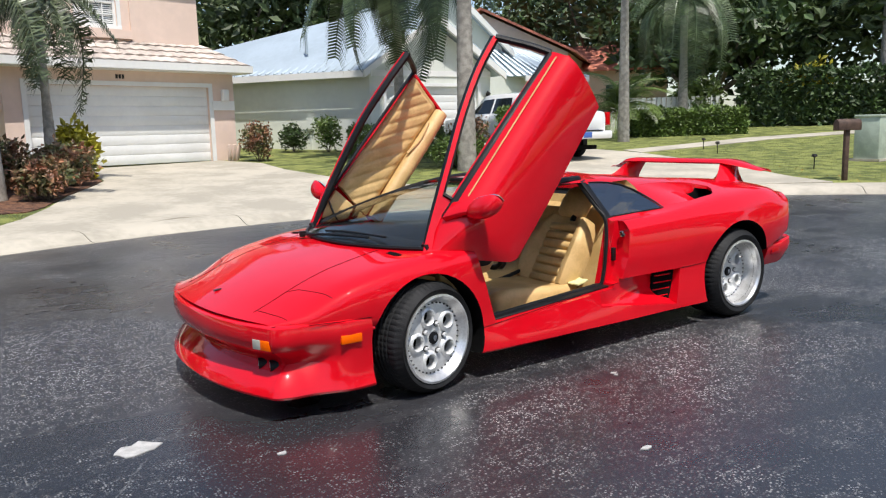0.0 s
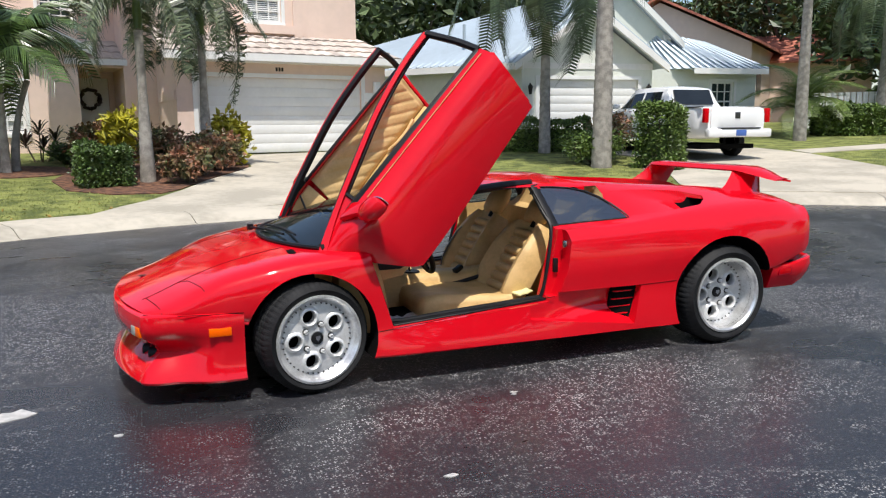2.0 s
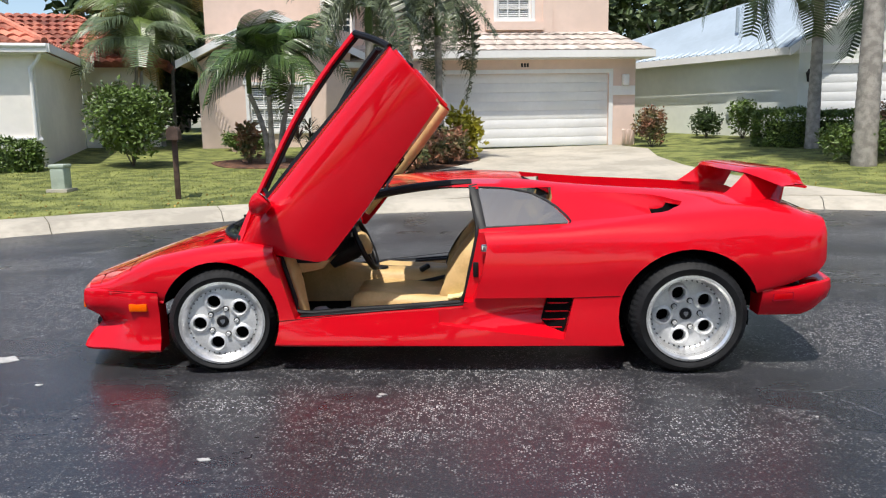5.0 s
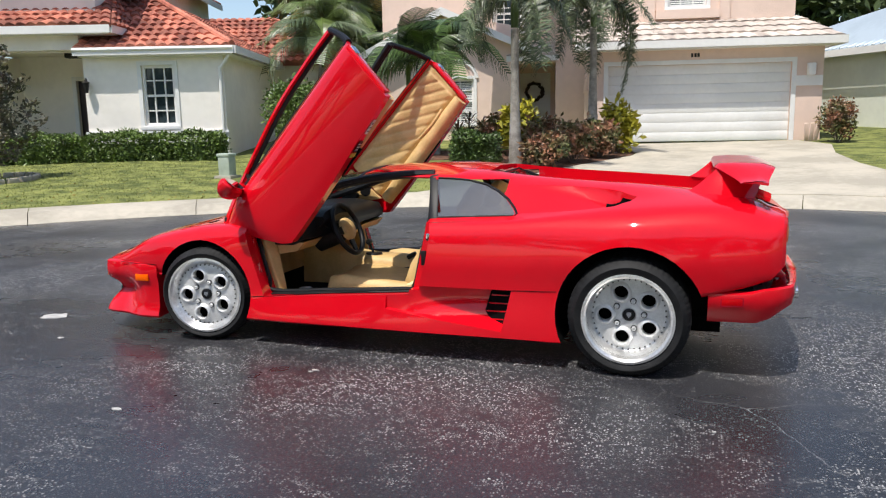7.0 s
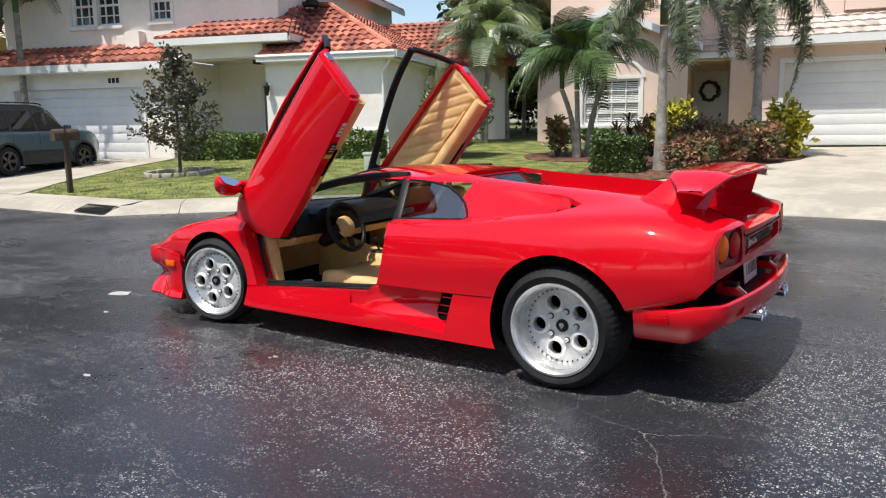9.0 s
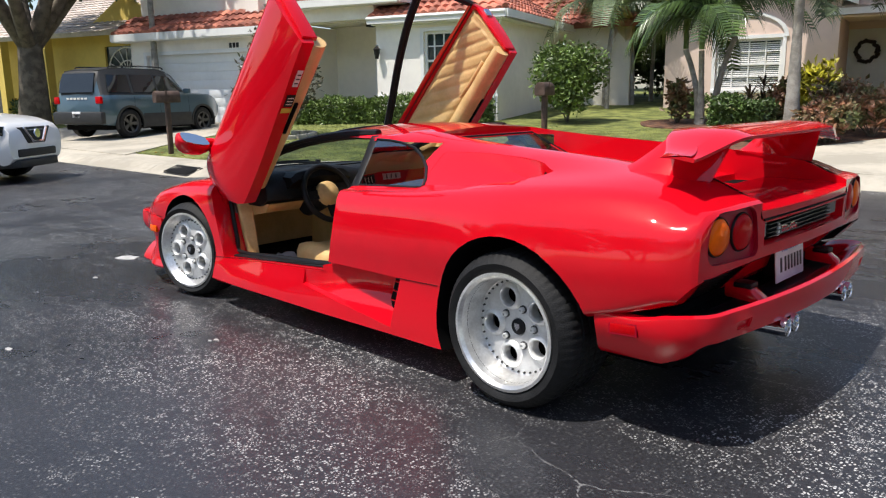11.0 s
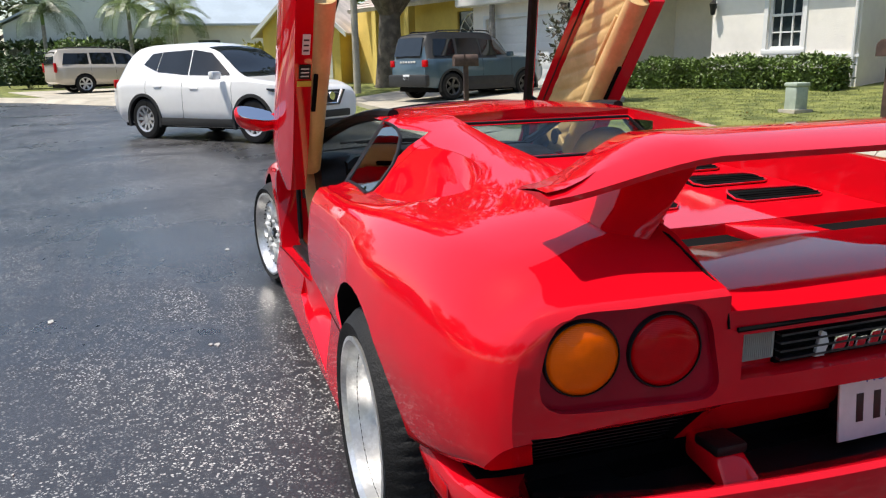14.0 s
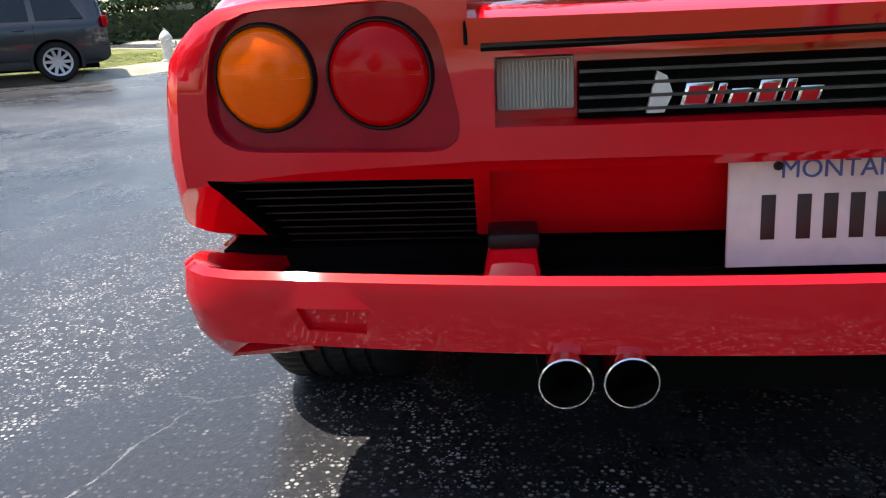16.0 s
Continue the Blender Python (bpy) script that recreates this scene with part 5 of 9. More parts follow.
def door(car, s):
    """A scissor door, swung up. s: -1 for the left door, 1 for the right one."""
    d = new("door")
    d.parent = car
    d["label"] = "scissor door swung up, red outside, tan quilted inside"
    th = radians(49.0)
    c = Vector((-1.21, 0, 0.781))
    d.matrix_local = Matrix.Translation(c) @ Matrix.Rotation(-th, 4, "Y") @ Matrix.Translation(-c)

    def yo(z):
        return spline([(.28, .835), (.42, .866), (.58, .880), (.69, .876), (.745, .845), (.80, .735)], z)[0]

    def zlow(x):
        return spline([(-1.27, .745), (-1.24, .69), (-1.0, .31), (-.97, .302), (.11, .372)], x)[0] if x > -1.0 else .745 + (.31 - .745) * (x + 1.27) / .27

    # outer skin with thickness
    rows_o, rows_i = [], []
    for x in np.linspace(-1.27, .105, 34):
        zt = spline([(-1.27, .768), (-1.0, .802), (-.5, .80), (.105, .79)], x)[0]
        zb = min(zlow(x), zt - 0.012)
        ro, ri = [], []
        for k in range(13):
            z = zb + (zt - zb) * k / 12
            xx = x + 0.065 * (z - .37) / .42 * smooth(-.6, .1, x)
            taper = 0.10 * smooth(-1.0, -1.27, x)
            y = yo(z) - taper
            ro.append((xx, s * y, z))
            ri.append((xx, s * (min(y, .86) - .055 - 0.02 * smooth(.79, .6, z)), z))
        rows_o.append(ro)
        rows_i.append(ri)
    m = M()
    n = 13
    loops = [a + list(reversed(b)) for a, b in zip(rows_o, rows_i)]
    m.loft(loops)
    m.ob("door_panel", RED, d, smooth=38)
    # tan quilted trim
    rows, back = [], []
    for i in range(145):
        u = i / 144
        x = -0.93 + u * 1.02
        zt, zb = .780, .435 + 0.02 * u
        r = []
        for k in range(29):
            v = k / 28
            z = zb + (zt - zb) * v
            xx = x + 0.05 * (z - .37) / .42
            ph = (u * 8.2 + v * 3.75) % 1.0
            pleat = (1 - math.exp(-(min(ph, 1 - ph) / 0.11) ** 2)) * 0.009 * smooth(0.0, 0.12, v) * smooth(1.0, 0.9, v) * (1 if u < .97 else 0)
            edge = 0.03 * min(1, 6 * min(v, 1 - v)) ** 0.5
            r.append((xx, s * (.775 - edge - pleat - 0.02 * smooth(.6, .75, z)), z))
        rows.append(r)
    M().slab(rows, (0, s * 0.04, 0)).ob("quilted_trim", TAN, d, "tan leather trim in diagonal pleats", smooth=60)
    # lower padded pocket / armrest
    pk = []
    for i in range(15):
        u = i / 14
        x = -0.90 + u * 0.99
        zc = .385 + 0.03 * u
        w = 0.05 + 0.012 * math.sin(math.pi * u)
        pk.append([(x, s * (.742 + 0.060 * math.cos(a)), zc - 0.005 + w * math.sin(a)) for a in np.linspace(0, 2 * math.pi, 12, endpoint=False)])
    M().loft(pk).ob("lower_pad", TAN, d, "tan padded lower edge", smooth=60)
    h = M().tube(arc_path([(-.35, s * .715, .47), (-.2, s * .70, .455), (-.05, s * .715, .47)], 5), 0.012, 8)
    h.ob("pull_handle", TAN, d)
    sp = M().lathe([(0, -.012), (.045, -.012), (.05, 0), (.05, .02)], 24, Matrix.Translation((-.97, s * .74, .56)) @ (pose(0, 0, 0, 180) if s < 0 else Matrix.Identity(4)))
    sp.ob("speaker", BLACK, d)
    M().prism([(-1.16, .60), (-.93, .42), (-.92, .77), (-1.14, .76)], s * .73, s * .775).ob("front_trim", TAN, d, bevel=0.012)
    # rear edge: red jamb with latch, stickers
    jm = M()
    jm.hull2([(.098, s * .75, .40), (.10, s * .845, .40), (.155, s * .84, .74), (.15, s * .75, .76)], [(.120, s * .75, .40), (.124, s * .845, .40), (.180, s * .84, .74), (.174, s * .75, .76)])
    jm.ob("jamb", RED, d, bevel=0.004)
    lt = M().box((.170, s * .80, .70), (.02, .05, .06), pose(0, 0, 0, 0, 9, 0))
    lt.ob("latch", CHROME, d, bevel=0.006)
    # labels on the lower edge, and a slot in the padding
    for x, lx, ly, mt in ((-.105, .10, .032, PAPER), (-.243, .075, .050, BLACK), (-.305, .028, .062, YELLOWINK)) if s < 0 else ():
        zl = zlow(x)
        M().box((x, s * .806, zl - .004), (lx, ly, .004), pose(0, 0, 0, 0, -3.6, 0)).ob("sticker", mt, d)
        if mt is not YELLOWINK:
            for k in range(3):
                M().box((x - lx * .28 + k * lx * .26, s * .806, zl - .0065 + (k - 1) * lx * .0163), (lx * .08, ly * .7, .0015), pose(0, 0, 0, 0, -3.6, 0)).ob("label_bar", INK if mt is PAPER else PAPER, d)
    M().box((-.36, s * .757, .333), (.21, .02, .014), pose(0, 0, 0, 0, -2, 0)).ob("padding_slot", VOID, d, bevel=0.004)
    # window frame: red front pillar, black rear rail and inner seals, side glass
    a_line = arc_path([(-1.265, s * .715, .762), (-1.05, s * .685, .835), (-.75, s * .64, .915), (-.45, s * .585, .985), (-.15, s * .525, 1.022), (.095, s * .495, 1.03)], 5)
    rows = []
    for p in a_line:
        rows.append(p)
    fr = M()
    loops = []
    for i, p in enumerate(rows):
        t = (rows[min(i + 1, len(rows) - 1)] - rows[max(i - 1, 0)]).normalized()
        o = Vector((0, s * 0.75, 0.55)).normalized()
        k = t.cross(o).normalized() * (1 if s > 0 else -1)
        w = 0.022 + 0.016 * smooth(0.25, 0, i / len(rows))
        loops.append([p + k * w * 0.6 + o * 0.012, p + k * w * 0.6 - o * 0.006, p - k * w * 0.6 - o * 0.006, p - k * w * 0.6 + o * 0.012])
    fr.loft(loops)
    fr.ob("front_pillar", RED, d, smooth=50)
    inn = M().tube([p + Vector((0.012, -s * .012, -.022)) for p in rows], 0.013, 6)
    inn.ob("seal", BLACK, d)
    inn = M().tube([p + Vector((0.004, -s * .022, -.006)) for p in rows], 0.024, 6)
    inn.ob("inner_pillar", BLACK, d)
    rail = arc_path([(.095, s * .495, 1.03), (.118, s * .55, .97), (.148, s * .64, .88), (.165, s * .73, .79)], 5)
    M().tube(rail, 0.021, 8).ob("rear_rail", BLACK, d)
    M().hull2([(-1.05, s * .71, .784), (.155, s * .715, .778), (.158, s * .715, .806), (-1.05, s * .71, .812)], [(-1.05, s * .755, .790), (.155, s * .755, .784), (.158, s * .735, .806), (-1.05, s * .735, .812)]).ob("belt_trim", BLACK, d, bevel=0.004)
    belt = arc_path([(-1.0, s * .725, .806), (-.5, s * .728, .806), (.16, s * .735, .796)], 4)
    M().tube(belt, 0.011, 6).ob("belt_seal", BLACK, d)
    # front quarter: black triangle and divider
    tri = M().hull2([(-1.22, s * .712, .775), (-.93, s * .705, .80), (-.93, s * .66, .868)], [(-1.22, s * .70, .775), (-.93, s * .69, .80), (-.93, s * .648, .868)])
    tri.ob("mirror_sail", RED if s < 0 else BLACK, d)
    M().tube([(-.93, s * .715, .80), (-.93, s * .66, .868)], 0.011, 6).ob("divider", BLACK, d)
    # mirror on its arm
    mi = new("wing_mirror")
    mi.parent = d
    arm = M().loft([[(-1.0 + dx, s * .74, .80 + dz) for dx, dz in ((-.07, -.02), (.05, -.02), (.05, .02), (-.07, .025))], [(-.95 + dx, s * .83, .785 + dz) for dx, dz in ((-.06, -.018), (.03, -.018), (.03, .018), (-.06, .018))], [(-.93 + dx, s * .90, .775 + dz) for dx, dz in ((-.05, -.014), (.02, -.014), (.02, .014), (-.05, .014))]])
    arm.ob("mirror_arm", RED, mi, bevel=0.012)
    hs = []
    for u, w in ((-.12, .22), (-.05, .42), (.08, .66), (.25, .88), (.5, 1), (.75, 1), (.9, .86), (.98, .62), (1.02, .25)):
        cx, cy, cz = -.955 + 0.055 * u, .86 + .20 * u, .765 + .01 * u
        hs.append([(cx + 0.082 * w * (math.cos(a) if math.cos(a) < 0 else .42 * math.cos(a) ** .5), s * cy, cz + .056 * w * math.sin(a)) for a in np.linspace(0, 2 * math.pi, 24, endpoint=False)])
    M().loft(hs).ob("mirror_shell", RED, mi, smooth=60)
    gl = [Vector((-.955 + .055 * (u - .02) + .0345, s * (.86 + .20 * u), .765 + .046 * v)) for u, v in ((.02, -.45), (.10, -.72), (.30, -.92), (.62, -.98), (.84, -.86), (.94, -.5), (.955, 0), (.94, .5), (.84, .86), (.62, .98), (.30, .92), (.10, .72), (.02, .45))]
    M().hull2([p + Vector((.004, 0, 0)) for p in gl], gl).ob("mirror_glass", MIRROR, mi)
    # gas strut and hinge at the base
    M().box((-1.1, s * .70, .62), (.16, .05, .10)).ob("hinge", BLACK, d, bevel=0.012)
    return d


def seat(s):
    st = thing("car_seat", "tan leather bucket seat with ribbed backrest and bolsters", "car seat", "seats in the red car")
    y = s * 0.33
    # cushion with a rolled front
    loops = []
    for x, z0, z1, w in ((-.62, .27, .33, .20), (-.59, .245, .375, .235), (-.50, .235, .39, .25), (-.30, .235, .375, .26), (-.10, .235, .36, .265), (.05, .24, .37, .26)):
        pts = []
        for a, b in ((-1, 0), (-1, .7), (-.92, 1.0), (-.72, 1.04), (-.5, .93), (0, .90), (.5, .93), (.72, 1.04), (.92, 1.0), (1, .7), (1, 0)):
            pts.append((x, y + a * w, z0 + (z1 - z0) * b))
        loops.append(pts)
    M().loft(loops).ob("cushion", TAN, st, smooth=60)
    # backrest, leaning far back
    ax, az = 0.0, 0.33
    d = Vector((0.36, 0, 0.60)).normalized()
    n = Vector((-d.z, 0, d.x))

    def P(t, a, h):
        p = Vector((ax, y + a, az)) + d * t + n * h
        return tuple(p)
    loops = []
    for t, w, hb in ((0, .235, .085), (.12, .25, .105), (.28, .245, .10), (.42, .215, .075), (.50, .17, .05)):
        loops.append([P(t, a * w, h) for a, h in ((-1, -.06), (-1, hb * .6), (-.9, hb), (-.7, hb * .9), (-.58, .03), (0, .02), (.58, .03), (.7, hb * .9), (.9, hb), (1, hb * .6), (1, -.06))])
    M().loft(loops).ob("backrest", TAN, st, smooth=60)
    for i in range(7):
        t = .03 + i * 0.065
        rl = M()
        lp = []
        for a in np.linspace(-1, 1, 9):
            lp.append([P(t + 0.027 * math.cos(q), a * .135, .028 + 0.022 * math.sin(q) * (1 - 0.5 * abs(a) ** 4)) for q in np.linspace(0, 2 * math.pi, 10, endpoint=False)])
        rl.loft(lp)
        rl.ob("rib", TAN, st, smooth=60)
    hr = []
    for t, w, hh in ((.50, .10, .03), (.53, .13, .055), (.62, .135, .06), (.70, .115, .05), (.73, .07, .03)):
        hr.append([P(t, w * math.cos(q), .01 + hh * math.sin(q)) for q in np.linspace(0, 2 * math.pi, 14, endpoint=False)])
    M().loft(hr).ob("headrest", TAN, st, smooth=60)
    M().tube([P(.47, -.05, .015), P(.52, -.05, .015)], .03, 8).ob("belt_guide", BLACK, st)
    if s > 0:
        M().tube(arc_path([P(.55, .16 * s, -.02), P(.3, .20 * s, .09), P(.05, .20 * s, .10), (-.05, y + .24 * s, .30)], 5), .022, 6, flat=.15).ob("seat_belt", BLACK, st)
    return st


def cabin(car):
    fl = M().prism([(-1.24, .235), (.30, .235), (.30, .242), (-1.24, .242)], -.715, .715)
    fl.ob("floor_carpet", FLOORCARPET, car)
    # sills inside, tan
    for s in (-1, 1):
        M().hull2([(-.86, s * .72, .24), (.07, s * .72, .24), (.07, s * .72, .365), (-.86, s * .72, .305)], [(-.86, s * .665, .24), (.07, s * .665, .24), (.07, s * .685, .36), (-.86, s * .685, .30)]).ob("sill_trim", TAN, car, bevel=0.01)
        M().hull2([(-.87, s * .725, .306), (.075, s * .725, .372), (.08, s * .735, .385), (-.87, s * .735, .318)], [(-.87, s * .83, .308), (.075, s * .845, .374), (.08, s * .84, .384), (-.87, s * .825, .316)]).ob("sill_plate", BLACK, car, "black rubber door sill", bevel=0.003)
        # foot-well side panel and door-jamb seal
        M().hull2([(-1.15, s * .722, .25), (-.845, s * .722, .25), (-.93, s * .735, .60), (-.965, s * .735, .73), (-1.15, s * .722, .73)], [(-1.15, s * .66, .25), (-.83, s * .66, .25), (-.87, s * .66, .50), (-.91, s * .66, .66), (-1.15, s * .66, .70)]).ob("kick_panel", TAN, car, bevel=0.014)
        seal = arc_path([(-1.005, s * .745, .735), (-.96, s * .765, .60), (-.90, s * .775, .40), (-.87, s * .775, .325), (-.5, s * .775, .345), (.0, s * .78, .378), (.075, s * .785, .40), (.12, s * .775, .58), (.162, s * .735, .78), (.15, s * .66, .87), (.13, s * .575, .97), (.11, s * .53, 1.03), (-.1, s * .545, 1.033), (-.38, s * .585, 1.005), (-.7, s * .645, .925), (-1.0, s * .70, .83)], 4)
        M().tube(seal, 0.013, 7).ob("door_seal", BLACK, car)
        # front pillar and roof rail, black
        M().tube(arc_path([(-1.24, s * .70, .752), (-1.0, s * .675, .82), (-.7, s * .625, .915), (-.40, s * .57, .995), (-.1, s * .535, 1.036), (.13, s * .52, 1.045)], 5), [0.026] * 26, 8).ob("windscreen_pillar", BLACK, car)
        M().hull2([(.11, s * .555, 1.037), (.165, s * .545, 1.045), (.215, s * .742, .80), (.17, s * .745, .795)], [(.11, s * .52, 1.02), (.165, s * .51, 1.02), (.215, s * .69, .80), (.17, s * .70, .795)]).ob("centre_pillar", BLACK, car, bevel=0.004)
        # quarter glass
        q = []
        for x, z in QUARTER:
            hs = half_section(x)
            y = next((y0 + (y1 - y0) * (z - z0) / (z1 - z0) for (y0, z0), (y1, z1) in zip(hs[9:], hs[10:]) if z0 <= z <= z1), .56)
            q.append((x, y, z))
        gq = M().hull2([(x, s * (y - .003), z) for x, y, z in q], [(x, s * (y - .007), z) for x, y, z in q]).ob("quarter_glass", SMOKE, car, "smoked quarter window")
        gq.visible_shadow = False
        M().tube([(x + .012 * (i < 6), s * (y - .001), z) for i, (x, y, z) in enumerate(q[2:])], [.005, .006, .008, .008, .008, .007, .006, .006, .005], 8).ob("glass_seal", BLACK, car)
        M().tube([(x, s * (y - .004), z) for x, y, z in q[:3]], .007, 6).ob("glass_seal", BLACK, car)
    # bulkhead behind the seats
    M().hull2([(.30, -.71, .24), (.30, .71, .24), (.50, .60, .80), (.50, -.60, .80)], [(.33, -.71, .24), (.33, .71, .24), (.55, .60, .80), (.55, -.60, .80)]).ob("bulkhead", TAN, car)
    M().hull2([(.50, -.58, .80), (.50, .58, .80), (.64, .58, .885), (.64, -.58, .885)], [(.52, -.58, .79), (.52, .58, .79), (.66, .58, .875), (.66, -.58, .875)]).ob("parcel_shelf", TAN, car)
    hl = []
    for x in np.linspace(-.40, .45, 8):
        hl.append([(x, y, 1.014 - 0.0 * abs(y)) for y in np.linspace(-.5, .5, 5)])
    M().slab(hl, (0, 0, .006)).ob("headliner", BLACK, car)
    # rear screen
    M().hull2([(.470, -.352, 1.016), (.470, .352, 1.016), (.694, .352, .914), (.694, -.352, .914)], [(.472, -.352, 1.020), (.472, .352, 1.020), (.696, .352, .918), (.696, -.352, .918)]).ob("rear_glass", CARGLASS, car, "clear rear window").visible_shadow = False
    M().tube([(.462, -.36, 1.024), (.702, -.37, .914), (.702, .37, .914), (.462, .36, 1.024), (.462, -.36, 1.024)], .008, 6).ob("rear_glass_seal", BLACK, car)
    # centre tunnel
    loops = []
    for x, w, z in ((-1.0, .13, .55), (-.72, .125, .47), (-.55, .12, .445), (-.2, .115, .43), (.1, .115, .44), (.30, .115, .47)):
        loops.append([(x, -w - .02, .24), (x, -w, z - .03), (x, -w + .03, z), (x, w - .03, z), (x, w, z - .03), (x, w + .02, .24)])
    M().loft(loops).ob("tunnel", TAN, car, smooth=50)
    M().lathe([(.0, .004), (.055, .004), (.06, -.004), (0, -.01)], 24, Matrix.Translation((-.50, -.03, .45)) @ pose(0, 0, 0, 90, 0, 0)).ob("gear_gate", BLACK, car)
    gl = M().tube([(-.50, -.03, .44), (-.53, -.03, .52)], .008, 8)
    gl.lathe([(0, -.025), (.018, -.02), (.023, 0), (.018, .02), (0, .025)], 12, Matrix.Translation((-.535, -.03, .53)))
    gl.ob("gear_lever", BLACK, car)
    M().tube(arc_path([(-.05, -.13, .40), (-.18, -.125, .37), (-.24, -.12, .36)], 4), .014, 8).ob("seat_buckle", BLACK, car)
    M().box((-.19, -.10, .455), (.07, .045, .03), pose(0, 0, 0, 0, -25, 20)).ob("buckle_head", BLACK, car, bevel=0.008)
    # dashboard
    loops = []
    for y, k in ((-.68, .0), (-.6, .03), (-.35, .06), (-.10, .05), (.1, .01), (.5, .0), (.68, -.02)):
        loops.append([(-1.2, y, .60), (-.78, y, .60), (-.70 + k, y, .64), (-.70 + k * .8, y, .70 + k), (-.74 + k * .5, y, .755 + k), (-.95, y, .775 + k * .6), (-1.2, y, .755)])
    M().loft(loops).ob("dashboard", BLACK, car, smooth=50)
    loops = []
    for y, k in ((-.66, .0), (-.45, .0), (-.2, .02), (0, .03), (.2, .02), (.66, 0)):
        loops.append([(-1.1, y, .56), (-.90, y, .535), (-.76 + k, y, .56), (-.71 + k, y, .615), (-1.1, y, .62)])
    M().loft(loops).ob("lower_dash", TAN, car, smooth=50)
    # instrument hood and dials
    bn = []
    for y in (-.56, -.52, -.34, -.16, -.12):
        t = 1 - abs((y + .34) / .22) ** 4
        bn.append([(-.95, y, .74), (-.66, y, .70), (-.60, y, .74 + .03 * t), (-.62, y, .77 + .05 * t), (-.95, y, .775 + .03 * t)])
    M().loft(bn).ob("instrument_hood", BLACK, car, smooth=50)
    for y, r in ((-.42, .045), (-.26, .045), (-.34, .028)):
        M().lathe([(0, .002), (r * .9, .002), (r, -.004), (r, .02)], 24, Matrix.Translation((-.655, y, .725)) @ pose(0, 0, 0, 0, 0, 90)).ob("dial", GRAPHITE, car)
    # steering wheel
    sw = new("steering_wheel")
    sw.parent = car
    sw.matrix_local = Matrix.Translation((-.55, -.34, .665)) @ Matrix.Rotation(radians(-24), 4, "Y") @ Matrix.Rotation(radians(90), 4, "Z")
    M().lathe([(.172 + .017 * math.cos(a), .017 * math.sin(a)) for a in np.linspace(0, 2 * math.pi, 12, endpoint=False)], 48, closed=True).ob("wheel_rim", BLACK, sw, smooth=60)
    M().lathe([(0, -.035), (.055, -.03), (.075, -.012), (.08, .015), (.04, .03)], 20).ob("horn_pad", TAN, sw, "tan leather horn pad", smooth=50)
    for a in (0.0, math.pi, -math.pi / 2):
        M().hull2([(.05 * math.cos(a) - .03 * math.sin(a), 0, .05 * math.sin(a) + .03 * math.cos(a)), (.05 * math.cos(a) + .03 * math.sin(a), 0, .05 * math.sin(a) - .03 * math.cos(a)), (.165 * math.cos(a) + .02 * math.sin(a), 0, .165 * math.sin(a) - .02 * math.cos(a)), (.165 * math.cos(a) - .02 * math.sin(a), 0, .165 * math.sin(a) + .02 * math.cos(a))], [(.05 * math.cos(a) - .03 * math.sin(a), .014, .05 * math.sin(a) + .03 * math.cos(a)), (.05 * math.cos(a) + .03 * math.sin(a), .014, .05 * math.sin(a) - .03 * math.cos(a)), (.165 * math.cos(a) + .02 * math.sin(a), .014, .165 * math.sin(a) - .02 * math.cos(a)), (.165 * math.cos(a) - .02 * math.sin(a), .014, .165 * math.sin(a) + .02 * math.cos(a))]).ob("spoke", BLACK, sw)
    M().lathe([(0, 0), (.06, 0), (.075, .06), (.07, .22), (0, .24)], 20, Matrix.Translation((-.57, -.34, .66)) @ Matrix.Rotation(radians(-24), 4, "Y") @ Matrix.Rotation(radians(90), 4, "Z")).ob("column_shroud", BLACK, car)
    # rear-view mirror inside
    M().box((-.38, .0, .985), (.02, .20, .05)).ob("inner_mirror", BLACK, car, bevel=0.01)
    # windscreen
    rows = []
    for i in range(17):
        v = -1 + 2 * i / 16
        a = Vector((-1.475 + .235 * abs(v) ** 2.2, .70 * v, .752 - .004 * abs(v)))
        b = Vector((-.40 + .02 * abs(v) ** 2, .56 * v, 1.052 - .055 * abs(v) ** 2.4))
        rows.append([a.lerp(b, t) + Vector((0, 0, .045 * math.sin(math.pi * t) * (1 - .3 * abs(v)))) for t in np.linspace(0, 1, 12)])
    w = M().slab(rows, (0, 0, -.006)).ob("windscreen", CARGLASS, car, "steeply raked clear windscreen", smooth=50)
    w.visible_shadow = False
    cw = [[r[0] + Vector((.012, 0, .004)), r[0].lerp(Vector((-1.15, r[0].y * .97, .768)), .5) + Vector((0, 0, .006)), Vector((-1.15, r[0].y * .97, .768))] for r in rows]
    M().slab(cw, (0, 0, -.012)).ob("dash_cowl", BLACK, car, smooth=40)
    M().tube([r[0] + Vector((0, 0, .003)) for r in rows], .012, 6).ob("windscreen_seal", BLACK, car)
    M().tube([r[-1] + Vector((.004, 0, .003)) for r in rows], .014, 6).ob("windscreen_top_seal", BLACK, car)
    wp = M()
    wp.tube(arc_path([(-1.49, .30, .762), (-1.43, .0, .782), (-1.38, -.34, .792)], 5), .008, 6)
    wp.tube(arc_path([(-1.40, .15, .79), (-1.36, -.1, .80), (-1.33, -.45, .80)], 5), .007, 6)
    wp.lathe([(0, -.02), (.02, -.015), (.022, .02)], 12, Matrix.Translation((-1.49, .30, .762)) @ pose(0, 0, 0, 90))
    wp.ob("wiper", BLACK, car)


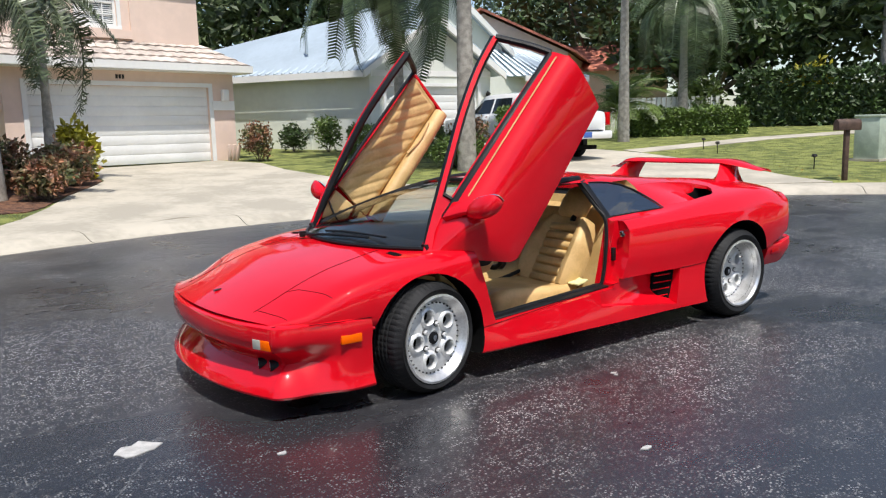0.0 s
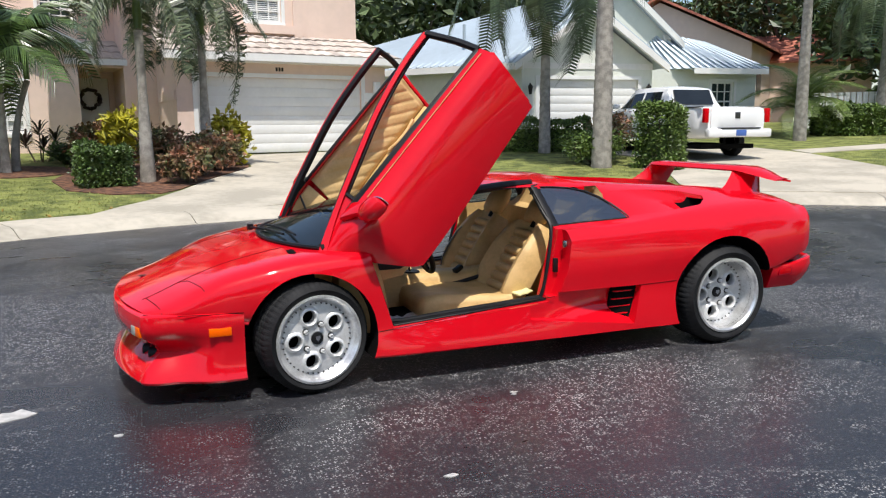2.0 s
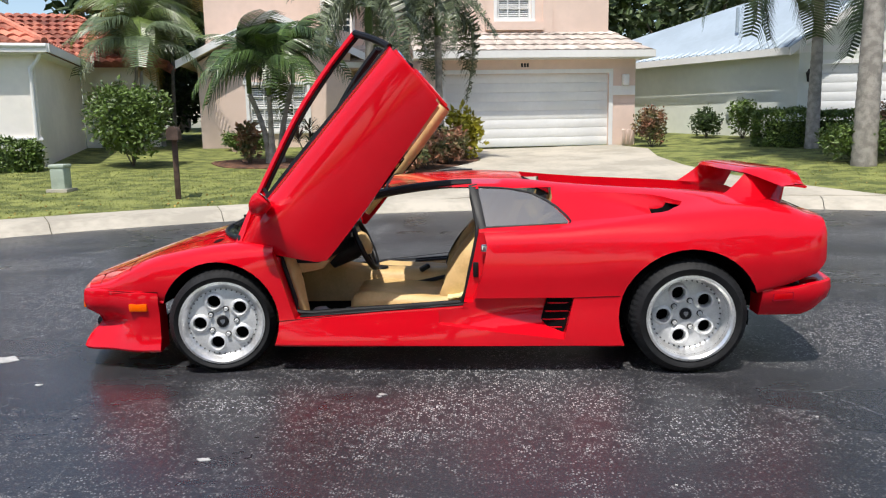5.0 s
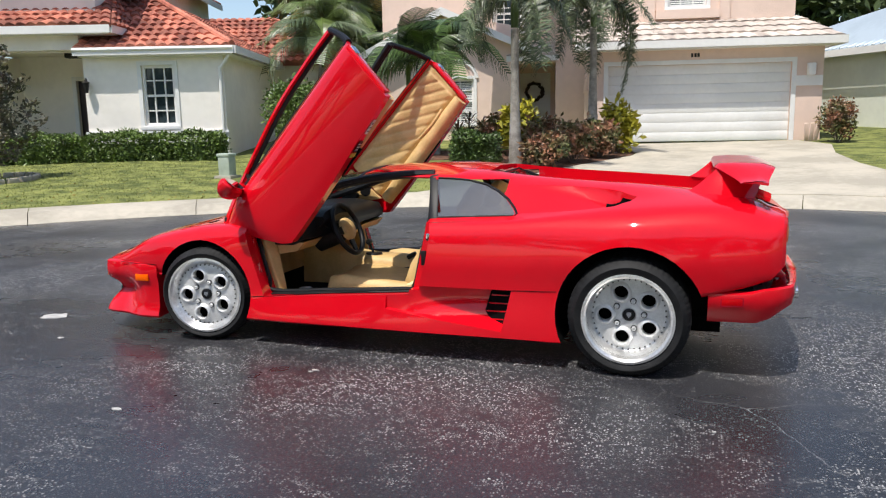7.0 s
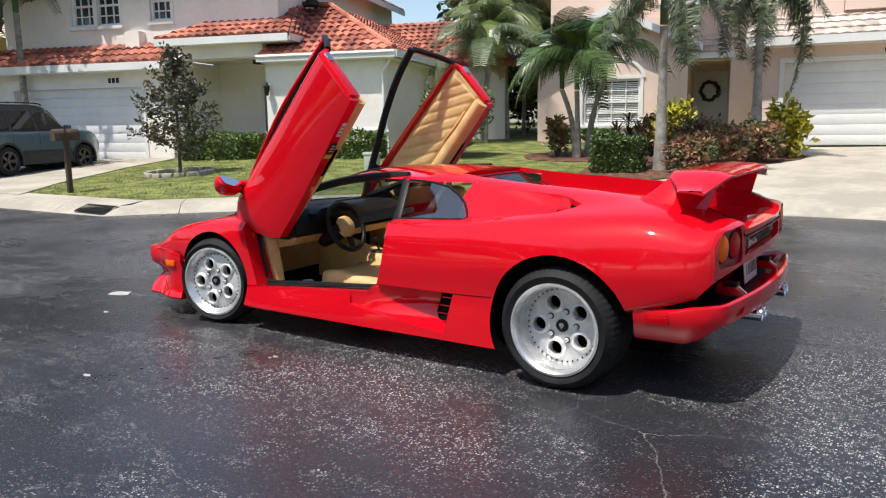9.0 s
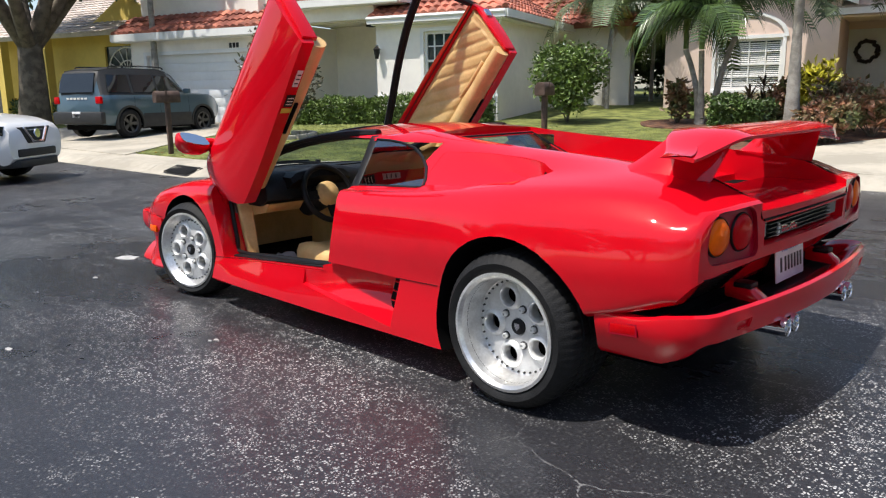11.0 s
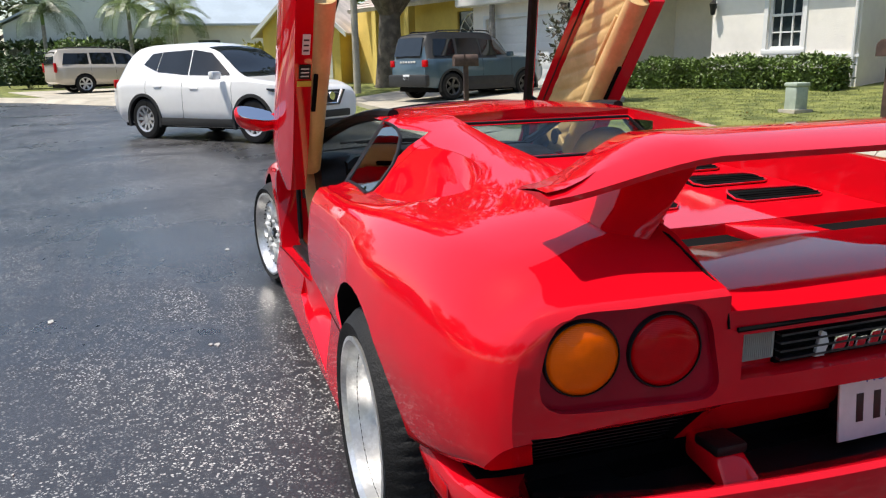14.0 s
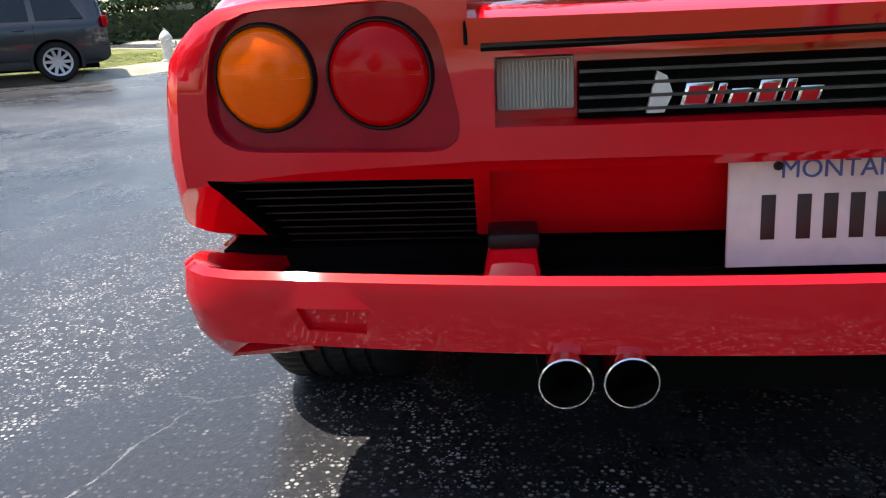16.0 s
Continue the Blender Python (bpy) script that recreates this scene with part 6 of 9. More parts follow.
def lettering(text, size, depth, mat):
    """Upright letters in the built-in font, as a mesh centred on its baseline."""
    cu = bpy.data.curves.new("letters", "FONT")
    cu.body, cu.size, cu.extrude, cu.align_x = text, size, depth, "CENTER"
    ob = new("letters", cu)
    bpy.context.view_layer.update()
    dg = bpy.context.evaluated_depsgraph_get()
    me = bpy.data.meshes.new_from_object(ob.evaluated_get(dg))
    bpy.data.objects.remove(ob)
    me.materials.clear()
    me.materials.append(mat)
    return me


def on_body(bvh, x, y):
    hit = bvh.ray_cast(Vector((x, y, 2.0)), Vector((0, 0, -1)))
    return hit[0], hit[1]


def groove(car, bvh, pts, name="panel_gap", r=0.0016):
    """A dark shut line laid along the body's upper surface."""
    out = []
    for p, q in zip(pts, pts[1:]):
        k = max(2, int((Vector(q) - Vector(p)).length / 0.03))
        for i in range(k):
            out.append(Vector(p).lerp(Vector(q), i / k))
    out.append(Vector(pts[-1]))
    path = []
    for p in out:
        h, n = on_body(bvh, p.x, p.y)
        if h is not None:
            path.append(h + n * 0.0008)
    if len(path) > 1:
        M().tube(path, r, 5).ob(name, VOID, car)


def sports_car():
    car = thing("sports_car", "low red wedge-shaped sports car with both scissor doors swung up", "car")
    me = body_mesh()
    part("body", me, car, "glossy red wedge bodywork")
    bm = bmesh.new()
    bm.from_mesh(me)
    bvh = BVHTree.FromBMesh(bm)
    bm.free()
    # front bumper with chin
    plan = []
    for v in np.linspace(-1, 1, 181):
        a = abs(v)
        if a > 0.62:
            t = (a - 0.62) / 0.38
            x, y = -2.035 + 0.355 * t, .800 + .066 * smooth(0, .72, t) + .012 * t * (1 - t)
        elif a > 0.5:
            t = (a - 0.5) / 0.12
            e = t * math.pi / 2
            x, y = -2.175 + .140 * (1 - math.cos(e)), .735 + .065 * math.sin(e)
        else:
            t = a / 0.5
            x, y = -2.32 + .145 * t ** 2.2, .735 * t
        plan.append((x, y * (1 if v > 0 else -1)))

    def prof(u):
        a = abs(u * 2 - 1)
        k = smooth(.84, .50, a)
        g = 1 - .85 * smooth(.64, .94, a)
        return [(-.10, .475), (-.012, .476), (.0, .468), (.006, .44), (.008, .40), (-.004, .355), (-.03 * g - .045 * k, .305), (-.03 * g - .06 * k, .27), (-.012 * g - .04 * k, .235), (-.002 - .012 * k, .198), (.012, .160), (.023, .134), (.017, .121), (-.12, .13), (-.12, .30)]
    b = M().loft(sweep(plan, prof)).ob("front_bumper", RED, car, smooth=40)
    # lamps and fog lamps in the bumper
    for s in (-1, 1):
        nb = new("front_lamp")
        nb.parent = car
        def at(y, z, out=0.0):
            j = min(range(len(plan)), key=lambda i: abs(plan[i][1] - y) + (0 if plan[i][0] < -2.0 else 9))
            x0, y0 = plan[j]
            p, q = Vector((*plan[max(j - 1, 0)], 0)), Vector((*plan[min(j + 1, len(plan) - 1)], 0))
            d = (q - p).normalized()
            return Vector((x0, y0, z)) + Vector((-d.y, d.x, 0)) * out
        for y0, y1, mt, nm in ((.640, .678, CLEARLENS, "clear_lens"), (.680, .748, AMBER, "amber_lens")):
            M().hull2([at(s * y0, .360, .010), at(s * y1, .360, .010), at(s * y1, .410, .010), at(s * y0, .410, .010)], [at(s * y0, .360, -.03), at(s * y1, .360, -.03), at(s * y1, .410, -.03), at(s * y0, .410, -.03)]).ob(nm, mt, nb, bevel=0.003)
        for y0 in (.590, .662):
            f = new("fog_lamp")
            f.parent = car
            mm = Matrix.Translation(at(s * y0, .252, -.078)) @ pose(0, 0, 0, 0, 0, -90 + s * 18)
            M().lathe([(0, -.012), (.022, -.01), (.03, 0), (.032, .03)], 16, mm).ob("fog_lens", ALLOY, f, "bright fog lamp glass")
            M().lathe([(.030, -.011), (.033, -.011), (.034, .03), (.030, .03)], 16, mm, closed=True).ob("bezel", BLACK, f)
        # side markers
        M().hull2([(-1.855, s * .8715, .360), (-1.745, s * .8825, .362), (-1.745, s * .8825, .406), (-1.855, s * .8715, .404)], [(-1.855, s * .84, .360), (-1.745, s * .84, .362), (-1.745, s * .84, .406), (-1.855, s * .84, .404)]).ob("side_marker", AMBER, car, "amber side marker", bevel=0.004)
        M().hull2([(1.785, s * .9235, .408), (1.885, s * .9215, .412), (1.885, s * .9215, .448), (1.785, s * .9235, .444)], [(1.775, s * .88, .408), (1.875, s * .87, .412), (1.875, s * .87, .448), (1.775, s * .88, .444)]).ob("side_marker", REDLENS, car, "dark red side marker", bevel=0.004)
        M().hull2([(1.780, s * .922, .403), (1.890, s * .920, .407), (1.890, s * .920, .453), (1.780, s * .922, .449)], [(1.780, s * .88, .403), (1.890, s * .87, .407), (1.890, s * .87, .453), (1.780, s * .88, .449)]).ob("marker_gasket", DARKRED, car)
        # sill joint, intake fins, flank scoop grille
        for k in range(4):
            z = .235 + k * .047
            x1 = .625 + .05 * k / 3
            M().hull2([(x1 - .11, s * .830, z), (x1 + .01, s * .866, z + .010), (x1 + .01, s * .866, z + .017), (x1 - .11, s * .830, z + .006)], [(x1 - .13, s * .79, z), (x1 + .01, s * .79, z + .004), (x1 + .01, s * .79, z + .012), (x1 - .13, s * .79, z + .008)]).ob("intake_fin", RED, car, bevel=.002)
        # near-black wedge standing in for the shade inside the side intake
        M().hull2([(.50, s * .822, .222), (.640, s * .868, .214), (.700, s * .868, .424), (.56, s * .806, .424)], [(.50, s * .78, .222), (.640, s * .78, .214), (.700, s * .78, .424), (.56, s * .78, .424)]).ob("intake_shade", VOID, car)
        M().tube([(-.98, s * .886, .30), (-.5, s * .887, .345), (.10, s * .897, .405)], .002, 5).ob("panel_gap", VOID, car)
        M().tube([(.675, s * .918, .43), (.80, s * .924, .434), (.945, s * .932, .44)], .0015, 5).ob("panel_gap", VOID, car)
        M().tube([(-2.0, s * .818, .474), (-1.85, s * .853, .473), (-1.68, s * .870, .473)], .002, 5).ob("panel_gap", VOID, car)
        # hood vents by the windscreen
        # a near-black inlay, its colour giving the shaded depth of the slit
        slit = []
        for dx, dy in ((-.012, -.055), (.020, -.062), (.028, -.02), (.026, .045), (.010, .058), (-.012, .03)):
            h0, n0 = on_body(bvh, -1.395 + dx, s * (.63 + dy))
            slit.append(h0)
        M().hull2([q + Vector((0, 0, .0025)) for q in slit], [q - Vector((0, 0, .012)) for q in slit]).ob("bonnet_vent", VOID, car)
        # latch striker and hinge hardware
        M().box((.205, s * .842, .705), (.05, .03, .045)).ob("striker", CHROME, car, bevel=0.008)
        M().tube([(.19, s * .853, .69), (.19, s * .868, .70), (.19, s * .853, .715)], .006, 6).ob("striker_loop", GRAPHITE, car)
        M().box((.150, s * .812, .575), (.03, .02, .085)).ob("jamb_switch", BLACK, car, bevel=.004)
        st = M().tube([(-.96, s * .735, .55), (-1.02, s * .725, .78)], .012, 8)
        st.tube([(-1.0, s * .728, .70), (-1.08, s * .72, .92)], .007, 8)
        st.ob("gas_strut", GRAPHITE, car)
        M().box((-1.0, s * .79, .60), (.05, .04, .12)).ob("door_hinge", RED, car, bevel=0.012)
    # shut lines of the bonnet and pop-up lamps
    groove(car, bvh, [(-2.16, -.52, 0), (-1.40, -.48, 0)])
    groove(car, bvh, [(-2.16, .52, 0), (-1.40, .48, 0)])
    for s in (-1, 1):
        groove(car, bvh, [(-1.98, s * .505, 0), (-1.93, s * .56, 0), (-1.86, s * .80, 0)])
        groove(car, bvh, [(-2.14, s * .53, 0), (-2.06, s * .79, 0)], r=.002)
        M().tube([(2.124, s * .478, .79), (2.112, s * .479, .852), (2.06, s * .482, .874), (1.95, s * .486, .921), (1.70, s * .492, .953)], .0026, 5).ob("panel_gap", VOID, car)
    h0, n0 = on_body(bvh, -2.16, 0)
    bd = M().prism([(-.017, .02), (.017, .02), (.018, 0), (0, -.024), (-.018, 0)], -.002, .004, "z").mesh("bonnet_badge", [GRAPHITE])
    part("bonnet_badge", bd, car, "", Matrix.Translation(h0 + n0 * .002) @ pose(0, 0, 0, 0, -18, -90))
    # rear bumper
    plan = []
    for v in np.linspace(-1, 1, 61):
        a = abs(v)
        if a > 0.66:
            t = (a - .66) / .34
            x, y = 1.99 - .27 * t, .912 + .008 * t
        elif a > .52:
            t = (a - .52) / .14
            e = t * math.pi / 2
            x, y = 2.135 - .145 * (1 - math.cos(e)), .78 + .132 * math.sin(e)
        else:
            t = a / .52
            x, y = 2.205 - .07 * t ** 2, .78 * t
        plan.append((x, y * (-1 if v > 0 else 1)))

    def rprof(u):
        a = abs(u * 2 - 1)
        k = smooth(.80, .58, a)
        lo = .300 + .12 * smooth(.72, .44, a)
        inner = -.16 + .085 * k
        return [(inner, .475), (-.05, .478 + .016 * k), (-.012, .478 + .034 * k), (.0, .470 + .034 * k), (.005, .448 + .015 * k), (-.006, .41), (-.03, lo + .03), (-.05, lo + .012), (-.17, lo + .015)]
    bm_me = M().loft(sweep(plan, rprof)).mesh("rear_bumper", [RED], smooth=40)
    recess = [M().hull2([(2.4, s * .715, .470), (2.4, s * .61, .472), (2.4, s * .618, .430), (2.4, s * .70, .432)], [(2.145, s * .712, .467), (2.160, s * .613, .469), (2.150, s * .62, .433), (2.138, s * .70, .435)]).mesh("cut", [RED], smooth=0) for s in (-1, 1)]
    part("rear_bumper", carve(bm_me, recess, 40), car, "red rear bumper bar")
    # black sheet in place of the shade and dark reflection behind the bumper
    ex = M().hull2([(1.80, -.78, .458), (1.98, -.78, .458), (2.09, -.45, .458), (2.11, 0, .458), (2.09, .45, .458), (1.98, .78, .458), (1.80, .78, .458)], [(1.80, -.78, .446), (1.98, -.78, .446), (2.09, -.45, .446), (2.11, 0, .446), (2.09, .45, .446), (1.98, .78, .446), (1.80, .78, .446)])
    ex.ob("bumper_tray", BLACK, car)
    # tail: lamps, grilles, slot, plate, exhausts
    for s in (-1, 1):
        lp = new("tail_lamp_cluster")
        lp.parent = car
        for y, r, mt, nm in ((.741, .0655, AMBER, "amber_lamp"), (.589, .0655, REDLENS, "red_lamp")):
            x = 2.126 - .052 * (y / .8) ** 2.2
            mm = Matrix.Translation((x, s * y, .758)) @ pose(0, 0, 0, 0, 0, 90 + s * 7)
            M().lathe([(0, -.018), (r * .5, -.016), (r * .85, -.010), (r, 0), (r, .04), (0, .04)], 40, mm).ob(nm, mt, lp, smooth=50)
            M().lathe([(r, -.003), (r + .002, -.003), (r + .005, .004), (r + .006, .04), (r, .04)], 40, mm, closed=True).ob("lamp_ring", BLACK, lp, smooth=40)
        # thin dark red line that draws the shade round the panel's recessed edge
        ol = panel_outline(0.012)
        M().tube([(2.134 - .052 * (y / .8) ** 2.2 - .012 * smooth(.80, .86, z), s * y, z) for y, z in ol + ol[:1]], .0018, 6).ob("panel_seal", DARKRED, lp)
        # reversing lamp
        M().box((2.076, s * .394, .738), (.03, .098, .066)).ob("reverse_lamp", CLEARLENS, car, "ribbed clear reversing lamp", bevel=0.004)
        rb = M()
        for k in range(19):
            rb.box((2.0915, s * (.394 - .0405 + .0045 * k), .738), (.004, .0022, .058))
        tagged(rb.ob("lens_ribs", CLEARLENS, car), kind="stuff")
        # lower grille with slats
        gr = new("rear_grille")
        gr.parent = car
        for k in range(9):
            z = .497 + k * .0145
            t = k / 8
            yo, xo = .770 + .058 * t ** 1.5, 1.935 + .105 * t
            M().hull2([(xo + .012, s * .475, z), (xo, s * yo, z), (xo, s * yo, z + .0022), (xo + .012, s * .475, z + .0022)], [(xo - .03, s * .475, z), (xo - .04, s * yo, z), (xo - .04, s * yo, z + .0022), (xo - .03, s * .475, z + .0022)]).ob("grille_slat", BLACK, gr)
        M().hull2([(2.15, s * .475, .472), (2.155, s * .385, .472), (2.08, s * .395, .533), (2.075, s * .455, .535)], [(1.99, s * .455, .48), (1.99, s * .40, .48), (1.99, s * .40, .535), (1.99, s * .455, .54)]).ob("bumper_bracket", RED, car, bevel=0.01)
        M().box((2.06, s * .425, .533), (.07, .07, .022)).ob("bracket_cap", BLACK, car, bevel=0.006)
        for y in (.285, .366):
            ep = new("exhaust_pipe")
            ep.parent = car
            M().lathe([(.0325, -.005), (.0345, -.004), (.0355, .02), (.0355, .36), (.031, .36), (.031, .0)], 28, Matrix.Translation((2.20, s * y, .379)) @ pose(0, 0, 0, 0, 0, 90), closed=True).ob("pipe", CHROME, ep)
            M().lathe([(0, .12), (.0315, .12), (.0315, .14), (0, .14)], 20, Matrix.Translation((2.20, s * y, .379)) @ pose(0, 0, 0, 0, 0, 90)).ob("pipe_inside", VOID, ep)
    # added black filler: blocks daylight in the bumper gap and darkens it like shade
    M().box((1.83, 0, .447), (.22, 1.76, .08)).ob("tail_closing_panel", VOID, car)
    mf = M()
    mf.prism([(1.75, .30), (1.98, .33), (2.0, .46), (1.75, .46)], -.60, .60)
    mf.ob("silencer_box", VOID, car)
    ts = new("tail_slot")
    ts.parent = car
    M().box((2.078, 0, .727), (.02, .68, .07)).ob("slot_back", VOID, ts)
    for k in range(4):
        M().box((2.092, 0, .703 + k * .016), (.02, .68, .004)).ob("slot_bar", GRAPHITE, ts)
    # badge on the slot: plain shapes
    bg = new("tail_badge")
    bg.parent = car
    M().prism([(-.258, .697), (-.236, .697), (-.226, .72), (-.234, .742), (-.246, .748), (-.25, .73)], 2.094, 2.101, "x").ob("emblem", ALLOY, bg)
    y = -.218
    for wd, hi in ((.034, .030), (.011, .028), (.026, .021), (.026, .030), (.012, .030), (.028, .021)):
        q = [(y, .702), (y + wd, .702), (y + wd + hi * .28, .702 + hi), (y + hi * .28, .702 + hi)]
        c = Vector((sum(a for a, _ in q) / 4, sum(b for _, b in q) / 4))
        M().prism(q, 2.094, 2.100, "x").ob("badge_stroke", CHROME, bg, bevel=.0015)
        M().prism([tuple(c + (Vector(a) - c) * .72) for a in q], 2.0995, 2.1012, "x").ob("badge_fill", RED, bg)
        y += wd + .006
    # number plate, its characters as plain bars
    pl = new("number_plate")
    pl.parent = car
    pl.matrix_local = Matrix.Translation((2.06, .012, .556)) @ pose(0, 0, 0, 0, -5, 0)
    M().box((0, 0, 0), (.006, .305, .152)).ob("plate", PLATE, pl, bevel=0.002)
    part("plate_name", lettering("MONTANA", .034, .0012, BLUEINK), pl, "blue state name on the plate", Matrix.Translation((.0032, 0, .044)) @ pose(0, 0, 0, 90, 0, 90))
    for k in range(7):
        M().box((.004, -.10 + k * .034 + (.012 if k > 0 else 0), -.008), (.002, .018, .06)).ob("plate_bar", INK, pl, bevel=.0005)
    for y in (-.09, .09):
        M().lathe([(0, -.006), (.006, -.004), (.006, 0)], 10, Matrix.Translation((.003, y, .06)) @ pose(0, 0, 0, 0, 0, 90)).ob("plate_screw", BLACK, pl)
    M().hull2([(2.055, -.10, .50), (2.055, .10, .50), (2.045, .10, .60), (2.045, -.10, .60)], [(2.0, -.10, .50), (2.0, .10, .50), (2.0, .10, .60), (2.0, -.10, .60)]).ob("plate_box", BLACK, car)
    # engine lid louvres and gaps
    for s in (-1, 1):
        for k in range(3):
            x = 1.02 + k * .20
            lv = new("louvre")
            lv.parent = car
            y0, y1 = .125 - .01 * k, .335 + .02 * k

            def fz(a):
                return .908 - (a - .72) * .0724 if a < 1.30 else .866 - (a - 1.30) * .0667
            ring = [(x - .045, y0 + .01), (x - .03, y1 - .03), (x - .012, y1), (x + .03, y1 + .012), (x + .045, y1 - .012), (x + .045, y0 + .012), (x + .02, y0 - .012), (x - .02, y0 - .01)]
            # near-black plug and blades: the louvre's inner shade is put into their colour
            M().hull2([(a, s * b, fz(a) + .004 + .012 * smooth(x + .05, x - .04, a)) for a, b in ring], [(a, s * b, fz(a) - .02) for a, b in ring]).ob("louvre_slot", VOID, lv)
            M().tube([(a, s * b, fz(a) + .005 + .014 * smooth(x + .05, x - .04, a)) for a, b in ring + ring[:1]], .003, 6).ob("louvre_lip", RED, lv)
            for j in range(3):
                xx = x - .018 + j * .022
                M().tube([(xx, s * (y0 + .01), fz(xx) + .014), (xx + .008, s * (y1 - .008), fz(xx) + .014)], .0025, 4).ob("louvre_blade", VOID, lv)
        # near-black plate on the slot's floor, coloured for the shade down there
        M().box((1.698, s * .265, .8175), (.130, .35, .007)).ob("lid_slot", VOID, car)
        if s > 0:
            M().tube([(2.125, -.46, .786), (2.138, 0, .788), (2.125, .46, .786)], .005, 5).ob("panel_gap", VOID, car)
    M().hull2([(1.618, -.09, .8465), (1.618, .09, .8465), (1.78, .105, .8415), (1.78, -.105, .8415)], [(1.618, -.075, .80), (1.618, .075, .80), (1.78, .09, .80), (1.78, -.09, .80)]).ob("lid_bridge", RED, car, bevel=.003)
    # rear wing
    loops = []
    for v in np.linspace(-1, 1, 41):
        a = abs(v) * .76
        k = smooth(.42, .76, a)
        xf, xr = 1.735 + .125 * k, 2.05 - .055 * k - .01 * smooth(.0, .45, a) * 0
        z = 1.085 - .065 * smooth(.44, .78, a) + (.012 if .40 < a < .5 else 0) * 0
        th = .038 * (1 - .72 * k)
        y = a * (1 if v > 0 else -1)
        loops.append([(xf, y, z - .004), (xf + .02, y, z + th * .45), (xf + .12, y, z + th * .62), (xr - .06, y, z + th * .35 + .004), (xr, y, z - .004), (xr - .004, y, z - .016), (xr - .08, y, z - th * .4), (xf + .1, y, z - th * .55), (xf + .02, y, z - th * .4)])
    wing = new("rear_wing")
    wing.parent = car
    M().loft(loops).ob("wing_blade", RED, wing, smooth=45)
    for s in (-1, 1):
        lo = []
        for t in np.linspace(0, 1, 7):
            xf, xr = 1.60 + .165 * t ** .8, 1.945 + .055 * t
            zf, zr = .955 + .135 * t, .905 + .165 * t
            w = .028 + .05 * (1 - t) ** 2 + .02 * t ** 3
            yc = s * (.535 - .075 * t)
            lo.append([(xf, yc, zf), (xf + .06, yc - w, zf * .75 + zr * .25), (xr - .06, yc - w, zr), (xr, yc, zr), (xr - .06, yc + w, zr), (xf + .06, yc + w, zf * .75 + zr * .25)])
        M().loft(lo).ob("wing_post", RED, wing, smooth=50)
    # wheels
    wf = wheel_meshes(.300, .245, .232, .030)
    wr = wheel_meshes(.320, .335, .234, .105)
    put_wheel(car, wf, Matrix.Translation((FX, -.785, FH)) @ pose(0, 0, 0, 0, 0, 11), "front_wheel")
    put_wheel(car, wf, Matrix.Translation((FX, .785, FH)) @ pose(0, 0, 0, 0, 0, 191), "front_wheel")
    put_wheel(car, wr, Matrix.Translation((RX, -.80, RH)), "rear_wheel")
    put_wheel(car, wr, Matrix.Translation((RX, .80, RH)) @ pose(0, 0, 0, 0, 0, 180), "rear_wheel")
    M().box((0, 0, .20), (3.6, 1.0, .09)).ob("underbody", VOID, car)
    cabin(car)
    door(car, -1)
    door(car, 1)
    return car


from mathutils.bvhtree import BVHTree

sports_car()
for _s in (-1, 1):
    seat(_s)

# ---- plants ----
LEAF = pbr("shrub_leaf", (0.12, 0.185, 0.035), 0.45, 0, 0.3, 3, island=0.45)
DARKLEAF = pbr("dark_leaf", (0.055, 0.095, 0.026), 0.5, 0, 0.3, 3, island=0.5)
OAKLEAF = pbr("oak_leaf", (0.085, 0.12, 0.042), 0.6, 0, 0.3, 0.4, island=0.5)
CROTON = pbr("croton_leaf", (0.30, 0.13, 0.075), 0.5, 0, 0.4, 3, second=(0.10, 0.12, 0.04), island=0.5)
GOLDLEAF = pbr("golden_leaf", (0.42, 0.38, 0.03), 0.45, 0, 0.3, 3, island=0.4)
PALMLEAF = pbr("palm_leaf", (0.135, 0.18, 0.085), 0.38, 0, 0.3, 2, second=(0.055, 0.085, 0.035), island=0.4)
FOXLEAF = pbr("foxtail_leaf", (0.15, 0.18, 0.095), 0.36, 0, 0.3, 2, second=(0.05, 0.07, 0.03), island=0.6)
GLOSSPALM = pbr("glossy_palm_leaf", (0.085, 0.135, 0.035), 0.3, 0, 0.3, 2, second=(0.04, 0.075, 0.02), island=0.6)
FANLEAF = pbr("bright_palm_leaf", (0.13, 0.185, 0.04), 0.4, 0, 0.3, 2, island=0.35)
AGEDLEAF = pbr("yellowing_leaf", (0.38, 0.24, 0.04), 0.6, 0, 0.3, 2, island=0.35)
HEDGELEAF = pbr("hedge_leaf", (0.085, 0.14, 0.03), 0.42, 0, 0.3, 3, island=0.55)
CORDYLEAF = pbr("cordyline_leaf", (0.10, 0.05, 0.045), 0.4, 0, 0.3, 3, second=(0.05, 0.06, 0.03), island=0.5)
GLOSSLEAF = pbr("glossy_dark_leaf", (0.075, 0.085, 0.045), 0.32, 0, 0.3, 5, second=(0.10, 0.075, 0.045), island=0.5)
TRUNK = pbr("palm_trunk", (0.34, 0.31, 0.27), 0.9, 0, 0.3, 6, 0.6, 40)
BARK = pbr("tree_bark", (0.16, 0.13, 0.10), 0.95, 0, 0.4, 4, 0.9, 25)


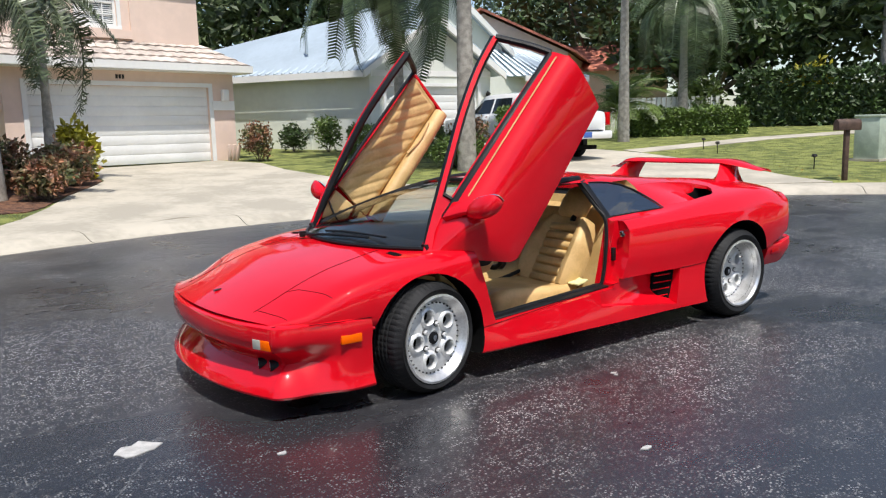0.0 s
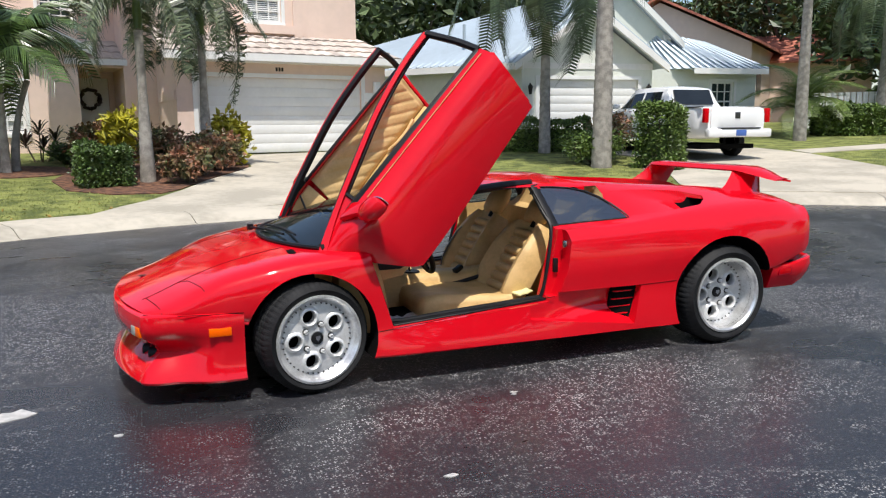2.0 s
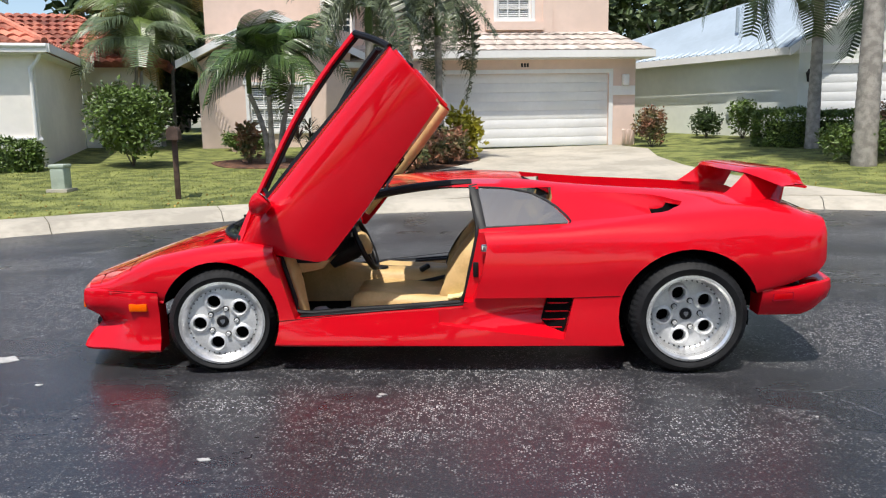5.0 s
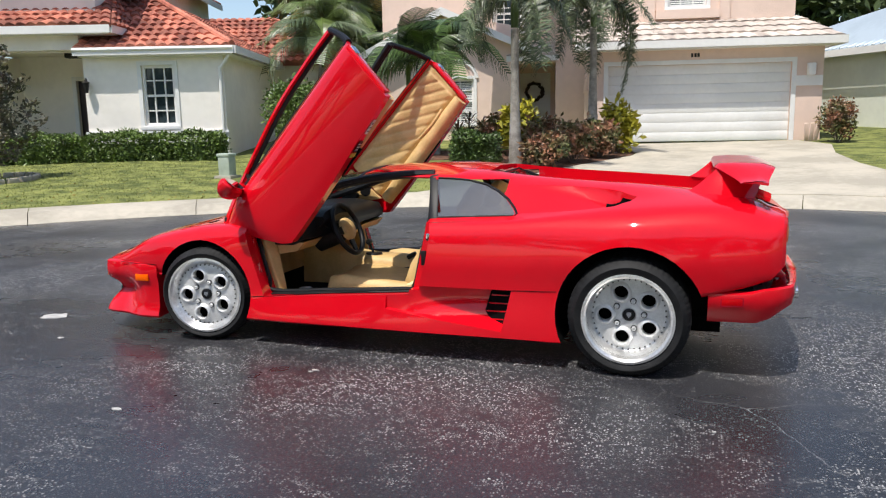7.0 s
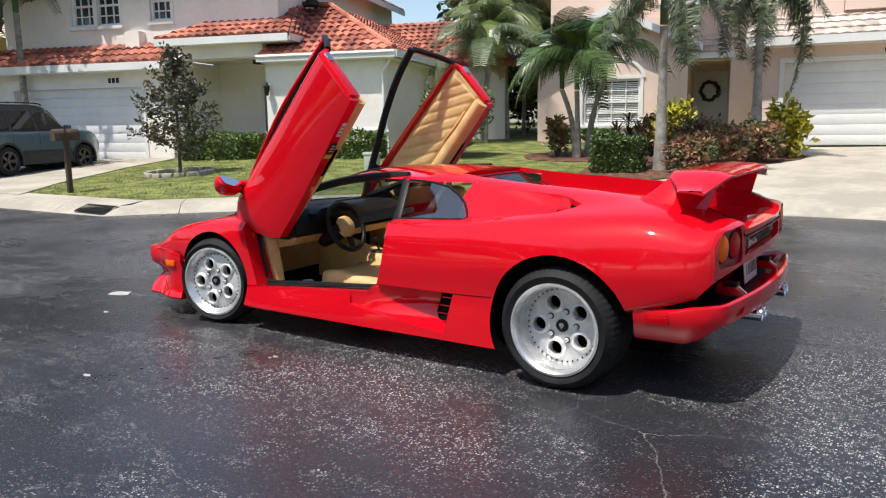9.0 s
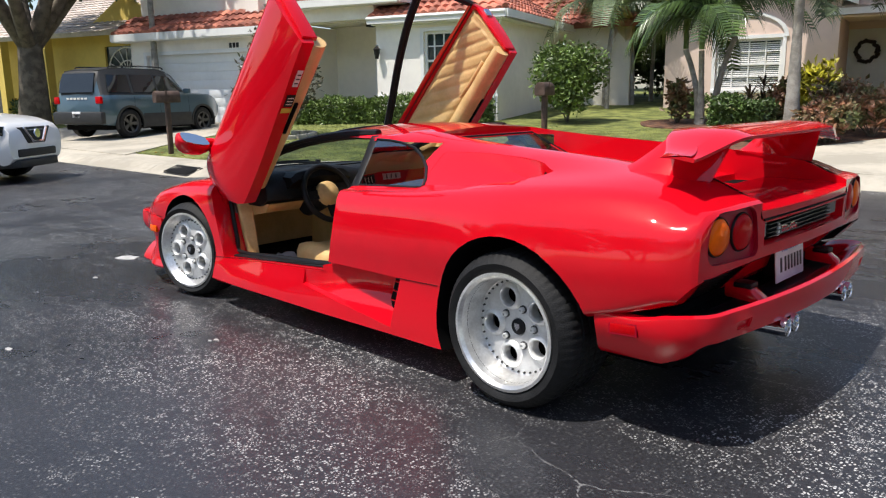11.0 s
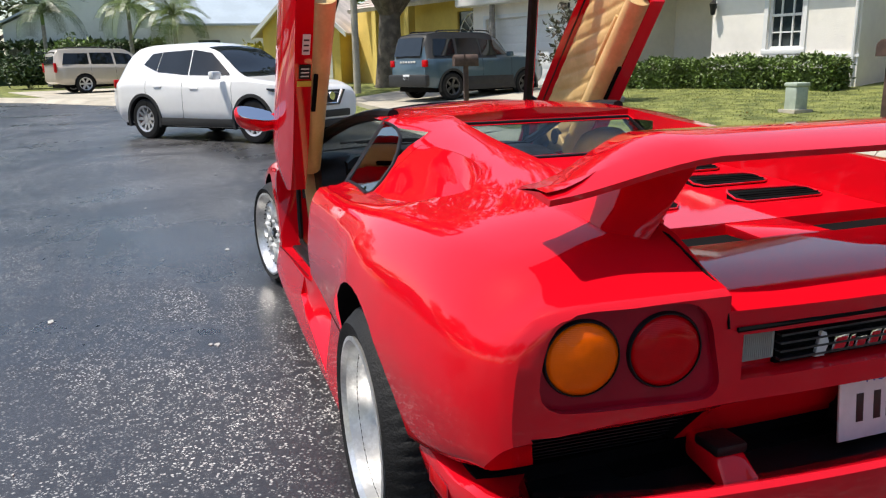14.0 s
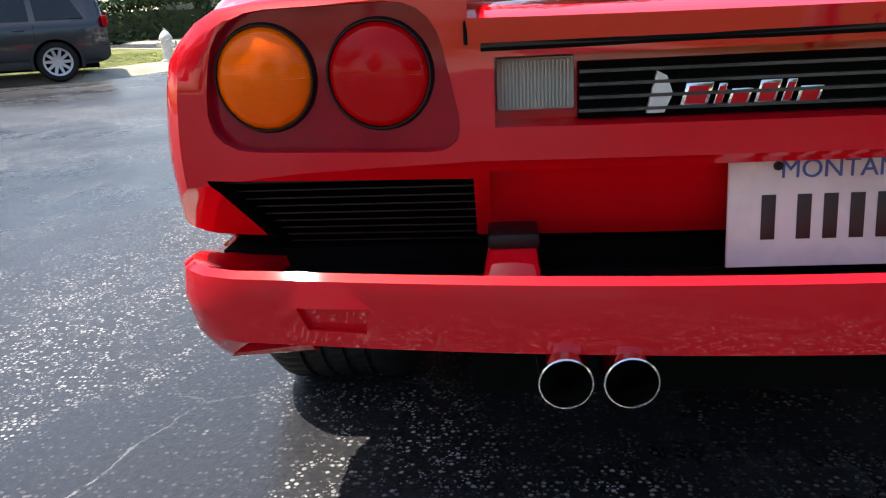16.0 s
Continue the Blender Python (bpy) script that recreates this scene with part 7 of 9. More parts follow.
def leaf_mesh(name, pts, size, mat, rng, long=1.8, up=0.3):
    """Many small pointed leaves round the points."""
    n = len(pts)
    a = rng.normal(size=(n, 3))
    a[:, 2] = a[:, 2] * 0.7 + up * rng.random(n)
    a /= np.linalg.norm(a, axis=1)[:, None]
    b = rng.normal(size=(n, 3))
    b -= (a * b).sum(1)[:, None] * a
    b /= np.linalg.norm(b, axis=1)[:, None]
    s = size * (0.6 + 0.8 * rng.random(n))[:, None]
    c = np.cross(a, b)
    p = np.asarray(pts)
    v = np.stack([p, p + a * s * long * 0.5 + b * s * 0.45 + c * s * 0.15, p + a * s * long, p + a * s * long * 0.5 - b * s * 0.45 + c * s * 0.15], 1).reshape(-1, 3)
    f = np.arange(4 * n).reshape(-1, 4)
    me = bpy.data.meshes.new(name)
    me.from_pydata(v.tolist(), [], f.tolist())
    me.materials.append(mat)
    me.update()
    return me


def blob_points(rng, blobs, n):
    """Points near the skins of several balls, kept outside the others' hearts."""
    out = []
    w = np.array([r[0] * r[1] for _, r in blobs])
    w = w / w.sum()
    for (c, r), k in zip(blobs, (w * n).astype(int) + 1):
        d = rng.normal(size=(k, 3))
        d /= np.linalg.norm(d, axis=1)[:, None]
        out.append(np.array(c) + d * np.array(r) * (0.62 + 0.42 * rng.random(k))[:, None])
    return np.concatenate(out)


def twigs(rng, base, blobs, r=0.012):
    m = M()
    for c, rad in blobs:
        e = Vector(c) + Vector(rng.normal(size=3)) * 0.3 * min(rad)
        m.tube([Vector(base) + Vector((0, 0, 0.0)), Vector(base).lerp(e, 0.5) + Vector(rng.normal(size=3)) * 0.04, e], [r, r * 0.8, r * 0.4], 5)
    return m


def shrub(x, y, w, h, mat, label, n=1500, size=0.06, seed=1, z=None, d=None, category="shrub"):
    rng = np.random.default_rng(seed)
    z = gz(x, y) if z is None else z
    d = d or w
    s = thing("shrub", label, category, at=(x, y, z))
    k = 9
    blobs = []
    for i in range(k):
        a = i * 2.4 + seed
        q = 0.33 * math.sqrt(i / k)
        blobs.append(((w * q * math.cos(a), d * q * math.sin(a), h * (0.42 + 0.2 * rng.random())), (w * 0.26, d * 0.26, h * (0.3 + 0.12 * rng.random()))))
    pts = blob_points(rng, blobs, n)
    pts = pts[pts[:, 2] > 0.02]
    part("foliage", leaf_mesh("foliage", pts, size, mat, rng), s)
    twigs(rng, (0, 0, -0.03), blobs).ob("stem", BARK, s)
    return s


def cordyline(x, y, stems, seed):
    """A clump of cane stems, each ending in a rosette of sword leaves."""
    rng = np.random.default_rng(seed)
    s = thing("cordyline", "dark red cordyline clump by a pink wall", "shrub", at=(x, y, gz(x, y)))
    for dx, dy, h in stems:
        st = M().tube([(dx * 0.4, dy * 0.4, -0.03), (dx * 0.8, dy * 0.8, h * 0.6), (dx, dy, h)], [0.022, 0.018, 0.015], 6).ob("stem", BARK, s)
        v, f = [], []
        for i in range(24):
            a, el = i * 2.4 + rng.random(), 0.15 + 1.1 * i / 24
            d = Vector((math.cos(a) * math.cos(el), math.sin(a) * math.cos(el), math.sin(el)))
            w = Vector((-math.sin(a), math.cos(a), 0)) * 0.032
            b, L = Vector((dx, dy, h - 0.12 + 0.006 * i)), 0.42 + 0.12 * rng.random()
            n = len(v)
            v += [b - w * 0.4, b + d * L * 0.5 - w, b + d * L * 0.85 - Vector((0, 0, 0.07)) - w * 0.7, b + d * L - Vector((0, 0, 0.13)), b + d * L * 0.85 - Vector((0, 0, 0.07)) + w * 0.7, b + d * L * 0.5 + w, b + w * 0.4]
            f += [(n, n + 1, n + 5, n + 6), (n + 1, n + 2, n + 4, n + 5), (n + 2, n + 3, n + 4)]
        me = bpy.data.meshes.new("leaf_rosette")
        me.from_pydata([tuple(p) for p in v], [], f)
        me.materials.append(CORDYLEAF)
        part("leaf_rosette", me, s)
    return s


def hedge(pts, w, h, mat, label, seed=1, n=2600, size=0.05):
    """A clipped hedge along a line of (x, y)."""
    rng = np.random.default_rng(seed)
    x0, y0 = pts[0]
    z0 = gz(x0, y0)
    s = thing("hedge", label, "hedge", at=(x0, y0, z0))
    out = []
    ps = [Vector((*p, 0)) for p in pts]
    L = sum((b - a).length for a, b in zip(ps, ps[1:]))
    st = M()
    for a, b in zip(ps, ps[1:]):
        l = (b - a).length
        k = int(1.7 * n * l / L)
        t = rng.random(k)
        u = (b - a).normalized()
        nn = Vector((u.y, -u.x, 0))
        side = rng.random(k)
        wob = 0.06 * np.sin(t * l * 3.1 + seed) + 0.05 * np.sin(t * l * 7.7)
        cx = np.where(side < 0.4, (rng.random(k) - 0.5) * w, np.where(rng.random(k) < 0.75, 0.5, -0.5) * w + wob + rng.normal(size=k) * 0.035)
        cz = np.where(side < 0.4, h + wob * 0.8 + rng.normal(size=k) * 0.035, rng.random(k) * h)
        px = a.x + u.x * t * l + nn.x * cx
        py = a.y + u.y * t * l + nn.y * cx
        gzv = np.array([gz(q, r) for q, r in zip(px, py)])
        out.append(np.stack([px - x0, py - y0, cz + gzv - z0], 1))
        for i in range(max(2, int(l / 0.45))):
            q = a.lerp(b, (i + 0.5) / max(2, int(l / 0.45)))
            g = gz(q.x, q.y)
            for j in range(3):
                st.tube([(q.x - x0, q.y - y0, g - z0 - 0.03), (q.x - x0 + rng.normal() * 0.12, q.y - y0 + rng.normal() * 0.12, g - z0 + h * 0.85)], [0.014, 0.006], 5)
    for p, q in ((ps[0], ps[1]), (ps[-1], ps[-2])):
        u = (p - q).normalized()
        k = int(n * 0.28 * w / max(w, 1.0)) if L < 8 else int(n * 0.05)
        cx, cz, o = (rng.random(k) - 0.5) * w, rng.random(k) * h, rng.normal(size=k) * 0.05 - 0.02
        out.append(np.stack([p.x + u.y * cx + u.x * o - x0, p.y - u.x * cx + u.y * o - y0, cz + gz(p.x, p.y) - z0], 1))
    part("foliage", leaf_mesh("foliage", np.concatenate(out), size, mat, rng), s)
    tagged(st.ob("stem", BARK, s), kind="stuff")
    core = M()
    for a, b in zip(ps, ps[1:]):
        u = (b - a).normalized()
        nn = Vector((u.y, -u.x, 0)) * w * 0.27
        za, zb = gz(a.x, a.y) - z0, gz(b.x, b.y) - z0
        o = Vector((x0, y0, 0))
        a2, b2 = a + u * 0.25, b - u * 0.25
        core.hull2([a2 - nn - o + Vector((0, 0, za)), a2 + nn - o + Vector((0, 0, za)), a2 + nn - o + Vector((0, 0, za + h * 0.74)), a2 - nn - o + Vector((0, 0, za + h * 0.74))], [b2 - nn - o + Vector((0, 0, zb)), b2 + nn - o + Vector((0, 0, zb)), b2 + nn - o + Vector((0, 0, zb + h * 0.74)), b2 - nn - o + Vector((0, 0, zb + h * 0.74))])
    core.ob("inner_growth", DARKLEAF, s)
    return s


def frond(rng, L, droop, leaflet, pairs=54, plume=0.0, rise=0.7, wide=1.0, hang=0.28):
    """One feather leaf along +x, arching down; returns (rib mesh data, leaflet mesh data)."""
    rib = []
    for i in range(12):
        t = i / 11
        rib.append(Vector((L * (t - 0.18 * droop * t * t), 0, L * (rise * t - (0.55 + 0.55 * droop) * t * t))))
    lv, lf = [], []
    for i in range(pairs):
        t = 0.12 + 0.88 * i / (pairs - 1)
        k = t * 11
        j = min(int(k), 10)
        p = rib[j].lerp(rib[j + 1], k - j)
        d = (rib[j + 1] - rib[j]).normalized()
        ln = leaflet * (0.55 + 0.75 * math.sin(math.pi * (0.12 + 0.80 * t)))
        for s in (-1, 1):
            for q in range(3 if plume else 1):
                tilt = (rng.random() - 0.5) * plume * 2.2
                o = Vector((0.35 * d.x, s * 0.9, -0.25 + tilt)).normalized()
                e = p + o * ln * 0.6 + Vector((0.1 * ln, 0, 0.02 * ln))
                e2 = p + o * ln + d * ln * 0.25 + Vector((0, 0, -hang * ln)) + Vector(rng.normal(size=3)) * 0.05 * ln * (wide > 1)
                wv = d * (0.010 * leaflet + 0.0028) * wide
                n = len(lv)
                lv += [p - wv, e - wv * 0.9, e2, e + wv * 0.9, p + wv]
                lf += [(n, n + 1, n + 3, n + 4), (n + 1, n + 2, n + 3)]
    return rib, lv, lf


def palm(x, y, h, r, label, fronds=15, L=1.9, leaflet=0.42, droop=0.8, lean=(0, 0), seed=1, mat=None, plume=0.0, swell=1.3, rise=0.7, aged=0, z=None, shaft=True, up=(-0.25, 0.95), pairs=54, wide=1.0, hang=0.28):
    rng = np.random.default_rng(seed)
    z = gz(x, y) if z is None else z
    p = thing("palm_tree", label, "palm tree", at=(x, y, z))
    mat = mat or PALMLEAF
    path, rad = [], []
    n = max(10, int(h / 0.09))
    for i in range(n + 1):
        t = i / n
        path.append((lean[0] * t * t, lean[1] * t * t, h * t - 0.03))
        rad.append(r * (swell - (swell - 0.82) * min(1, t * 1.6)) * (1 + (0.035 if i % 2 else -0.02)))
    M().tube(path, rad, 12).ob("trunk", TRUNK, p, smooth=60)
    top = Vector((lean[0], lean[1], h))
    if shaft:
        M().tube([top, top + Vector((0, 0, 0.35)), top + Vector((0, 0, 0.75))], [r * 0.8, r * 0.85, r * 0.4], 10).ob("crownshaft", LEAF, p, smooth=60)
        top = top + Vector((0, 0, 0.6))
    kinds = [frond(rng, 1.0, droop * (0.8 + 0.4 * rng.random()), leaflet / L, pairs, plume, rise, wide, hang) for _ in range(3)]
    rm, lm = [], []
    for k, (rib, lv, lf) in enumerate(kinds):
        me = bpy.data.meshes.new("leaf_blade")
        me.from_pydata([tuple(v) for v in lv], [], lf)
        me.materials.append(mat)
        lm.append(me)
        rm.append(M().tube(rib, [0.018 - 0.0013 * i for i in range(12)], 5).mesh("rib", mat))
    old = None
    if aged:
        old = lm[0].copy()
        old.materials.clear()
        old.materials.append(AGEDLEAF)
    for i in range(fronds):
        a = i * 2.39996 + seed
        t = i / max(1, fronds - 1)
        pitch = math.degrees(up[0] + (up[1] - up[0]) * t)
        s = L * (0.8 + 0.35 * rng.random())
        f = new("frond")
        f.parent = p
        f.matrix_local = Matrix.Translation(top) @ pose(0, 0, 0, 0, 0, math.degrees(a)) @ pose(0, 0, 0, 0, -pitch + rng.normal() * 6, 0) @ Matrix.Scale(s, 4)
        k = i % 3
        part("rib", rm[k], f)
        tagged(part("leaf_blade", old if i < aged else lm[k], f), kind="stuff")
    return p


def tree(x, y, h, spread, label, trunk=0.2, mat=None, seed=1, n=5000, size=0.16, clear=0.35, z=None, limbs=7, low=0.3):
    rng = np.random.default_rng(seed)
    z = gz(x, y) if z is None else z
    t = thing("tree", label, "tree", at=(x, y, z))
    mat = mat or OAKLEAF
    m = M()
    fork = h * clear
    m.tube([(0, 0, -0.1), (0.02 * h, 0, fork * 0.5), (0, 0.01 * h, fork * 1.05)], [trunk * 1.25, trunk, trunk * 0.85], 10)
    blobs = []
    for i in range(limbs):
        a = i * 2.4 + seed
        q = spread * (0.25 + 0.3 * rng.random())
        e = Vector((q * math.cos(a), q * math.sin(a), fork + (h - fork) * (low + 0.45 * rng.random())))
        m.tube([(0, 0.01 * h, fork * 0.95), Vector((0, 0, fork)).lerp(e, 0.5) + Vector((0, 0, -0.05 * h)), e], [trunk * 0.6, trunk * 0.38, trunk * 0.12], 7)
        for j in range(3):
            c = e + Vector(rng.normal(size=3)) * spread * 0.13
            blobs.append((tuple(c), tuple(np.array((spread * 0.2, spread * 0.2, (h - fork) * 0.17)) * (0.7 + 0.6 * rng.random()))))
    m.ob("trunk", BARK, t, smooth=60)
    part("crown", leaf_mesh("crown", blob_points(rng, blobs, n), size, mat, rng), t)
    return t


def young_tree(x, y):
    """An airy, pointed young tree: a leader with whorls of rising twigs, leafy to their tips."""
    rng = np.random.default_rng(25)
    t = thing("tree", "small young tree with dark glossy leaves on a lawn", "tree", at=(x, y, gz(x, y)))
    m = M()
    m.tube([(0, 0, -0.05), (0.02, 0.01, 0.9), (-0.01, 0.03, 1.9), (0.04, 0.0, 2.75)], [0.045, 0.036, 0.022, 0.006], 8)
    pts = []
    for i in range(46):
        f = i / 45
        z = 0.42 + 2.2 * f
        a = i * 2.39996
        r = (1.02 * (1 - f) ** 0.75 + 0.10) * (0.72 + 0.45 * rng.random()) * (0.75 if f < 0.08 else 1)
        b = Vector((0.02, 0.01, z))
        e = b + Vector((r * math.cos(a), r * math.sin(a), 0.18 + 0.32 * rng.random()))
        k = b.lerp(e, 0.5) + Vector((0, 0, -0.04))
        m.tube([b, k, e], [0.012, 0.008, 0.003], 5)
        for q in range(int(26 + 52 * r)):
            u = 0.22 + 0.82 * rng.random() ** 0.8
            c = (b.lerp(k, u * 2) if u < 0.5 else k.lerp(e, u * 2 - 1)) + Vector(rng.normal(size=3)) * 0.06
            pts.append(tuple(c))
    for q in range(60):
        pts.append((0.03 + rng.normal() * 0.07, rng.normal() * 0.07, 2.45 + 0.42 * rng.random()))
    m.ob("trunk", BARK, t, smooth=60)
    part("crown", leaf_mesh("crown", np.array(pts), 0.062, GLOSSLEAF, rng, 2.0, 0.5), t)
    return t


# palms and shrubs by the pink house
palm(-2.1, 11.7, 3.0, 0.105, "grey-trunked foxtail palm with bushy drooping fronds", 10, 1.9, 0.34, 1.5, seed=3, mat=FOXLEAF, plume=1.0, swell=1.5, up=(-0.45, 0.75), pairs=46, wide=1.5)
palm(-0.75, 14.4, 3.1, 0.105, "grey-trunked foxtail palm with bushy drooping fronds", 10, 1.9, 0.34, 1.55, seed=8, mat=FOXLEAF, plume=1.0, swell=1.5, up=(-0.55, 0.6), pairs=46, wide=1.5)
for q, (dx, dy, hh, lx, ly) in enumerate(((-0.05, 0, 1.75, -0.45, 0.1), (0.2, 0.2, 2.0, 0.35, 0.2), (0.08, -0.2, 1.7, 0.05, -0.2))):
    palm(-5.0 + dx, 14.1 + dy, hh, 0.075, "slim green palm with arching feather fronds", 8, 1.75, 0.42, 1.15, (lx, ly), seed=20 + q, mat=GLOSSPALM, swell=1.4, up=(-0.05, 1.15), pairs=30, wide=2.6, hang=0.75)
hedge([(-3.35, 11.35), (-2.45, 11.45)], 0.95, 0.72, HEDGELEAF, "dense clipped green hedge at the foot of a palm", 2, 3200, 0.042)
shrub(-1.35, 11.35, 1.0, 0.85, CROTON, "red-brown croton shrub in bark mulch", 1500, 0.07, 3)
shrub(-0.95, 12.6, 1.1, 0.95, CROTON, "red-brown croton shrub in bark mulch", 1600, 0.07, 4)
shrub(-0.5, 13.7, 1.0, 1.0, CROTON, "red-brown croton shrub in bark mulch", 1500, 0.07, 5)
shrub(-0.15, 14.9, 0.9, 1.35, GOLDLEAF, "yellow-green variegated shrub by a garage", 900, 0.11, 6)
shrub(-2.6, 14.3, 1.0, 1.4, GOLDLEAF, "yellow-green variegated shrub before a porch", 1200, 0.12, 7)
shrub(-3.3, 14.9, 1.0, 1.15, CROTON, "dark red croton shrub before a porch", 1600, 0.07, 8)
shrub(-1.8, 13.3, 1.1, 1.1, CROTON, "dark red croton shrub before a porch", 1400, 0.07, 9)
shrub(-5.55, 14.05, 0.6, 1.1, CROTON, "dark red croton shrub under a palm", 520, 0.085, 10)
cordyline(-4.55, 16.6, ((0, 0, 0.75), (0.35, 0.1, 0.55), (-0.3, -0.1, 0.45), (0.1, -0.3, 0.35)), 11)
cordyline(-3.75, 16.4, ((0, 0, 0.6), (0.25, -0.1, 0.4)), 12)
shrub(-3.9, 15.9, 0.9, 0.55, HEDGELEAF, "low dark green shrub by a wall", 1400, 0.06, 12)
shrub(-7.15, 18.1, 0.9, 0.55, LEAF, "low green shrub by a pink wall", 1200, 0.06, 13)
shrub(-6.35, 18.2, 0.65, 0.5, LEAF, "low green shrub by a pink wall", 900, 0.06, 14)
shrub(5.25, 17.55, 0.95, 1.25, CROTON, "dark red shrub at a garage corner", 1700, 0.06, 15)
# between the pink and the mint house
shrub(7.6, 20.2, 1.1, 1.0, DARKLEAF, "dark green shrub by a mint wall", 1500, 0.06, 16)
shrub(8.5, 19.4, 1.0, 1.35, LEAF, "green shrub by a mint wall", 1500, 0.06, 17)
hedge([(8.0, 16.9), (10.5, 15.6)], 0.9, 0.9, LEAF, "low green flowering hedge on a lawn", 18, 4200, 0.05)
shrub(8.55, 12.2, 1.9, 0.95, LEAF, "flowering green shrub on a lawn edge", 3000, 0.055, 19)
hedge([(9.1, 10.52), (9.75, 10.76)], 1.0, 1.4, LEAF, "square clipped green hedge beside a driveway", 20, 3400, 0.055)
shrub(9.6, 13.0, 1.3, 1.35, CROTON, "dark red shrub behind a hedge", 1800, 0.06, 21)
palm(8.3, 11.4, 8.2, 0.2, "tall grey palm trunk with its crown high above", 18, 3.0, 0.6, 1.5, seed=31, swell=1.25, up=(-0.7, 0.7), pairs=70, wide=2.0, hang=0.6)
palm(9.0, 15.6, 5.4, 0.15, "palm with long hanging feather fronds", 16, 3.2, 0.55, 1.6, seed=33, swell=1.2, up=(-0.7, 0.5), pairs=70, wide=2.0, hang=0.6)
# by the cream house
hedge([(-15.5, 10.4), (-9.95, 12.2)], 0.75, 0.62, LEAF, "low clipped green hedge before a cream wall", 23, 7000, 0.05)
shrub(-8.2, 13.3, 2.0, 2.15, LEAF, "large rounded green shrub beside a cream house", 5200, 0.07, 24)
young_tree(-12.1, 7.3)
for q, (tx, ty, th) in enumerate(((-9.9, 17.9, 2.4), (-10.5, 18.7, 3.2), (-10.0, 19.6, 3.9), (-10.9, 20.6, 3.0), (-10.3, 21.4, 4.8), (-11.6, 22.3, 4.2), (-9.6, 22.8, 5.2))):
    palm(tx, ty, th, 0.06, "clump palm with yellowing stems beside a house", 11, 2.2, 0.5, 0.9, (.3 * math.sin(q * 2.2), .2), seed=140 + q, mat=PALMLEAF if q % 2 == 0 else FANLEAF, aged=1, pairs=40, wide=1.6, hang=0.5)
for q, (tx, ty, tw, th) in enumerate(((-11.2, 23.5, 3.0, 3.6), (-9.6, 24.5, 2.6, 4.2), (-13.0, 23.0, 2.8, 3.2))):
    shrub(tx, ty, tw, th, DARKLEAF, "tall dark shrub in the shade between two houses", 3200, 0.13, 150 + q)
# by the yellow house
tree(-25.5, 6.4, 10.5, 9.0, "broad grey-barked shade tree before a yellow house", 0.46, OAKLEAF, 45, 9000, 0.22, 0.25, limbs=9, low=0.55)
palm(-21.6, 9.0, 4.6, 0.11, "slim palm beside a driveway", 11, 2.0, 0.5, 1.0, seed=46)
hedge([(-33.0, 8.2), (-27.5, 9.8)], 0.9, 0.9, DARKLEAF, "low dark green hedge before a yellow house", 47, 2600, 0.08)
# lawns beyond the pickup
hedge([(21.0, 16.9), (24.4, 14.3)], 1.5, 0.95, LEAF, "clipped green hedge on a far lawn", 48, 5200, 0.08)
palm(18.5, 15.2, 8.0, 0.17, "tall pale palm trunk on a lawn", 15, 3.4, 0.7, 1.3, seed=51, swell=1.3, up=(-0.6, .8))
palm(25.6, 18.0, 5.0, 0.2, "palm with hanging feather fronds by a white fence", 16, 3.6, 0.7, 1.5, seed=52, up=(-0.6, .7))
palm(34.5, 13.5, 6.5, 0.22, "palm by a dark hedge", 16, 3.4, 0.7, 1.2, seed=53)
palm(20.6, 17.2, 0.9, 0.16, "bushy low palm with arching fronds beside a driveway", 18, 2.3, 0.5, 0.9, seed=54, mat=FANLEAF, shaft=False, up=(-0.2, 1.2))
hedge([(28.5, 17.0), (34.5, 8.0), (37.0, 1.0)], 2.0, 2.3, DARKLEAF, "tall dark green hedge along a far lot", 55, 7000, 0.16)
for q, (tx, ty, tw, th) in enumerate(((27.5, 18.6, 2.4, 2.4), (30.5, 15.0, 2.6, 2.8), (32.5, 11.5, 2.4, 2.6))):
    shrub(tx, ty, tw, th, (GOLDLEAF if q == 1 else FANLEAF), "lush yellow-green tropical shrub before dark trees", 1800, 0.17, 60 + q)
for q, (tx, ty, th, tw) in enumerate(((12, 38, 10.5, 9), (19, 36, 11, 10), (31, 41, 12, 10), (34, 30, 12.5, 10), (37, 21, 12, 10), (41, 14, 12, 10), (43, 6, 11, 9), (4, 40, 10.5, 9), (-6, 38, 9, 8), (-13, 29, 8.5, 7), (36, 36, 9, 8), (33, 22, 8.5, 8))):
    tree(tx, ty, th, tw, "dense dark green shade tree behind the houses", 0.3, DARKLEAF if q % 2 else OAKLEAF, 70 + q, 4200, 0.34, 0.14, limbs=10)
# far end of the street
hedge([(-50, 4), (-52, -8), (-50, -20), (-40, -33)], 2.2, 2.4, DARKLEAF, "tall dark green hedge across the far street", 90, 9000, 0.2)
for q, (tx, ty, th) in enumerate(((-48.5, -24.0, 2.9), (-48.0, -25.5, 3.2), (-47.5, -22.8, 3.0), (-49.0, -27.0, 3.4), (-50.5, -16.5, 3.0), (-50.6, -14.5, 3.2), (-46.5, -8.0, 3.4), (-43.0, -1.0, 3.0), (-54.0, -6.0, 5.0), (-45.5, -3.4, 3.6))):
    palm(tx, ty, th, 0.13, "slim palm at the far end of the street", 12, 2.4, 0.6, 1.0, (0.3 * math.sin(q * 2), 0), seed=91 + q, mat=FANLEAF if q % 2 else PALMLEAF)
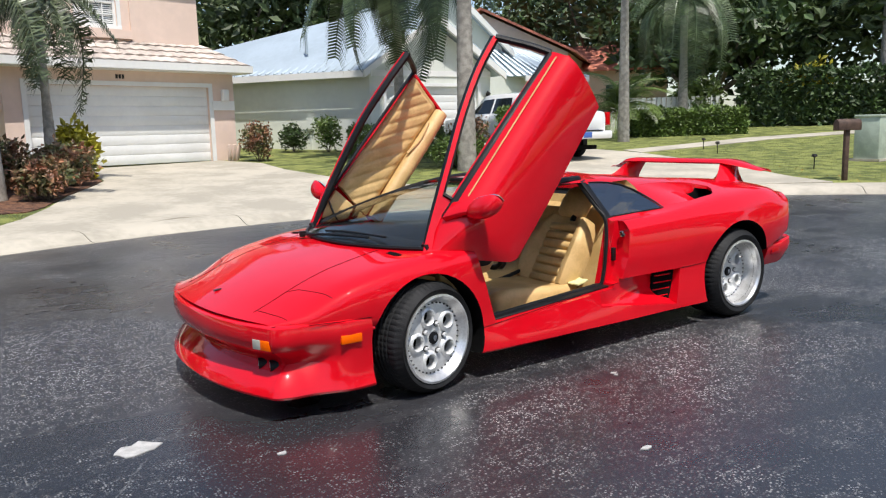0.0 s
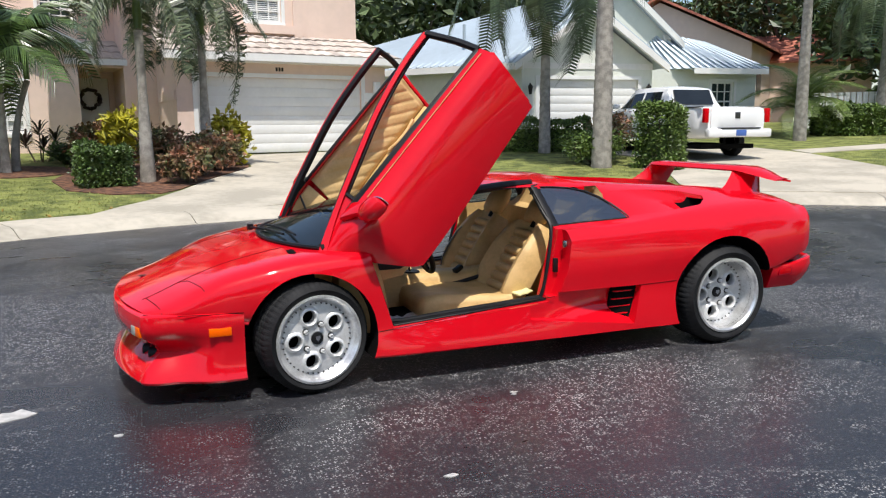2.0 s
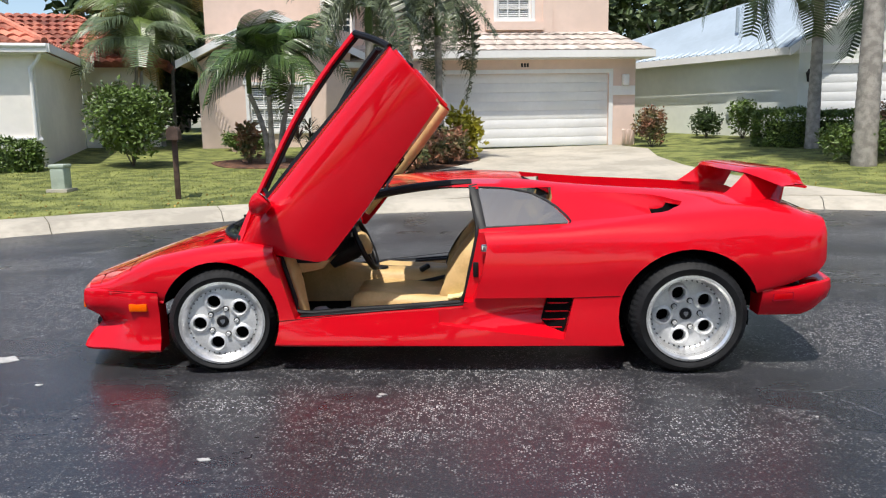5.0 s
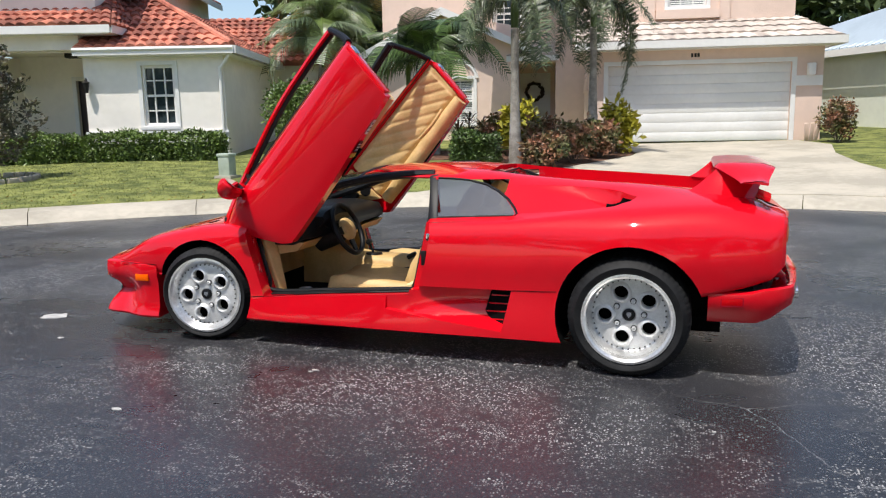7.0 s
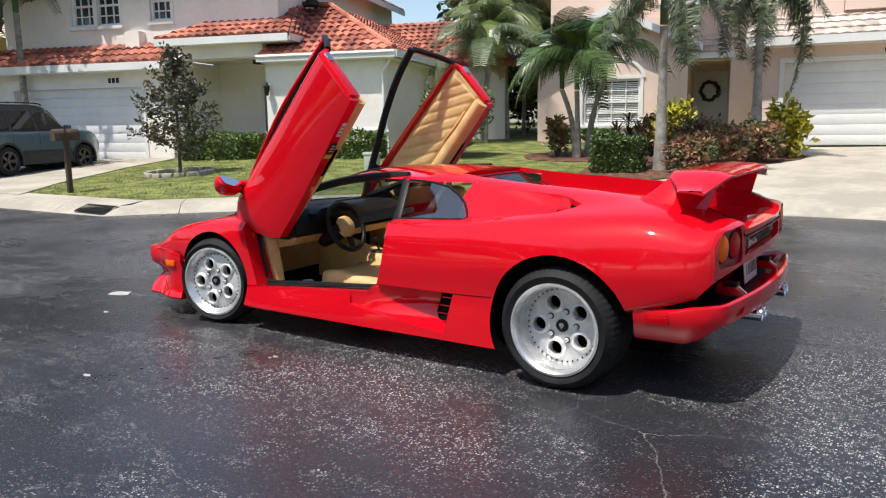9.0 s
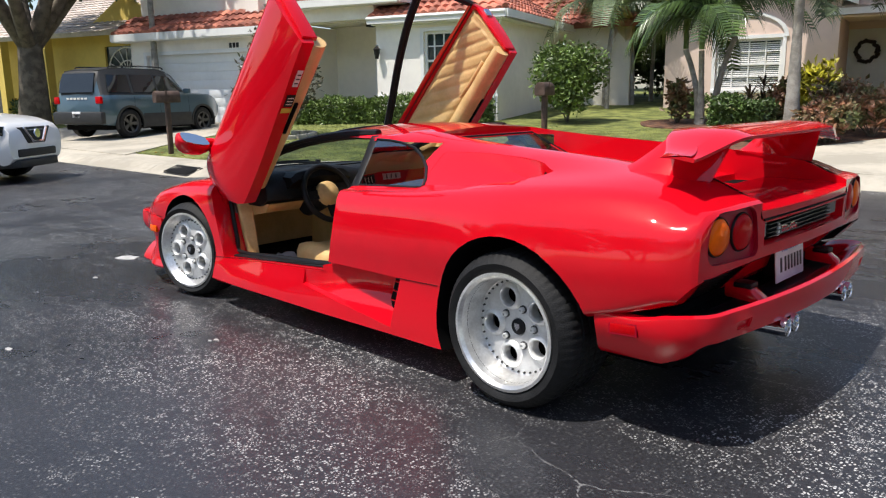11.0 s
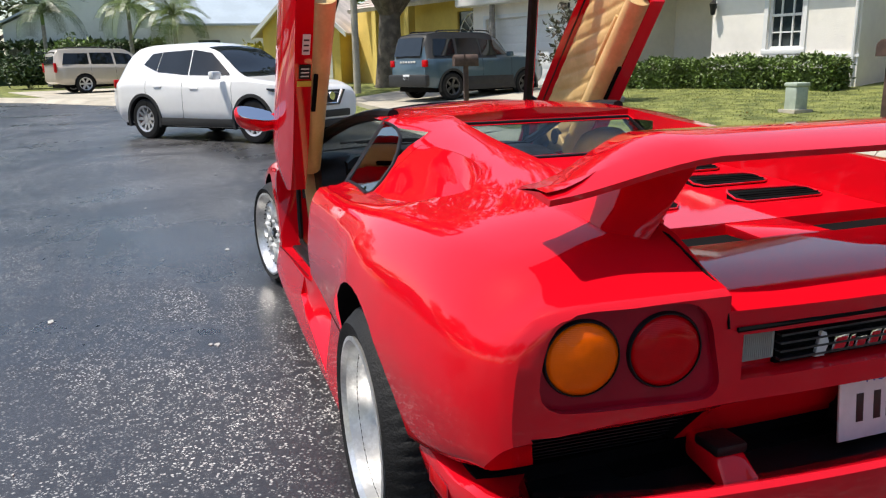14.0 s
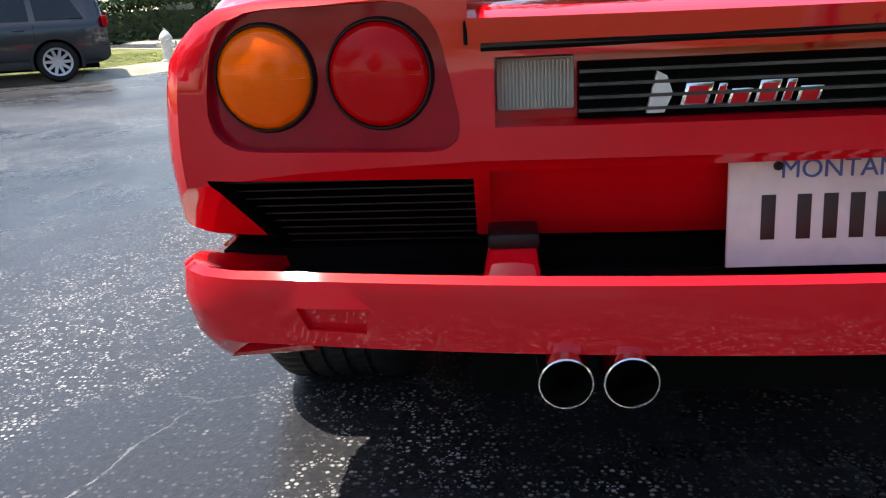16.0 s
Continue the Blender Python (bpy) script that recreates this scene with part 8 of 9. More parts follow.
for q, (tx, ty, tw, th) in enumerate(((-41.5, -6.0, 3.2, 2.8), (-43.0, -8.5, 2.6, 1.9), (-38.5, 2.6, 2.4, 2.2), (-39.5, -0.5, 2.6, 1.6))):
    shrub(tx, ty, tw, th, (LEAF, DARKLEAF, GOLDLEAF, LEAF)[q], "large shrub at the far end of the street", 2200, 0.14, 110 + q)
for q, (tx, ty, th, tw) in enumerate(((-30, -30, 8, 8), (-22, -27, 7, 8), (-60, -14, 11, 10), (-60, 8, 11, 10), (-14, -24, 9.5, 9), (-4, -25, 11, 10), (6, -26, 11.5, 11), (15, -24, 11, 10), (21, -20, 10, 10), (33, -13, 8, 8))):
    tree(tx, ty, th, tw, "leafy green tree across the street", 0.25, LEAF if q % 2 else OAKLEAF, 120 + q, 3200, 0.32, 0.2, limbs=8)

# palms on the lots across the turning circle, mirrored in the paint
for q, (tx, ty, th) in enumerate(((-9.0, -19.5, 6.0), (-1.5, -20.6, 7.5), (5.0, -20.4, 6.4), (11.5, -18.6, 7.2), (16.5, -14.5, 5.6))):
    palm(tx, ty, th, 0.16, "tall feather palm on the lot across the circle", 15, 2.8, 0.6, 1.1, seed=160 + q)

def mown_grass():
    """Short blades and fallen leaves over the lawns along the kerb."""
    rng = np.random.default_rng(77)

    def keep(p, gap):
        ok = np.ones(len(p), bool)
        for poly in PAVED:
            a = np.array(poly)
            b = np.roll(a, -1, 0)
            c = np.zeros(len(p), bool)
            for (x0, y0), (x1, y1) in zip(a, b):
                if y0 != y1:
                    c ^= ((y0 > p[:, 1]) != (y1 > p[:, 1])) & (p[:, 0] < x0 + (p[:, 1] - y0) / (y1 - y0) * (x1 - x0))
            ok &= ~c
        dist = np.full(len(p), 99.0)
        inside = np.zeros(len(p), bool)
        for (x0, y0), (x1, y1) in zip(_E, _F):
            d = np.array((x1 - x0, y1 - y0))
            t = np.clip(((p - (x0, y0)) @ d) / (d @ d), 0, 1)
            dist = np.minimum(dist, np.hypot(*(p - (x0, y0) - t[:, None] * d).T))
            if y0 != y1:
                inside ^= ((y0 > p[:, 1]) != (y1 > p[:, 1])) & (p[:, 0] < x0 + (p[:, 1] - y0) / (y1 - y0) * (x1 - x0))
        return ok & ~inside & (dist > gap), dist

    def ground_z(p, dist):
        return np.array([street_z(x) for x in p[:, 0]]) + 0.13 + np.where(p[:, 1] > -2, 0.052, 0.008) * np.maximum(0, dist - 1)
    p = np.concatenate([np.stack([rng.uniform(-24, -2, 70000), rng.uniform(3.8, 12.5, 70000)], 1), np.stack([rng.uniform(4, 24, 40000), rng.uniform(-2, 14, 40000)], 1), np.stack([rng.uniform(-22, -11, 16000), rng.uniform(-13, -7.5, 16000)], 1)])
    ok, dist = keep(p, 1.16)
    p, dist = p[ok], dist[ok]
    z = ground_z(p, dist) - 0.004
    me = leaf_mesh("grass", np.column_stack([p, z]), 0.015, GRASSBLADE, rng, 2.2, 1.0)
    tagged(new("grass", me), "short mown grass blades on the lawns", "grass", kind="stuff")
    p = np.stack([rng.uniform(-14, 14, 2600), rng.uniform(3.5, 12, 2600)], 1)
    ok, dist = keep(p, 1.1)
    ok &= rng.random(len(p)) < np.exp(-(dist - 1.1) / 1.6)
    p, dist = p[ok], dist[ok]
    me = leaf_mesh("fallen_leaf", np.column_stack([p, ground_z(p, dist) + 0.015]), 0.035, AGEDLEAF, rng, 1.5, 0.1)
    tagged(new("fallen_leaves", me), "dry brown leaves fallen on the grass", "leaves", kind="stuff")


GRASSBLADE = pbr("grass_blade", (0.30, 0.315, 0.09), 0.7, 0, 0.3, 1.2, second=(0.20, 0.23, 0.055), island=0.3)
mown_grass()

# ---- parked vehicles: built with the front towards +x ----
CARWHITE = pbr("white_car_paint", (0.83, 0.825, 0.81), 0.35, 0, 0.03, 1, 0, 60, 0.9)
CARBLUE = pbr("blue_grey_car_paint", (0.055, 0.10, 0.13), 0.38, 0.2, 0.05, 1, 0, 60, 0.9)
CARBEIGE = pbr("beige_car_paint", (0.52, 0.46, 0.38), 0.36, 0.2, 0.04, 1, 0, 60, 0.9)
CARDARK = pbr("dark_blue_car_paint", (0.012, 0.016, 0.024), 0.3, 0.1, 0.1, 1, 0, 60, 1.0)
CLADDING = pbr("black_plastic", (0.022, 0.022, 0.022), 0.6, 0, 0.2, 6, 0.1, 120)
SILVER = pbr("wheel_silver", (0.58, 0.58, 0.59), 0.35, 0.6, 0.08, 8)


def road_wheel(R, rim, spokes, rim_mat):
    out = {}
    W = 0.22
    out["tyre"] = M().lathe([(rim, -W / 2), (rim + 0.02, -W / 2 - 0.005), (R - 0.03, -W / 2), (R, -W / 2 + 0.03), (R, W / 2 - 0.03), (R - 0.03, W / 2), (rim, W / 2)], 40, closed=True).mesh("tyre", RUBBER, smooth=35)
    m = M().lathe([(rim - 0.03, -W / 2 + 0.012), (rim + 0.004, -W / 2 - 0.004), (rim + 0.004, W / 2 - 0.02), (rim - 0.03, W / 2 - 0.02)], 40, closed=True)
    for i in range(spokes):
        a = 2 * math.pi * i / spokes
        c, s = math.cos(a), math.sin(a)
        w0, w1 = 0.032, 0.022 if spokes > 6 else 0.045
        m.hull2([(0.04 * c - w0 * s, -W / 2 + 0.04, 0.04 * s + w0 * c), (0.04 * c + w0 * s, -W / 2 + 0.04, 0.04 * s - w0 * c), ((rim - 0.01) * c + w1 * s, -W / 2 + 0.012, (rim - 0.01) * s - w1 * c), ((rim - 0.01) * c - w1 * s, -W / 2 + 0.012, (rim - 0.01) * s + w1 * c)], [(0.04 * c - w0 * s, -W / 2 + 0.07, 0.04 * s + w0 * c), (0.04 * c + w0 * s, -W / 2 + 0.07, 0.04 * s - w0 * c), ((rim - 0.01) * c + w1 * s, -W / 2 + 0.05, (rim - 0.01) * s - w1 * c), ((rim - 0.01) * c - w1 * s, -W / 2 + 0.05, (rim - 0.01) * s + w1 * c)])
    m.lathe([(0, -W / 2 + 0.028), (0.05, -W / 2 + 0.03), (0.06, -W / 2 + 0.06), (0, -W / 2 + 0.07)], 20)
    out["rim"] = m.mesh("rim", rim_mat, smooth=35)
    out["brake"] = M().lathe([(0, -W / 2 + 0.10), (rim - 0.02, -W / 2 + 0.10), (rim - 0.02, -W / 2 + 0.12), (0, -W / 2 + 0.12)], 24).mesh("brake", VOID, smooth=35)
    return out


def vehicle(name, label, x, y, z, heading, L, W, wb, rear_over, paint, keys, glass_keys, wheel_r=0.35, rim=0.235, spokes=10, rim_mat=None, clad=True, pillars=(), rails=False, arch=0.055):
    """keys: rows of (x, bottom, belt, top, roof half-width) along the body from the tail (x = 0) to the nose."""
    v = thing(name, label, "car", "parked vehicles", at=(x, y, z), rz=heading)
    ra, fa = rear_over, rear_over + wb
    h = W / 2
    loops = []
    for q in np.linspace(0, L, 61):
        zb, belt, top, rw = spline(keys, float(q))
        e = 1 - 0.16 * smooth(0.5, 0.0, q) ** 2 - 0.24 * smooth(L - 0.7, L, q) ** 1.6
        w = h * e
        rw = min(rw * e if top - belt < 0.1 else rw, w)
        half = [(0, zb), (w * 0.90, zb), (w * 0.985, zb + 0.10), (w, zb + 0.30), (w * 0.995, belt - 0.14), (w * 0.965, belt - 0.02), (w * 0.94 if top - belt > 0.1 else w * 0.9, belt + 0.0), (rw, belt + (top - belt) * 0.86), (rw * 0.93, belt + (top - belt) * 0.965), (rw * 0.6, top), (0, top + 0.012)]
        loops.append([(q, -a, b) for a, b in half] + [(q, a, b) for a, b in reversed(half[1:-1])])
    me = M().loft(loops).mesh("body", [paint, VOID], smooth=40)
    cuts = []
    for ax in (ra, fa):
        for s in (-1, 1):
            cuts.append(M().lathe([(wheel_r + arch, 0), (wheel_r + arch, 0.9)], 32, Matrix.Translation((ax, -h - 0.6 if s < 0 else h - 0.3, wheel_r))).mesh("c", [VOID], smooth=0))
    body = part("body", carve(me, cuts, 38), v)
    ms = road_wheel(wheel_r, rim, spokes, rim_mat or SILVER)
    for ax in (ra, fa):
        for s in (-1, 1):
            w = new("wheel")
            w.parent = v
            w.matrix_local = Matrix.Translation((ax, s * (h - 0.12), wheel_r)) @ pose(0, 0, 0, 0, 0, 0 if s < 0 else 180)
            for k in ("tyre", "rim", "brake"):
                part(k, ms[k], w)
            if clad:
                loops = []
                for g in np.linspace(radians(-18), radians(198), 25):
                    c2, s2, r0, r1 = math.cos(g), math.sin(g), wheel_r + arch - 0.01, wheel_r + arch + 0.045
                    y0, y1 = s * (h - 0.05), s * (h + 0.012)
                    loops.append([(ax + r * c2, y, wheel_r + r * s2) for r, y in ((r0, y0), (r0, y1), (r1, y1), (r1, y0))])
                M().loft(loops).ob("arch_trim", CLADDING, v)
    M().box((L / 2, 0, wheel_r * 0.75), (L * 0.9, W * 0.8, 0.12)).ob("underbody", VOID, v)

    def side(q, zz):
        zb, belt, top, rw = spline(keys, q)
        t = (zz - belt) / max(0.05, top - belt)
        return h * 0.94 + (rw - h * 0.94) * min(1, t / 0.86)
    # side panes
    for poly in glass_keys["side"]:
        for s in (-1, 1):
            (ax0, az0), (bx0, bz0), (cx0, cz0), (dx0, dz0) = poly
            rows = []
            for i in range(9):
                t, row = i / 8, []
                for j in range(6):
                    k = j / 5
                    q = (ax0 + (bx0 - ax0) * t) * (1 - k) + (dx0 + (cx0 - dx0) * t) * k
                    zz = (az0 + (bz0 - az0) * t) * (1 - k) + (dz0 + (cz0 - dz0) * t) * k
                    row.append((q, s * (side(q, zz) + 0.012), zz))
                rows.append(row)
            M().slab(rows, (0, -s * 0.03, 0)).ob("side_window", DARKGLASS, v)
    for nm, quad in (("windscreen", glass_keys["front"]), ("rear_window", glass_keys["rear"])):
        (x0, z0, w0), (x1, z1, w1) = quad
        n = Vector((z1 - z0, 0, x0 - x1)).normalized() * (1 if nm == "windscreen" else 1)
        if n.z < 0:
            n = -n
        rows = []
        for k in range(9):
            t = k / 8
            if nm == "windscreen":
                q = x0 + (x1 - x0) * (0.03 + 0.97 * t)
                zb, belt, top, rw = spline(keys, q)
                lo = belt + (top - belt) * 0.965
                rows.append([Vector((q, u * rw, (top + 0.012 * (1 - abs(u) / 0.6) if abs(u) <= 0.6 else top + (lo - top) * (abs(u) - 0.6) / 0.33))) + n * 0.012 for u in (-0.93, -0.6, -0.3, 0, 0.3, 0.6, 0.93)])
            else:
                rows.append([Vector((x0 + (x1 - x0) * t, (w0 + (w1 - w0) * t) * u, z0 + (z1 - z0) * t)) + n * 0.07 for u in (-1, -0.5, 0, 0.5, 1)])
        M().slab(rows, -n * (0.02 if nm == "windscreen" else 0.06)).ob(nm, DARKGLASS, v)
    if clad:
        for s in (-1, 1):
            M().box(((ra + fa) / 2, s * (h - 0.005), wheel_r * 0.9), (wb - 2 * wheel_r - 0.12, 0.03, 0.14)).ob("sill_trim", CLADDING, v, bevel=0.01)
    if rails:
        for s in (-1, 1):
            zt = spline(keys, L * 0.4)[2]
            rw = spline(keys, L * 0.4)[3]
            M().tube(arc_path([(L * 0.12, s * rw * 0.88, zt - 0.02), (L * 0.16, s * rw * 0.88, zt + 0.045), (L * 0.5, s * rw * 0.88, zt + 0.05), (L * 0.54, s * rw * 0.88, zt - 0.02)], 4), 0.018, 6).ob("roof_rail", CLADDING, v)
    for s in (-1, 1):
        for q in glass_keys.get("handles", ()):
            M().box((q, s * (h * 0.985), spline(keys, q)[1] - 0.12), (0.2, 0.04, 0.035)).ob("door_handle", paint, v, bevel=0.01)
        for q in pillars:
            zb, belt, top, rw = spline(keys, q)
            M().tube([(q, s * (h + 0.001), wheel_r + 0.02), (q, s * (h * 0.995), belt - 0.15), (q, s * h * 0.968, belt - 0.02)], 0.004, 4).ob("door_gap", VOID, v)
        mx = glass_keys["mirror"]
        M().box((mx[0], s * (h + 0.09), mx[1]), (0.12, 0.2, 0.14)).ob("wing_mirror", paint, v, bevel=0.03)
    return v


def bits(v, name, mat, boxes, bevel=0.01, label=""):
    for c, s in boxes:
        M().box(c, s).ob(name, mat, v, label, bevel=bevel)


# white crossover at the kerb
K = [(0.0, .42, .92, .98, .62), (.10, .33, 1.0, 1.20, .60), (.38, .28, 1.04, 1.50, .60), (.75, .26, 1.06, 1.645, .61), (1.2, .25, 1.06, 1.685, .62), (1.9, .24, 1.03, 1.69, .62), (2.55, .24, 1.02, 1.58, .60), (3.35, .24, 1.04, 1.10, .70), (3.6, .24, 1.03, 1.06, .76), (4.2, .26, .97, .99, .76), (4.48, .28, .91, .93, .72), (4.59, .32, .86, .88, .66), (4.63, .38, .78, .80, .60)]
nv = vehicle("crossover", "white crossover with black lower cladding parked at the kerb", -13.4, -1.84, 0, 40, 4.63, 1.84, 2.70, 1.0, CARWHITE, K,
             {"side": [[(.92, 1.33), (1.30, 1.21), (1.34, 1.53), (1.10, 1.51)], [(1.33, 1.20), (2.13, 1.14), (2.10, 1.56), (1.37, 1.535)], [(2.17, 1.14), (3.10, 1.12), (2.55, 1.50), (2.14, 1.56)]], "front": ((3.42, 1.08, .68), (2.45, 1.61, .56)), "rear": ((.10, 1.12, .55), (.52, 1.52, .52)), "handles": (1.42, 2.35), "mirror": (3.0, 1.12)}, 0.36, 0.235, 10, pillars=(1.08, 2.04, 3.25))
for s in (-1, 1):
    rows = []
    for q in np.linspace(4.06, 4.56, 8):
        t = (q - 4.06) / .50
        w = .92 * (1 - 0.24 * smooth(3.93, 4.63, q) ** 1.6)
        rows.append([(q, s * (w * e + .008), z) for e, z in ((1.0, .885 - .15 * t), (1.0, .892 - .085 * t), (.985, .905 - .03 * t))])
    M().slab(rows, (0, -s * .05, 0)).ob("headlamp", DARKGLASS, nv, "dark headlamp", smooth=40)
    M().box((4.42, s * .62, .45), (.12, .2, .10), pose(0, 0, 0, 0, 0, -s * 25)).ob("fog_lamp", CLADDING, nv, bevel=0.02)
    M().box((.10, s * .70, .99), (.1, .20, .15), pose(0, 0, 0, 0, 0, s * 20)).ob("tail_lamp", REDLENS, nv, bevel=0.02)
M().hull2([(4.625, -.42, .85), (4.625, .42, .85), (4.65, .22, .60), (4.65, -.22, .60)], [(4.5, -.42, .85), (4.5, .42, .85), (4.5, .22, .60), (4.5, -.22, .60)]).ob("grille", CLADDING, nv, bevel=0.01)
M().tube([(4.63, -.30, .84), (4.66, -.13, .63), (4.66, .13, .63), (4.63, .30, .84)], .022, 6).ob("grille_bar", CHROME, nv)
M().lathe([(0, -.01), (.07, -.01), (.075, .01)], 20, Matrix.Translation((4.66, 0, .75)) @ pose(0, 0, 0, 0, 0, 90)).ob("badge", CHROME, nv)
M().box((4.60, 0, .46), (.10, 1.0, .12)).ob("lower_grille", CLADDING, nv, bevel=0.02)
M().hull2([(4.30, -.84, .24), (4.66, -.5, .24), (4.66, .5, .24), (4.30, .84, .24)], [(4.30, -.84, .36), (4.66, -.5, .36), (4.66, .5, .36), (4.30, .84, .36)]).ob("chin", CLADDING, nv, bevel=0.02)

# blue boxy sport utility on the drive of the cream house
K = [(0.0, .46, 1.05, 1.12, .68), (.05, .40, 1.10, 1.45, .68), (.22, .34, 1.12, 1.74, .67), (.8, .32, 1.12, 1.80, .68), (2.2, .32, 1.12, 1.79, .68), (2.6, .32, 1.12, 1.66, .66), (3.1, .32, 1.13, 1.17, .76), (3.9, .34, 1.08, 1.11, .82), (4.25, .38, 1.0, 1.02, .80), (4.39, .48, .84, .86, .72)]
bz = 0.26
bv = vehicle("sport_utility", "blue-grey boxy sport utility with black roof rails on a driveway", -17.4, 4.75, bz, 108, 4.39, 1.89, 2.67, 0.82, CARBLUE, K,
             {"side": [[(.22, 1.18), (.95, 1.17), (.98, 1.62), (.34, 1.62)], [(1.05, 1.17), (1.85, 1.17), (1.82, 1.64), (1.08, 1.63)], [(1.92, 1.17), (2.86, 1.19), (2.48, 1.58), (1.90, 1.63)]], "front": ((3.14, 1.16, .72), (2.52, 1.68, .60)), "rear": ((.03, 1.16, .62), (.17, 1.64, .58)), "handles": (1.3, 2.15), "mirror": (2.8, 1.2)}, 0.37, 0.24, 5, GRAPHITE, pillars=(1.0, 1.88, 2.95), rails=True)
upper = [o for o in bv.children if o.name.startswith("body")][0].data
upper.materials.append(CLADDING)
for f in upper.polygons:
    if f.center.x < 2.45 and min(upper.vertices[i].co.z for i in f.vertices) > 1.085:
        f.material_index = len(upper.materials) - 1
bits(bv, "tail_lamp", REDLENS, [((.02, s * .76, .98), (.08, .20, .18)) for s in (-1, 1)], 0.02)
bits(bv, "rear_bumper", CLADDING, [((.0, 0, .53), (.16, 1.8, .32))], 0.05)
rows = []
for q in np.linspace(.2, 2.45, 10):
    zb, belt, top, rw = spline(K, float(q))
    rows.append([(q, u * rw, (top if abs(u) <= .6 else top + (belt + (top - belt) * .965 - top) * (abs(u) - .6) / .33) + .016) for u in (-.93, -.6, 0, .6, .93)])
M().slab(rows, (0, 0, -.02)).ob("roof_panel", CLADDING, bv, "black roof panel", smooth=40)
bits(bv, "lower_cladding", CLADDING, [((2.15, s * .93, .50), (1.75, .05, .26)) for s in (-1, 1)], 0.02)
bits(bv, "plate_panel", PLATE, [((-.075, 0, .62), (.01, .31, .15))], 0.003)
bits(bv, "name_bar", PAPER, [((-.012, -.32 + .13 * k, 1.02), (.012, .09, .05)) for k in range(6)], 0.003)

# white pickup before the mint house
K = [(0.0, .62, 1.28, 1.30, .90), (.1, .55, 1.30, 1.32, .92), (1.72, .50, 1.30, 1.32, .94), (1.80, .50, 1.30, 1.55, .74), (1.98, .48, 1.30, 1.88, .73), (2.6, .48, 1.30, 1.94, .74), (3.4, .48, 1.29, 1.92, .73), (4.3, .48, 1.28, 1.34, .80), (4.6, .48, 1.26, 1.29, .86), (5.5, .50, 1.18, 1.20, .88), (5.8, .6, 1.0, 1.02, .82)]
pz = gz(11.9, 12.3) + 0.02
pv = vehicle("pickup_truck", "white pickup truck with black rear window on a driveway", 12.02, 10.99, pz, 88, 5.81, 2.08, 3.57, 1.25, CARWHITE, K,
             {"side": [[(2.02, 1.36), (2.85, 1.36), (2.85, 1.78), (2.12, 1.78)], [(2.95, 1.36), (4.0, 1.36), (3.45, 1.76), (2.95, 1.78)]], "front": ((4.35, 1.34, .76), (3.45, 1.86, .64)), "rear": ((1.76, 1.40, .62), (1.93, 1.80, .58)), "handles": (2.35, 3.15), "mirror": (3.9, 1.42)}, 0.41, 0.26, 6, SILVER, clad=False, pillars=(2.9, 4.1), arch=0.07)
bits(pv, "tail_lamp", REDLENS, [((.0, s * .95, 1.10), (.10, .14, .36)) for s in (-1, 1)], 0.02, "red tail lamp")
bits(pv, "tailgate", CARWHITE, [((-.015, 0, 1.0), (.05, 1.62, .56))], 0.02)
bits(pv, "bumper", CARWHITE, [((-.10, 0, .66), (.2, 1.95, .22))], 0.05)
bits(pv, "bumper_step", CLADDING, [((-.12, 0, .78), (.18, 1.2, .03))], 0.008)
bits(pv, "plate_panel", BLUEINK, [((-.21, 0, .66), (.012, .31, .15))], 0.003)
bits(pv, "gate_badge", GRAPHITE, [((-.046, 0, 1.10), (.012, .16, .16))], 0.03)
bits(pv, "bed_rail", CLADDING, [((.9, s * .98, 1.315), (1.6, .08, .03)) for s in (-1, 1)], 0.008)

# beige large sport utility, white pickup and dark sport utility further off
K = [(0.0, .5, 1.08, 1.2, .74), (.06, .44, 1.14, 1.6, .74), (.25, .38, 1.16, 1.86, .72), (1.0, .36, 1.16, 1.92, .73), (2.9, .36, 1.15, 1.90, .73), (3.3, .36, 1.15, 1.75, .70), (3.95, .36, 1.16, 1.20, .82), (4.9, .38, 1.08, 1.10, .86), (5.25, .46, .95, .97, .8), (5.35, .55, .85, .87, .75)]
tv = vehicle("large_sport_utility", "beige full-size sport utility parked across the street", -34.7, -6.4, gz(-35, -5.5) + 0.02, 112, 5.35, 2.06, 3.07, 1.15, CARBEIGE, K,
             {"side": [[(.3, 1.24), (1.4, 1.23), (1.4, 1.70), (.45, 1.70)], [(1.5, 1.23), (2.45, 1.22), (2.42, 1.72), (1.5, 1.72)], [(2.55, 1.22), (3.65, 1.22), (3.2, 1.66), (2.52, 1.72)]], "front": ((4.0, 1.2, .76), (3.2, 1.78, .62)), "rear": ((.03, 1.22, .66), (.2, 1.74, .62)), "handles": (1.7, 2.75), "mirror": (3.6, 1.25)}, 0.40, 0.27, 6, clad=False, pillars=(1.45, 2.5, 3.75), rails=True)
bits(tv, "tail_lamp", REDLENS, [((.02, s * .86, 1.1), (.1, .16, .4)) for s in (-1, 1)], 0.02)
K = [(0.0, .55, 1.14, 1.16, .80), (.1, .5, 1.16, 1.18, .82), (1.55, .46, 1.16, 1.18, .84), (1.62, .46, 1.16, 1.45, .66), (1.80, .45, 1.16, 1.70, .66), (2.9, .45, 1.15, 1.76, .66), (3.2, .45, 1.15, 1.66, .64), (3.95, .45, 1.14, 1.18, .74), (4.9, .48, 1.06, 1.08, .78), (5.2, .55, .92, .94, .72)]
